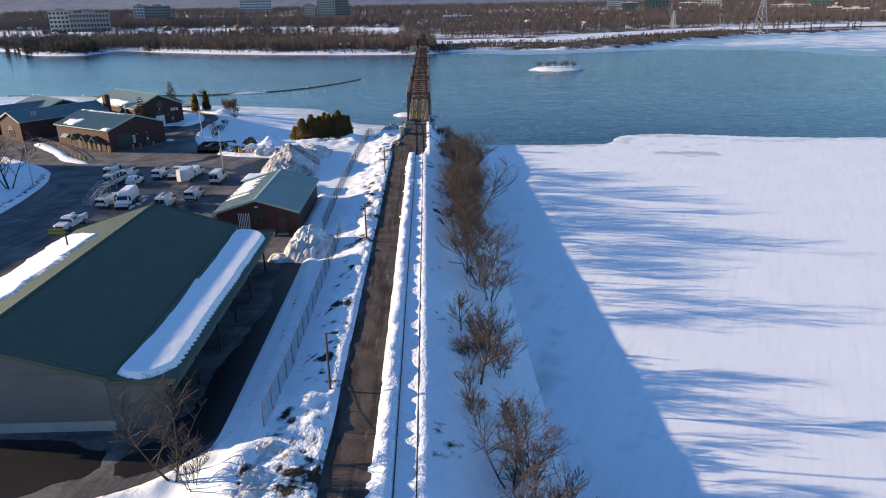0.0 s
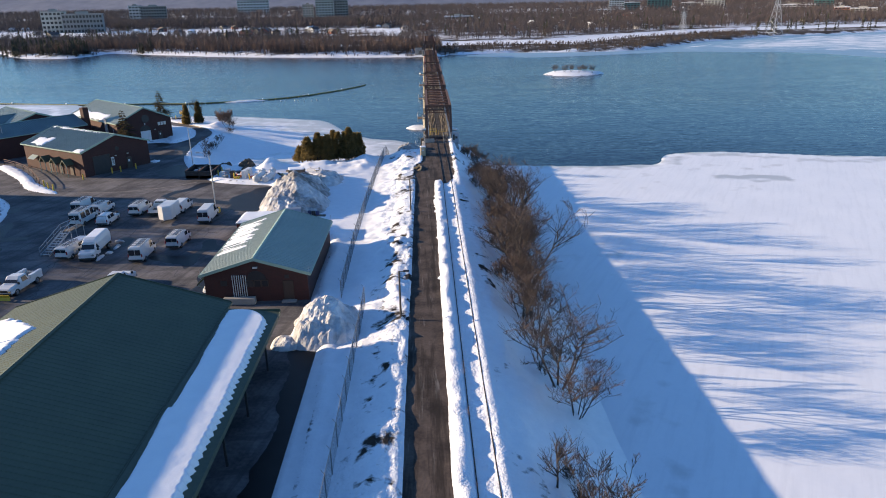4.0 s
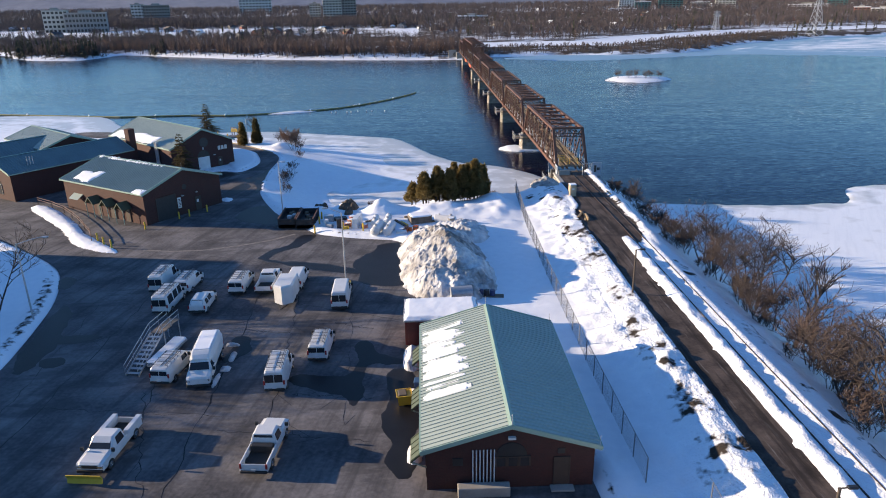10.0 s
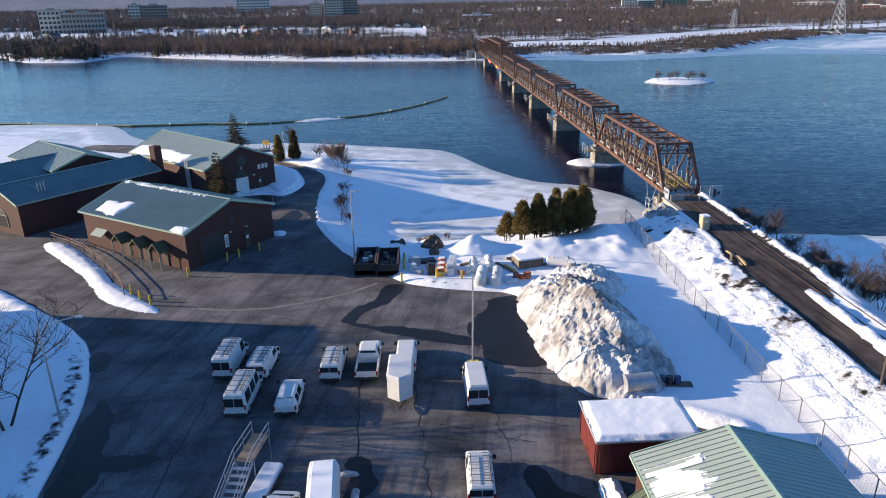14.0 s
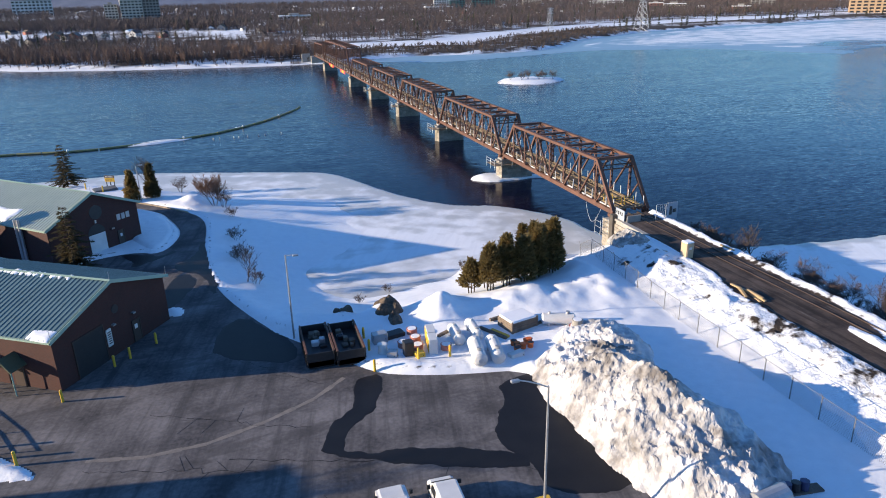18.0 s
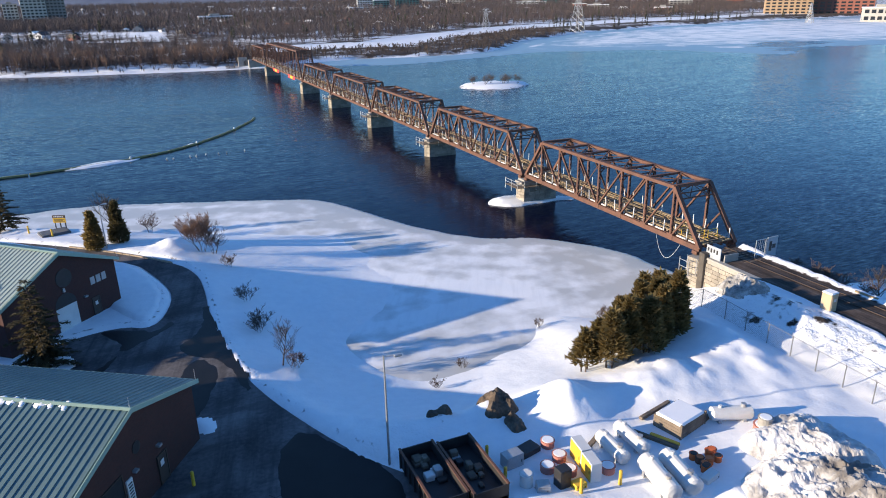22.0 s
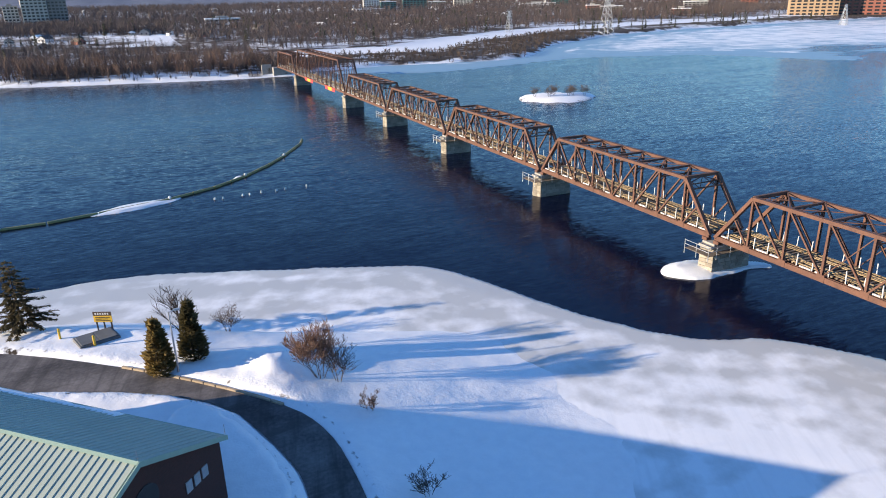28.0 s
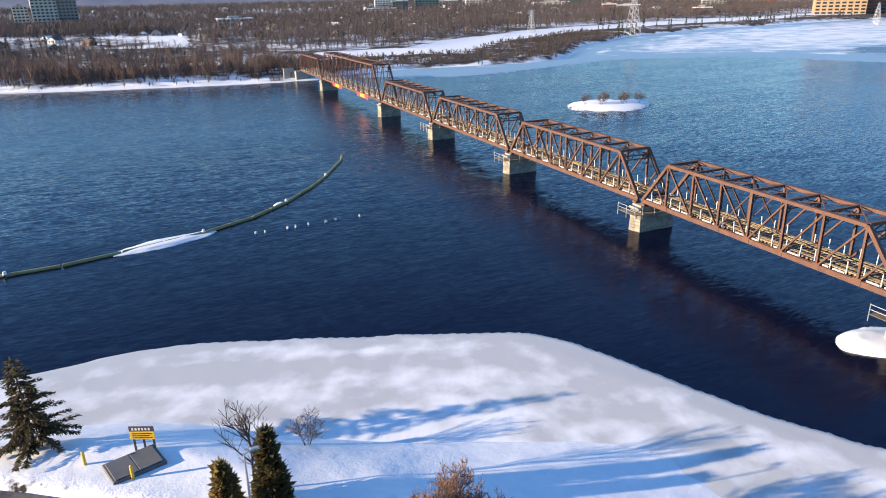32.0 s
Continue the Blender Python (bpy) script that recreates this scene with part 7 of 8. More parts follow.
# thin cracks across the lot
rnd = random.Random(77)
crack = Shape()
for x0, y0, x1, y1, wide in ((-66, 86, -60, 87, 0.1), (-60, 60, -59, 101, 0.1), (-54, 90, -50, 70, 0.08), (-46.5, 100, -45.5, 62, 0.12), (-42, 96, -40, 70, 0.08), (-60, 101, -30, 89, 0.07), (-56, 110, -36, 103, 0.07), (-59, 101, -44, 98, 0.06), (-40, 90, -33, 87, 0.07), (-39, 75, -32, 74, 0.06), (-52, 76, -47, 62, 0.08),
                             (-64, 95, -62, 66, 0.06), (-57, 92, -46, 91, 0.05), (-48, 88, -38, 86, 0.05), (-36, 98, -34, 70, 0.06), (-55, 84, -46, 83, 0.05), (-60, 74, -44, 72, 0.05), (-62, 118, -50, 112, 0.06), (-66, 112, -54, 108, 0.05), (-58, 128, -48, 118, 0.05), (-44, 70, -32, 68, 0.05), (-50, 104, -49, 92, 0.05), (-74, 112, -64, 104, 0.06)):
    p = Vector((x0, y0, 0.005))
    n = 26
    for i in range(n):
        q = Vector((x0 + (x1 - x0) * (i + 1) / n, y0 + (y1 - y0) * (i + 1) / n, 0.005)) + Vector((rnd.uniform(-0.25, 0.25), rnd.uniform(-0.25, 0.25), 0))
        crack.beam(p, q, rnd.uniform(0.3, 1.1) * wide, 0.004)
        if rnd.random() < 0.12:
            crack.beam(q, q + Vector((rnd.uniform(-2, 2), rnd.uniform(-2, 2), 0)), 0.03, 0.004)
        p = q
tagged(new("asphalt_cracks", crack.mesh("asphalt_cracks", WET)), "dark sealed cracks wandering over the asphalt", "cracks", kind="stuff")
# a pale salted wheel line swinging across the yard
SALT = mat("salt_line", (0.24, 0.21, 0.185), (0.13, 0.118, 0.11), rough=0.9, scale=0.8, fine=6)
arc = [(-66, 113.2), (-61.9, 112.3), (-57.6, 112.5), (-53.2, 114.0), (-49.2, 116.0), (-46.2, 118.6)]
line = Shape()
for (ax, ay), (bx, by) in zip(arc[:-1], arc[1:]):
    for k in range(5):
        t0, t1 = k / 5, (k + 1) / 5
        line.beam((ax + (bx - ax) * t0, ay + (by - ay) * t0, 0.004), (ax + (bx - ax) * t1, ay + (by - ay) * t1, 0.004), 0.34 + 0.08 * (k % 3), 0.004)
tagged(new("salt_line", line.mesh("salt_line", SALT)), "pale curved line of salt and grit on asphalt", "salt line", kind="stuff")
# kerb along the drive's bend
KERB = mat("kerb_stone", (0.4, 0.32, 0.23), (0.3, 0.24, 0.18), rough=0.9, scale=1.5, fine=9, random_amount=0.15)
kerb = thing("kerb", 0, 0, 0, 0, "tan concrete kerb along the bend of the drive", "kerb", kind="structure")
kerb_piece = Shape().block(-0.62, -0.14, -0.1, 0.62, 0.14, 0.17, 0.03).mesh("kerb_stone", KERB)
ring = [Vector((*p, 0)) for p in LOT]
for a, b in zip(ring[:-1], ring[1:]):
    if 178.5 < a.y < 191.5 and -74 < a.x < -58 and (a.y - 177) > 0 and a.x * 1.1 + a.y > 109.0:
        n = max(1, round((b - a).length / 1.27))
        for k in range(n):
            c = a.lerp(b, (k + 0.5) / n)
            again("kerb_stone", kerb_piece, kerb, pose(c.x, c.y, 0.0, 0, 0, math.degrees(math.atan2(b.y - a.y, b.x - a.x))))

# ---- trees ----
NEEDLE = mat("spruce_needles", (0.05, 0.05, 0.028), (0.11, 0.08, 0.038), rough=0.9, scale=1.2, fine=6, bump=0)
CEDAR = mat("cedar_foliage", (0.13, 0.105, 0.042), (0.29, 0.2, 0.078), rough=0.9, scale=0.9, fine=4, bump=0)
DARKCEDAR = mat("dark_cedar_foliage", (0.065, 0.06, 0.03), (0.12, 0.095, 0.042), rough=0.9, scale=0.9, fine=4, bump=0)
for foliage in (NEEDLE, CEDAR, DARKCEDAR):
    leafy(foliage, 0.5)
ORANGETWIG = mat("orange_brown_twigs", (0.24, 0.13, 0.085), (0.15, 0.09, 0.065), rough=0.95, scale=0.5, fine=4, bump=0)
REDTWIG = mat("reddish_twigs", (0.12, 0.078, 0.062), (0.07, 0.048, 0.04), rough=0.95, scale=0.5, fine=4, bump=0)


def bare_tree_shapes(seed, height, spread, stems, density, thin=1.0):
    """Trunks and limbs in one shape, the fine twigs in another."""
    r = random.Random(seed)
    wood, twigs = Shape(), Shape()

    def grow(p, d, length, rad, level):
        nonlocal wood
        steps = 3 if level < 2 else 2
        nodes = [p]
        for k in range(steps):
            d = (d + Vector((r.uniform(-1, 1), r.uniform(-1, 1), r.uniform(-0.5, 0.9))) * (0.16 if level == 0 else 0.24)).normalized()
            q = p + d * (length / steps)
            r0, r1 = rad * (1 - 0.28 * k), rad * (1 - 0.28 * (k + 1))
            (wood if level < 2 else twigs).rod(p, q, max(r0, 0.017 if level > 1 else 0.024), max(r1, 0.011), n=7 if level == 0 else (5 if level == 1 else 3))
            p = q
            nodes.append(p)
        if level >= 3:
            return
        count = [density[0], density[1], density[2]][level]
        for k in range(count):
            t = r.uniform(0.3 if level == 0 else 0.15, 1.0)
            i = min(int(t * steps), steps - 1)
            base = nodes[i].lerp(nodes[i + 1], t * steps - i)
            a = r.uniform(0, 2 * math.pi)
            out = Vector((math.cos(a), math.sin(a), 0))
            side = (d * r.uniform(0.35, 0.8) + out * spread * r.uniform(0.6, 1.1) + Vector((0, 0, 0.25))).normalized()
            grow(base, side, length * r.uniform(0.45, 0.75) * (1.15 - 0.5 * t), rad * (0.5 if level == 0 else 0.5) * thin, level + 1)

    stems_out = []
    for k in range(stems):
        wood = Shape()
        stems_out.append(wood)
        a = 2 * math.pi * k / stems + r.uniform(-0.5, 0.5)
        lean = 0.12 if stems == 1 else 0.32
        d = Vector((math.cos(a) * lean, math.sin(a) * lean, 1)).normalized()
        grow(Vector((math.cos(a) * 0.25 * (stems > 1), math.sin(a) * 0.25 * (stems > 1), -0.3)), d, height * r.uniform(0.75, 0.95), height * 0.027 / (1 + 0.25 * stems), 0)
    return stems_out, twigs


def bare_tree(seed, height, spread, stems, density, label, twig=None, bark=None):
    t = thing("bare_tree", 0, 0, 0, 0, label, "tree", "bare bank trees")
    wood, twigs = bare_tree_shapes(seed, height, spread, stems, density)
    for stem in wood:
        part("trunk", stem, bark or BARK, t)
    part("crown", twigs.mesh("crown", twig or TWIG, solid=False), twig or TWIG, t)
    return t


KINDS = [bare_tree(11, 8.0, 1.05, 4, (8, 5, 3), "leafless spreading tree with many stems on a snowy bank"),
         bare_tree(12, 7.5, 0.6, 1, (13, 6, 4), "leafless slender tree on a snowy bank"),
         bare_tree(13, 4.6, 1.0, 5, (7, 5, 4), "leafless brown shrub with many stems", REDTWIG),
         bare_tree(14, 7.8, 1.0, 3, (9, 5, 4), "leafless forked tree with a dense crown"),
         bare_tree(15, 4.0, 0.55, 4, (6, 5, 3), "thin leafless sapling clump in snow"),
         bare_tree(16, 2.2, 0.9, 5, (5, 5, 3), "low bare shrub poking from snow", REDTWIG),
         bare_tree(17, 4.4, 0.6, 6, (10, 8, 6), "dense upright reddish shrub without leaves in snow", ORANGETWIG)]
used = set()


def plant(kind, x, y, scale=1.0, rz=0.0, z=None):
    z = z_at(x, y) - 0.1 if z is None else z
    m = pose(x, y, z, 0, 0, rz)
    scale *= 1.2 if 3 < x < 12 else 1.0
    src = KINDS[kind]
    if kind not in used:
        used.add(kind)
        src.matrix_basis = m @ Matrix.Scale(scale, 4)
        return src
    t = copy_thing(src, m)
    t.matrix_basis = m @ Matrix.Scale(scale, 4)
    return t


rnd = random.Random(21)
for k, x, y, s in ((3, 7.5, 7.6, 0.62), (2, 9.2, 10.5, 0.75), (1, 5.6, 13.2, 0.35), (2, 8.5, 23.5, 0.72), (1, 6.4, 20.7, 0.66), (4, 7.9, 27.6, 0.9), (1, 5.2, 29.5, 0.45), (4, 5.4, 18.2, 0.6), (2, 8.8, 3.0, 0.8), (2, 11.5, 2.0, 0.7), (4, 10.2, 5.2, 0.9), (2, 13.0, 4.2, 0.6),
                   (0, 8.2, 44.5, 0.82), (4, 7.0, 48.0, 1.0), (2, 9.0, 40.5, 0.9), (3, 8.0, 54.5, 0.6), (2, 8.4, 58.0, 0.9), (0, 8.6, 66.8, 1.02), (2, 8.0, 63.0, 1.0), (3, 8.3, 71.5, 0.8), (2, 8.5, 75.0, 1.1), (2, 8.2, 79.0, 1.1), (1, 8.9, 83.6, 0.95),
                   (2, 8.6, 87.5, 1.0), (3, 9.4, 92.8, 0.98), (0, 10.0, 96.4, 0.9), (2, 8.5, 100.5, 0.9), (1, 9.2, 104.0, 0.7), (3, 9.7, 108.8, 0.75), (2, 8.8, 113.0, 0.75), (2, 9.0, 118.0, 0.6), (2, 8.4, 123.0, 0.6), (2, 8.0, 128.0, 0.5), (1, 7.8, 131.5, 0.5), (2, 7.2, 132.6, 0.5), (5, 7.2, 136.0, 0.9), (5, 6.6, 142.0, 0.8)):
    plant(k, x, y, s, rnd.uniform(0, 360))
for k in range(5):
    plant((0, 3, 2, 2)[k % 4], rnd.uniform(7.2, 10.2), 60 + 11.5 * k + rnd.uniform(-1.5, 1.5), rnd.uniform(0.6, 0.85), rnd.uniform(0, 360))
for k in range(64):
    y = rnd.uniform(2, 143) if k % 3 else rnd.uniform(50, 135)
    plant(4 if k % 3 == 0 and y < 110 else 5, rnd.uniform(5.4, 9.8), y, rnd.uniform(0.45, 1.0), rnd.uniform(0, 360))
for x, y, s, k in ((-57.2, 180.6, 0.95, 6), (-55.8, 179.6, 0.7, 2), (-54.6, 174.2, 0.8, 5), (-54.2, 162.6, 0.9, 5), (-53.7, 156.3, 0.9, 5), (-53.4, 146.7, 0.5, 1), (-52.4, 146.0, 0.9, 5), (-54.2, 155.0, 0.8, 5), (-63.4, 196.5, 0.6, 2), (-37, 142, 0.5, 5), (-26, 146, 0.5, 5), (-41, 139, 0.5, 5), (-19, 144, 0.8, 5), (-15, 146, 0.7, 5), (-68.2, 190.5, 0.75, 1)):
    plant(k, x, y, s, rnd.uniform(0, 360), z=max(z_at(x, y), WATER_Z + 0.15) - 0.05)
plant(0, -73.6, 91.3, 1.15, 40)
plant(3, -15.2, 7.8, 0.8, 80)
plant(4, -13.6, 6.5, 0.7, 10)
for x, y in ((62, 341), (66, 338), (70, 341), (76, 338), (79, 335), (73, 336)):
    plant(2, x, y, 0.75, rnd.uniform(0, 360))
# unseen tree row west of the yard, added to cast broken shade on it
for k in range(13):
    plant(3 if k % 3 else 0, -97 - rnd.uniform(0, 2), 34 + 6.0 * k + rnd.uniform(-1, 1), rnd.uniform(1.3, 1.75), rnd.uniform(0, 360))
for k in range(7):
    if k not in used:
        bpy.data.objects.remove(KINDS[k])


def conifer(x, y, height, base_r, seed, label, droop=0.35):
    """A spruce: whorls of drooping boughs, each clad in short sprays."""
    r = random.Random(seed)
    t = thing("spruce", x, y, max(z_at(x, y), 0.0) - 0.1, 0, label, "tree", "evergreens")
    wood, leaf = Shape().rod((0, 0, -0.2), (0, 0, height * 0.95), 0.02 * height, 0.02, n=8), Shape()
    levels = int(height * 1.7)
    for k in range(levels):
        f = (k + 0.5) / levels
        z = height * (0.07 + 0.91 * f)
        rad = base_r * (1 - f) ** 0.85 * r.uniform(0.85, 1.12)
        n = max(4, int(10 * (1 - 0.6 * f)))
        for j in range(n):
            a = 2 * math.pi * (j + r.random()) / n + k
            ln = rad * r.uniform(0.5, 1.25) + 0.12
            out = Vector((math.cos(a), math.sin(a), -droop * (1 - f) + 0.2)).normalized()
            p = Vector((0, 0, z + r.uniform(-0.12, 0.12)))
            q = p + out * ln
            wood.rod(p, q, 0.025, 0.008, n=3)
            side = Vector((-out.y, out.x, 0)).normalized()
            m = max(3, int(ln * 10))
            for i in range(m):
                u = (i + r.random()) / m
                c = p.lerp(q, 0.15 + 0.85 * u) + Vector((0, 0, -0.25 * u * u))
                s = 0.5 * (1.15 - 0.5 * u) * min(1.0, 0.5 + base_r / 4)
                for w in (-1, 0, 1):
                    tip = c + (out * 0.7 + side * w * r.uniform(0.5, 1.1) + Vector((0, 0, r.uniform(-0.5, 0.1)))) * s
                    wide = (side + Vector((r.uniform(-0.6, 0.6), r.uniform(-0.6, 0.6), r.uniform(-0.8, 0.8)))).normalized() * s * 0.22
                    mid = c.lerp(tip, 0.5)
                    leaf.add([c, mid + wide, tip, mid - wide], [(0, 1, 2, 3)])
    part("trunk", wood, BARK, t)
    part("needles", leaf.mesh("needles", NEEDLE, solid=False), NEEDLE, t, "dark drooping needle sprays")
    return t


def cedar(x, y, height, base_r, seed, label, material=CEDAR, skirt=0.12, stems=3, taper=0.85):
    """A bushy cedar: a few thin stems and a rounded mass of upright fan sprays."""
    r = random.Random(seed)
    t = thing("cedar", x, y, max(z_at(x, y), -1.2) - 0.1, 0, label, "tree", "evergreens")
    for k in range(stems):
        a = 2 * math.pi * k / stems + r.random()
        foot = Vector((math.cos(a) * 0.35, math.sin(a) * 0.35, -0.3))
        part("trunk", Shape().rod(foot, (math.cos(a) * base_r * 0.3, math.sin(a) * base_r * 0.3, height * 0.8), 0.085, 0.02, n=6), BARK, t)
    leaf = Shape()
    lobes = [(r.uniform(0, 6.28), r.uniform(0.1, 0.95), r.uniform(0.05, 0.3)) for k in range(14)]
    gaps = [(r.uniform(0, 6.28), r.uniform(0.05, 0.9)) for k in range(6)]
    for k in range(int(270 * height * base_r)):
        f = r.random() ** 0.95
        a = r.uniform(0, 2 * math.pi)
        if any(math.cos(a - ga) > 0.86 and abs(f - gf) < 0.06 for ga, gf in gaps) and r.random() < 0.75:
            continue
        rad = base_r * (1 - f) ** taper * min(1, 0.75 + 2.2 * f)
        for la, lf, amount in lobes:
            rad *= 1 + amount * math.exp(-((f - lf) / 0.09) ** 2) * max(0, math.cos(a - la)) ** 3 - 0.03
        rad *= r.random() ** 0.33
        z = height * (skirt + (1 - skirt) * f)
        c = Vector((math.cos(a) * rad, math.sin(a) * rad, z))
        out = Vector((math.cos(a), math.sin(a), r.uniform(0.1, 1.5))).normalized()
        side = Vector((-math.sin(a), math.cos(a), r.uniform(-0.4, 0.4)))
        s = r.uniform(0.18, 0.55) * (1.5 if r.random() < 0.08 else 1)
        for w in (-0.5, 0.5):
            tip = c + (out + side * w * r.uniform(0.4, 1.4)) * s
            wide = (side + out.cross(side) * r.uniform(-1, 1)).normalized() * s * 0.2
            mid = c.lerp(tip, 0.6)
            leaf.add([c, mid + wide, tip, mid - wide], [(0, 1, 2, 3)])
    part("foliage", leaf.mesh("foliage", material, solid=False), material, t, "dense scaly sprays")
    return t


conifer(-83.2, 203.4, 8.2, 3.1, 1, "tall dark spruce on the snowy point", 0.3)
cedar(-70.3, 187.4, 5.3, 1.85, 2, "narrow olive cedar beside the drive", skirt=0.02, taper=0.9)
cedar(-67.3, 188.8, 5.7, 1.95, 3, "narrow dark cedar beside the drive", material=DARKCEDAR, skirt=0.02, taper=1.0)
conifer(-73.4, 153.8, 9.2, 3.2, 4, "dark spruce before a brick hall", 0.35)
for k, (x, y, h) in enumerate(((-29.2, 134.2, 4.6), (-27.4, 133.0, 5.9), (-27.0, 135.2, 5.6), (-25.3, 133.4, 6.8), (-24.6, 135.6, 6.4), (-23.2, 133.2, 7.2), (-22.4, 135.8, 7.0), (-21.2, 134.0, 7.4), (-20.0, 136.2, 7.5), (-19.0, 134.6, 7.0), (-18.2, 137.2, 7.3), (-17.4, 138.9, 6.6), (-19.8, 138.2, 6.8))):
    cedar(x, y - 1.2, h * (0.84 + 0.1 * math.sin(2.3 * k)), 1.75 + 0.3 * math.sin(1.7 * k), 40 + k, "olive-green cedar in a dense clump on the snow", skirt=0.24 if k < 4 else 0.1, taper=0.62)


# ---- far bank: woods, houses, towers ----
def blade_tree(r, h, spread, count, width):
    """A leafless far tree of thin crossed blades: verts and quads."""
    v, q = [], []

    def blade(p, e, w):
        d = e - p
        s = d.cross(Vector((r.uniform(-1, 1), r.uniform(-1, 1), 0.2)))
        s = s.normalized() * w
        k = len(v)
        v.extend([p - s, p + s, e + s * 0.25, e - s * 0.25])
        q.append((k, k + 1, k + 2, k + 3))
    blade(Vector((0, 0, -0.5)), Vector((r.uniform(-0.04, 0.04) * h, r.uniform(-0.04, 0.04) * h, h * 0.8)), width * 1.7)
    for i in range(count):
        z = h * r.uniform(0.12, 0.75)
        a = r.uniform(0, 2 * math.pi)
        ln = h * r.uniform(0.18, 0.42)
        e = Vector((math.cos(a) * ln * spread, math.sin(a) * ln * spread, z + ln * r.uniform(0.6, 1.0)))
        blade(Vector((0, 0, z * r.uniform(0.6, 1.0))), e, width * r.uniform(0.6, 1.2))
    return np.array([tuple(p) for p in v]), np.array(q)


def scatter(name, templates, xs, ys, zs, scales, seed, material, label, category):
    r = np.random.RandomState(seed)
    V, Q, off = [], [], 0
    pick = r.randint(0, len(templates), len(xs))
    turn = r.uniform(0, 2 * math.pi, len(xs))
    for i in range(len(xs)):
        v, q = templates[pick[i]]
        c, s = math.cos(turn[i]) * scales[i], math.sin(turn[i]) * scales[i]
        w = np.empty_like(v)
        w[:, 0] = v[:, 0] * c - v[:, 1] * s + xs[i]
        w[:, 1] = v[:, 0] * s + v[:, 1] * c + ys[i]
        w[:, 2] = v[:, 2] * scales[i] + zs[i]
        V.append(w)
        Q.append(q + off)
        off += len(v)
    V, Q = np.concatenate(V), np.concatenate(Q)
    me = bpy.data.meshes.new(name)
    me.vertices.add(len(V))
    me.vertices.foreach_set("co", V.ravel())
    me.loops.add(Q.size)
    me.loops.foreach_set("vertex_index", Q.ravel())
    me.polygons.add(len(Q))
    me.polygons.foreach_set("loop_start", np.arange(0, Q.size, 4))
    me.polygons.foreach_set("loop_total", np.full(len(Q), 4))
    me.update(calc_edges=True)
    me.materials.append(material)
    return tagged(new(name, me), label, category, kind="stuff")


def wood_mat(name, a, b, c):
    """Each tree of a wood takes its own tone."""
    m = mat(name, a, b, rough=0.95, scale=0.03, fine=0.4, bump=0)
    n, l = m.node_tree.nodes, m.node_tree.links
    bsdf, geo, tex, rng, mix = n["Principled BSDF"], n.new("ShaderNodeNewGeometry"), n.new("ShaderNodeTexNoise"), n.new("ShaderNodeMapRange"), n.new("ShaderNodeMix")
    tex.inputs["Scale"].default_value = 0.1
    l.new(geo.outputs["Position"], tex.inputs["Vector"])
    rng.inputs[1].default_value, rng.inputs[2].default_value = 0.56, 0.68
    l.new(tex.outputs[0], rng.inputs[0])
    mix.data_type = "RGBA"
    l.new(bsdf.inputs["Base Color"].links[0].from_socket, mix.inputs[6])
    mix.inputs[7].default_value = (*c, 1)
    l.new(rng.outputs[0], mix.inputs[0])
    l.new(mix.outputs[2], bsdf.inputs["Base Color"])
    return m


WOOD = wood_mat("far_wood", (0.1, 0.08, 0.08), (0.05, 0.042, 0.044), (0.17, 0.115, 0.09))
RUSTWOOD = wood_mat("far_rust_wood", (0.2, 0.12, 0.085), (0.12, 0.08, 0.065), (0.26, 0.15, 0.1))
BRUSHWOOD = wood_mat("far_brush", (0.095, 0.072, 0.062), (0.05, 0.04, 0.037), (0.15, 0.1, 0.07))
FARGREEN = wood_mat("far_conifer", (0.06, 0.06, 0.036), (0.035, 0.042, 0.03), (0.1, 0.08, 0.04))
rr = random.Random(31)
tall = [blade_tree(rr, 10.0, 0.65, 44, 0.06) for k in range(7)]
distant = [blade_tree(rr, 10.0, 0.7, 17, 0.13) for k in range(6)]
bush = [blade_tree(rr, 4.0, 0.9, 22, 0.12) for k in range(6)]
ever = []
for k in range(4):
    vs, qs = [], []
    for i in range(60):
        z = 8 * rr.random() ** 1.3
        a = rr.uniform(0, 6.28)
        ln = (8.4 - z) * 0.27 * rr.uniform(0.6, 1.1)
        p, e = Vector((0, 0, z + 0.4)), Vector((math.cos(a) * ln, math.sin(a) * ln, z - 0.3))
        s = Vector((-math.sin(a), math.cos(a), 0)) * 0.5
        vs += [tuple(p), tuple(p.lerp(e, 0.6) + s), tuple(e), tuple(p.lerp(e, 0.6) - s)]
        qs.append((4 * i, 4 * i + 1, 4 * i + 2, 4 * i + 3))
    ever.append((np.array(vs), np.array(qs)))


def spots(n, x0, x1, y0, y1, near, far, seed, clear=0.0):
    r = np.random.RandomState(seed)
    x, y = r.uniform(x0, x1, n), r.uniform(y0, y1, n)
    z, _, f, _ = land_height(x[None], y[None])
    z, f = z[0], f[0]
    lot = fbm(x[None], y[None], 70, 3, 55)[0]
    keep = (f > near) & (f < far) & (lot > clear - 0.25 + 0.3 * (r.rand(n) - 0.5))
    # a cleared way and open snow behind the river wood
    keep &= ~((f > 230) & (f < 400) & (x < -30)) & ~((f > 62) & (f < 108) & (x > 0)) & ~((f > 72) & (f < 88) & (x < 0))
    return x[keep], y[keep], z[keep], r


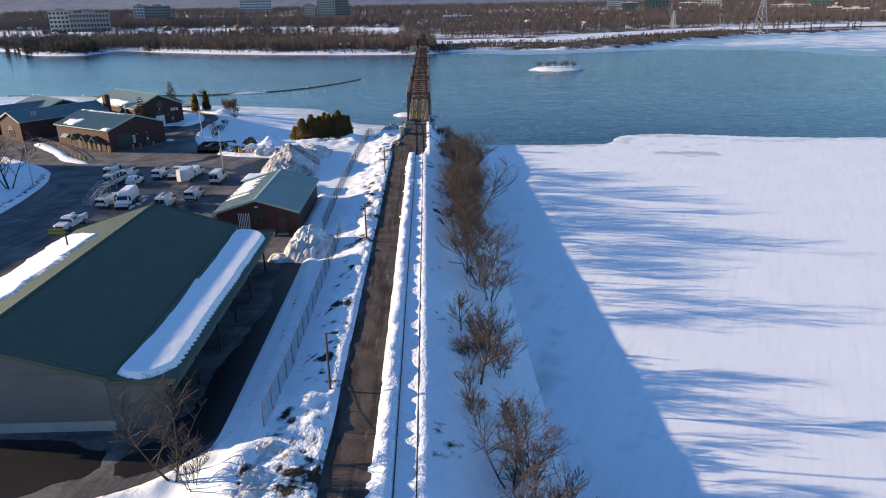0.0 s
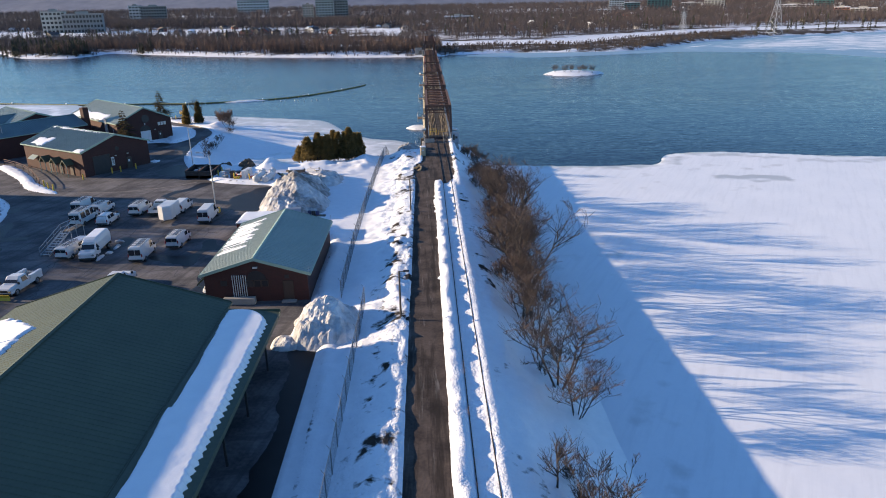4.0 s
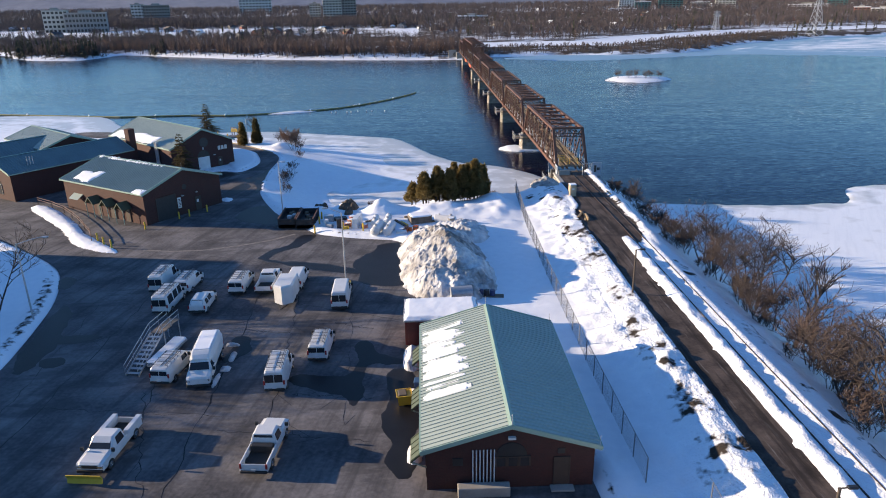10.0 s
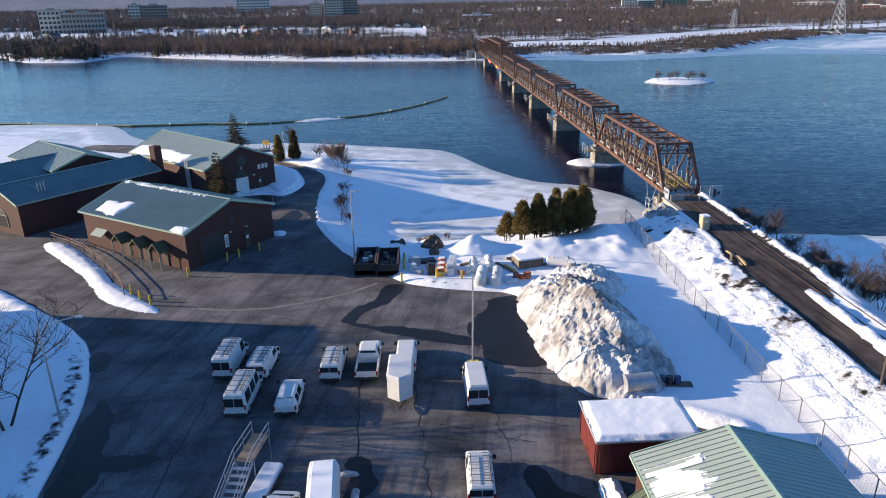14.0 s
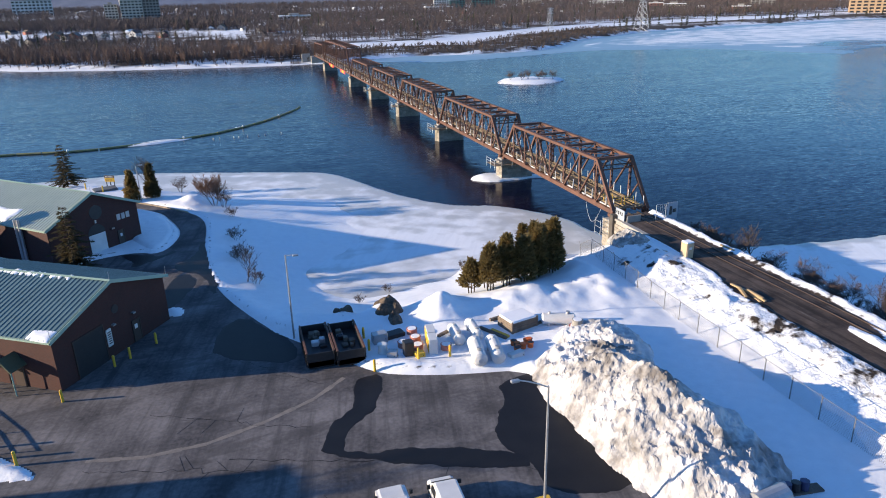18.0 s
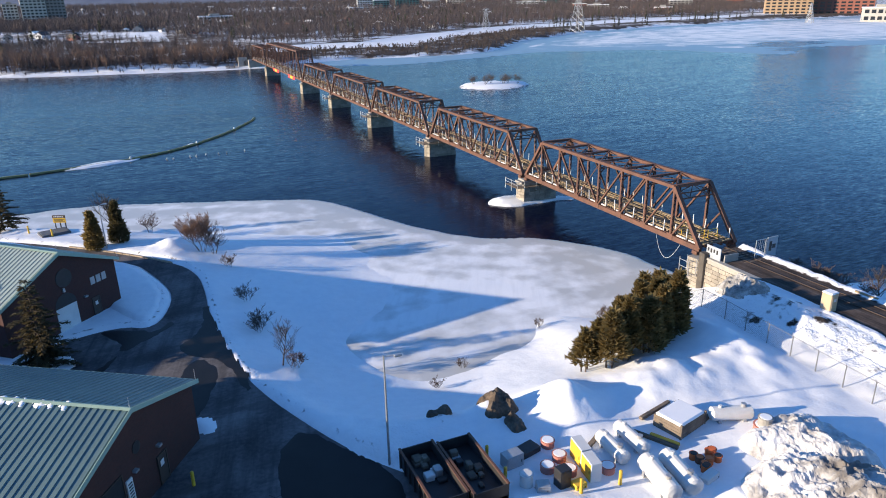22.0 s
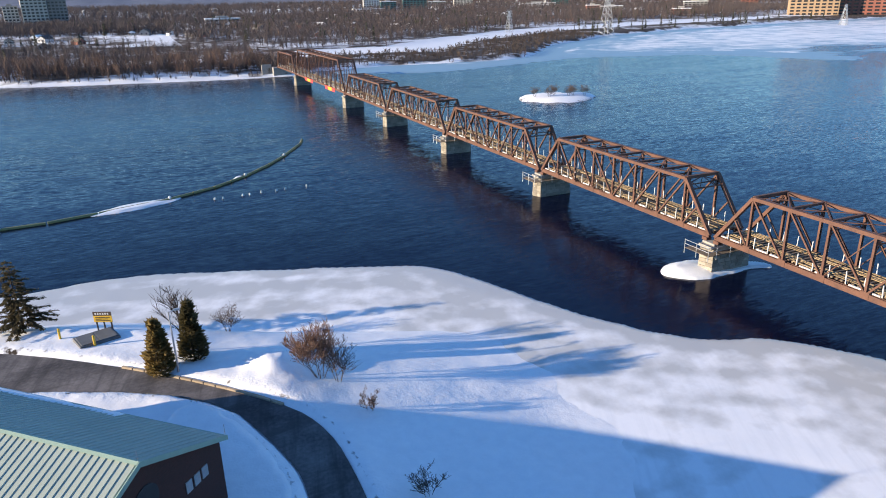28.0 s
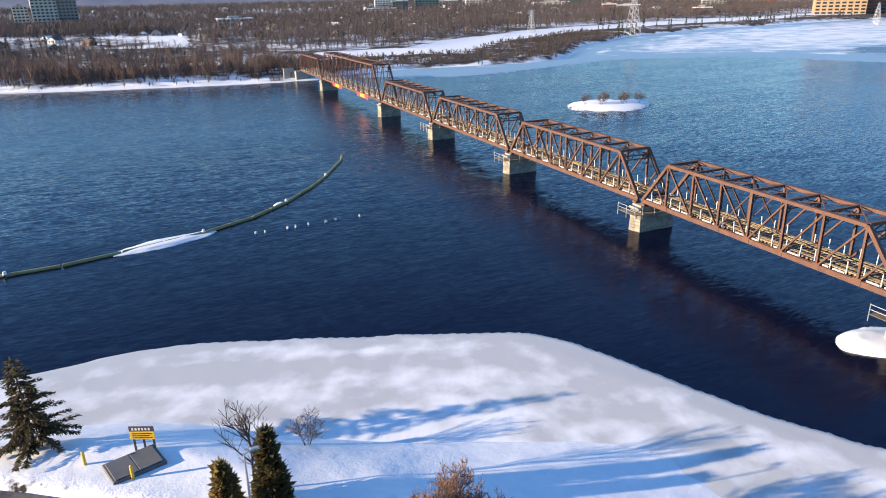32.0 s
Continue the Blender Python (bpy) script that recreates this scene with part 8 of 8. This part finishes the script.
for name, tpl, n, box, near, far, low, high, m, lab, seed, clear in (
        ("far_wood", tall, 9000, (-520, 10, 478, 760), 5, 150, 0.4, 1.05, WOOD, "brown leafless wood on the far river bank", 1, -0.5),
        ("far_wood", tall, 2600, (-300, 10, 478, 660), 4, 60, 0.5, 1.1, RUSTWOOD, "tall orange-brown leafless trees on the far bank", 11, -0.1),
        ("far_wood", distant, 5200, (-800, -20, 850, 1300), 400, 560, 0.9, 1.6, WOOD, "brown leafless wood beyond an open field", 8, -0.5),
        ("far_wood", tall, 5200, (20, 760, 560, 1000), 108, 300, 0.6, 1.2, WOOD, "brown leafless wood behind the far shore", 2, -0.4),
        ("far_brush", bush, 15000, (-480, 320, 478, 720), 1.0, 62, 0.4, 0.85, BRUSHWOOD, "dense brown brush along the far shore", 3, -0.7),
        ("far_wood", distant, 26000, (-900, 1200, 720, 1500), 200, 1100, 0.7, 1.3, WOOD, "leafless trees among far houses", 4, -0.3),
        ("far_wood", distant, 14000, (-1500, 2000, 1350, 3000), 300, 3400, 1.2, 2.3, WOOD, "grey-brown trees of a far town", 5, -0.5),
        ("far_conifer", ever, 520, (-480, 760, 600, 1200), 60, 800, 0.7, 1.7, FARGREEN, "scattered dark evergreens on the far bank", 6, 0.05),
        ("far_conifer", ever, 260, (300, 760, 620, 900), 6, 120, 0.7, 1.5, FARGREEN, "dark evergreens behind the far shore ice", 16, -0.2)):
    x, y, z, r = spots(n, *box, near, far, seed, clear)
    scatter(name, tpl, x, y, z, r.uniform(low, high, len(x)), seed + 50, m, lab, "woodland")
rs = np.random.RandomState(17)
gx_, gy_ = np.concatenate([rs.uniform(-345, -300, 60), rs.uniform(-300, -268, 50), rs.uniform(-236, -222, 14)]), np.concatenate([rs.uniform(553, 600, 60), rs.uniform(541, 575, 50), rs.uniform(566, 576, 14)])
scatter("far_conifer", ever, gx_, gy_, np.maximum(land_height(gx_[None], gy_[None])[0][0], -2.5), rs.uniform(0.6, 1.5, len(gx_)), 3, FARGREEN, "dark evergreen clump on a far spit", "woodland")


def far_building(x, y, rz, w, h, d, floors, cols, wall, label, roof=None):
    b = thing("far_building", x, y, max(z_at(x, y) - 1, -3.0), rz, label, "building", "far town blocks")
    part("wall", Shape().box(-w / 2, -d / 2, 0, w / 2, d / 2, h), wall, b)
    part("roof", Shape().box(-w / 2 - 0.6, -d / 2 - 0.6, h, w / 2 + 0.6, d / 2 + 0.6, h + 1.0), roof or CONCRETE, b)
    part("plant_room", Shape().box(-w * 0.18, -d * 0.2, h + 1, w * 0.14, d * 0.2, h + 3.8), CONCRETE, b)
    fh, cw = h / floors, w / cols
    pane = Shape().box(-cw * 0.32, -0.35, 0, cw * 0.32, 0.3, fh * 0.52).mesh("window", GLASS)
    for i in range(floors):
        for j in range(cols):
            again("window", pane, b, pose(-w / 2 + cw * (j + 0.5), -d / 2, fh * (i + 0.28)))
    return b


CREAM = mat("cream_wall", (0.5, 0.47, 0.42), (0.42, 0.4, 0.36), rough=0.8, scale=0.05, fine=0.6)
PALE = mat("pale_wall", (0.62, 0.62, 0.61), (0.52, 0.52, 0.52), rough=0.8, scale=0.05, fine=0.6)
REDBR = mat("far_red_brick", (0.3, 0.11, 0.08), (0.24, 0.09, 0.07), rough=0.85, scale=0.05, fine=0.6)
TANBR = mat("far_tan_brick", (0.42, 0.28, 0.17), (0.36, 0.24, 0.15), rough=0.85, scale=0.05, fine=0.6)
TEAL = mat("teal_glass", (0.06, 0.15, 0.15), (0.04, 0.11, 0.115), rough=0.25, scale=0.05, fine=0.6)
GREYW = mat("grey_wall", (0.25, 0.24, 0.235), (0.2, 0.195, 0.19), rough=0.8, scale=0.05, fine=0.6)
for x, y, w, h, rz, fl, co, m, lab in (
        (-517, 1011, 30, 29, 20, 5, 6, CREAM, "cream end of a long office block across the river"), (-477, 1011, 50, 25, 20, 4, 12, GREYW, "dark glazed office block with pale columns across the river"),
        (-577, 1453, 24, 34, 18, 6, 4, PALE, "pale office tower beside a glazed wing"), (-541, 1453, 48, 32, 18, 6, 10, GREYW, "grey glazed office wing across the river"),
        (-516, 2198, 93, 38, 12, 5, 10, PALE, "white flat block far off"), (-190, 1372, 34, 54, 8, 12, 6, CREAM, "tall cream apartment tower with balconies"), (-222, 1376, 20, 30, 8, 7, 4, CREAM, "lower cream wing of an apartment tower"),
        (-160, 1380, 26, 46, 8, 10, 5, GREYW, "grey apartment tower beside a cream one"), (54, 1150, 45, 9, -3, 2, 8, PALE, "long low pale hall across the river"),
        (480, 1794, 37, 38, -14, 8, 6, PALE, "pale tower block far off"), (499, 1725, 36, 22, -14, 5, 5, TEAL, "low teal glass office far off"), (565, 1725, 55, 30, -16, 7, 7, TEAL, "dark teal glass office tower"), (429, 1650, 62, 9, -13, 2, 8, PALE, "long pale podium far off"),
        (734, 1813, 48, 36, -21, 8, 6, CREAM, "cream tower block far off"), (855, 1646, 84, 12, -26, 3, 9, PALE, "white low hall far off"), (950, 1696, 42, 38, -28, 8, 5, TEAL, "teal glass tower far off"),
        (737, 1254, 24, 11, -29, 3, 4, REDBR, "red brick block far off"), (763, 1233, 40, 9, -31, 3, 6, CREAM, "cream apartment row far off"),
        (790, 824, 60, 50, -45, 12, 8, TANBR, "tall tan brick tower block"), (852, 793, 84, 56, -48, 13, 10, REDBR, "massive dark red brick tower"),
        (693, 616, 38, 14, -50, 2, 6, CREAM, "cream stone pavilion on the far shore"), (755, 2030, 50, 14, -20, 4, 6, GREYW, "grey office row far off"),
        (721, 1000, 26, 9, -35, 3, 4, REDBR, "red brick house block far off"), (1178, 1300, 33, 15, -42, 5, 4, REDBR, "red brick block far off"), (947, 1214, 43, 14, -38, 4, 6, GREYW, "grey low block far off")):
    far_building(x, y, rz, w, h, min(30, 0.5 * w + 8), fl, co, m, lab, CLEAN if h < 25 else None)


def house(x, y, rz, m, s=1.0, roof=None):
    b = thing("house", x, y, z_at(x, y) - 0.3, rz, "small far house with a dark gable roof" if roof else "small far house with a snowy gable roof", "house", "far houses")
    w, l, h, t = 4.2 * s, 5.5 * s, 3.4 * s, 6.0 * s
    part("wall", Shape().prism([(-w, -l, 0), (w, -l, 0), (w, -l, h), (0, -l, t), (-w, -l, h)], [(-w, l, 0), (w, l, 0), (w, l, h), (0, l, t), (-w, l, h)]), m, b)
    for sx in (-1, 1):
        part("roof", Shape().prism([(0, -l - 0.4, t + 0.3), (sx * (w + 0.5), -l - 0.4, h), (sx * (w + 0.5), -l - 0.4, h - 0.3), (0, -l - 0.4, t)], [(0, l + 0.4, t + 0.3), (sx * (w + 0.5), l + 0.4, h), (sx * (w + 0.5), l + 0.4, h - 0.3), (0, l + 0.4, t)]), roof or CLEAN, b)
    for k in (-1, 1):
        part("window", Shape().box(k * w * 0.5 - 0.6, -l - 0.06, 1.2, k * w * 0.5 + 0.6, -l + 0.1, 2.6), GLASS, b)


rnd = random.Random(41)
for k in range(34):
    x = rnd.uniform(-300, 600)
    y = rnd.uniform(720, 950) + 0.25 * max(x, 0)
    house(x, y, rnd.uniform(-40, 40), rnd.choice([CREAM, PALE, REDBR, GREYW]), rnd.uniform(0.8, 1.15), rnd.choice([None, DARK, OLDWOOD, DARK]))


def far_houses(n, x0, x1, y0, y1, seed, material, roof, label):
    """Many small gabled houses, too far to tell apart: walls, snowy roofs and dark windows in one mesh."""
    r = random.Random(seed)
    s, mats = Shape(), []
    for k in range(n):
        x, y = r.uniform(x0, x1), r.uniform(y0, y1)
        y += 0.25 * max(x, 0)
        z, a, q = z_at(x, y) - 0.5, r.uniform(-0.7, 0.7), r.uniform(0.7, 1.15)
        w, l, h, t = 4.2 * q, 5.5 * q, 3.6 * q, 6.0 * q

        def at(px, py, pz):
            return (x + px * math.cos(a) - py * math.sin(a), y + px * math.sin(a) + py * math.cos(a), z + pz)
        for e, over, mi in ((0.0, 0.0, 0), (0.4, 0.35, 1)):
            low = [at(*p) for p in ((-w, -l - e, h + over - 0.35 if mi else 0), (w, -l - e, h + over - 0.35 if mi else 0), (w + e, -l - e, h + over), (0, -l - e, t + over), (-w - e, -l - e, h + over))]
            high = [at(*p) for p in ((-w, l + e, h + over - 0.35 if mi else 0), (w, l + e, h + over - 0.35 if mi else 0), (w + e, l + e, h + over), (0, l + e, t + over), (-w - e, l + e, h + over))]
            s.prism(low, high)
            mats += [mi] * 7
        for px in (-0.5, 0.5):
            c = at(px * w, -l - 0.08, 1.3)
            s.box(c[0] - 0.7, c[1] - 0.15, c[2], c[0] + 0.7, c[1] + 0.15, c[2] + 1.6)
            mats += [2] * 6
    me = s.mesh("far_houses", material, solid=False)
    me.materials.append(roof)
    me.materials.append(GLASS)
    me.polygons.foreach_set("material_index", mats)
    tagged(new("far_houses", me), label, "houses", kind="stuff")


far_houses(34, -700, 900, 860, 1500, 61, CREAM, CLEAN, "cream houses with snowy roofs across the river")
far_houses(80, -700, 1000, 800, 1600, 62, GREYW, DARK, "grey houses with dark roofs across the river")
far_houses(70, -700, 1000, 800, 1600, 63, REDBR, OLDWOOD, "red brick houses with brown roofs across the river")
far_houses(130, -1300, 1800, 1500, 2700, 64, PALE, CLEAN, "pale low blocks of a distant town")
far_houses(150, -1300, 1800, 1500, 2700, 65, GREYW, OLDWOOD, "grey low blocks of a distant town")


def lattice_tower(x, y, h, half, label):
    t = thing("transmission_tower", x, y, z_at(x, y) - 0.5, 20, label, "pylon", "pylons")
    n = 7
    for sx in (-1, 1):
        for sy in (-1, 1):
            part("leg", Shape().beam((sx * half, sy * half, 0), (sx * half * 0.14, sy * half * 0.14, h), 0.32, 0.32), GALV, t)
    for k in range(n):
        a, b = half * (1 - 0.86 * k / n), half * (1 - 0.86 * (k + 1) / n)
        z0, z1 = h * k / n, h * (k + 1) / n
        for p, q in (((-a, -a), (b, -b)), ((a, -a), (-b, -b)), ((-a, a), (b, b)), ((a, a), (-b, b)), ((-a, -a), (-b, b)), ((a, -a), (b, b))):
            part("brace", Shape().beam((*p, z0), (*q, z1), 0.2, 0.2), GALV, t)
    for z in (0.74, 0.86, 0.97):
        part("cross_arm", Shape().beam((-4.5, 0, h * z), (4.5, 0, h * z), 0.3, 0.3).beam((-4.5, 0, h * z), (0, 0, h * z + 1.6), 0.15, 0.15).beam((4.5, 0, h * z), (0, 0, h * z + 1.6), 0.15, 0.15), GALV, t)


lattice_tower(325, 655, 36, 5.5, "grey lattice transmission tower by the far shore")
lattice_tower(262, 720, 20, 3.0, "small grey lattice tower behind the shore")
lattice_tower(612, 640, 24, 4.0, "grey lattice tower at the far shore")
# hills at the end of the view, air haze painted into their blue-grey
HAZY_HILL = mat("hazy_hills", (0.12, 0.145, 0.2), (0.2, 0.22, 0.27), rough=0.95, scale=0.012, fine=0.05, bump=0)
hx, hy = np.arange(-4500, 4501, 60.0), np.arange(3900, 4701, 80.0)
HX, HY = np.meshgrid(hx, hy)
tagged(sheet("backdrop", hx, hy, 10 + (150 + 70 * fbm(HX, HY, 1100, 4, 5)) * ease(3900, 4700, HY), HAZY_HILL), "wooded hills on the horizon, painted blue-grey with haze", "hills", kind="structure")
# unseen block west of the yard, out beyond the trees, added to shade it
west = gable_house("works_block", -110.0, 8.0, 0, 18.0, 108.0, 11.6, 14.0, BRICK, "long unseen brick block added to shade the yard from the west", ribs=False)
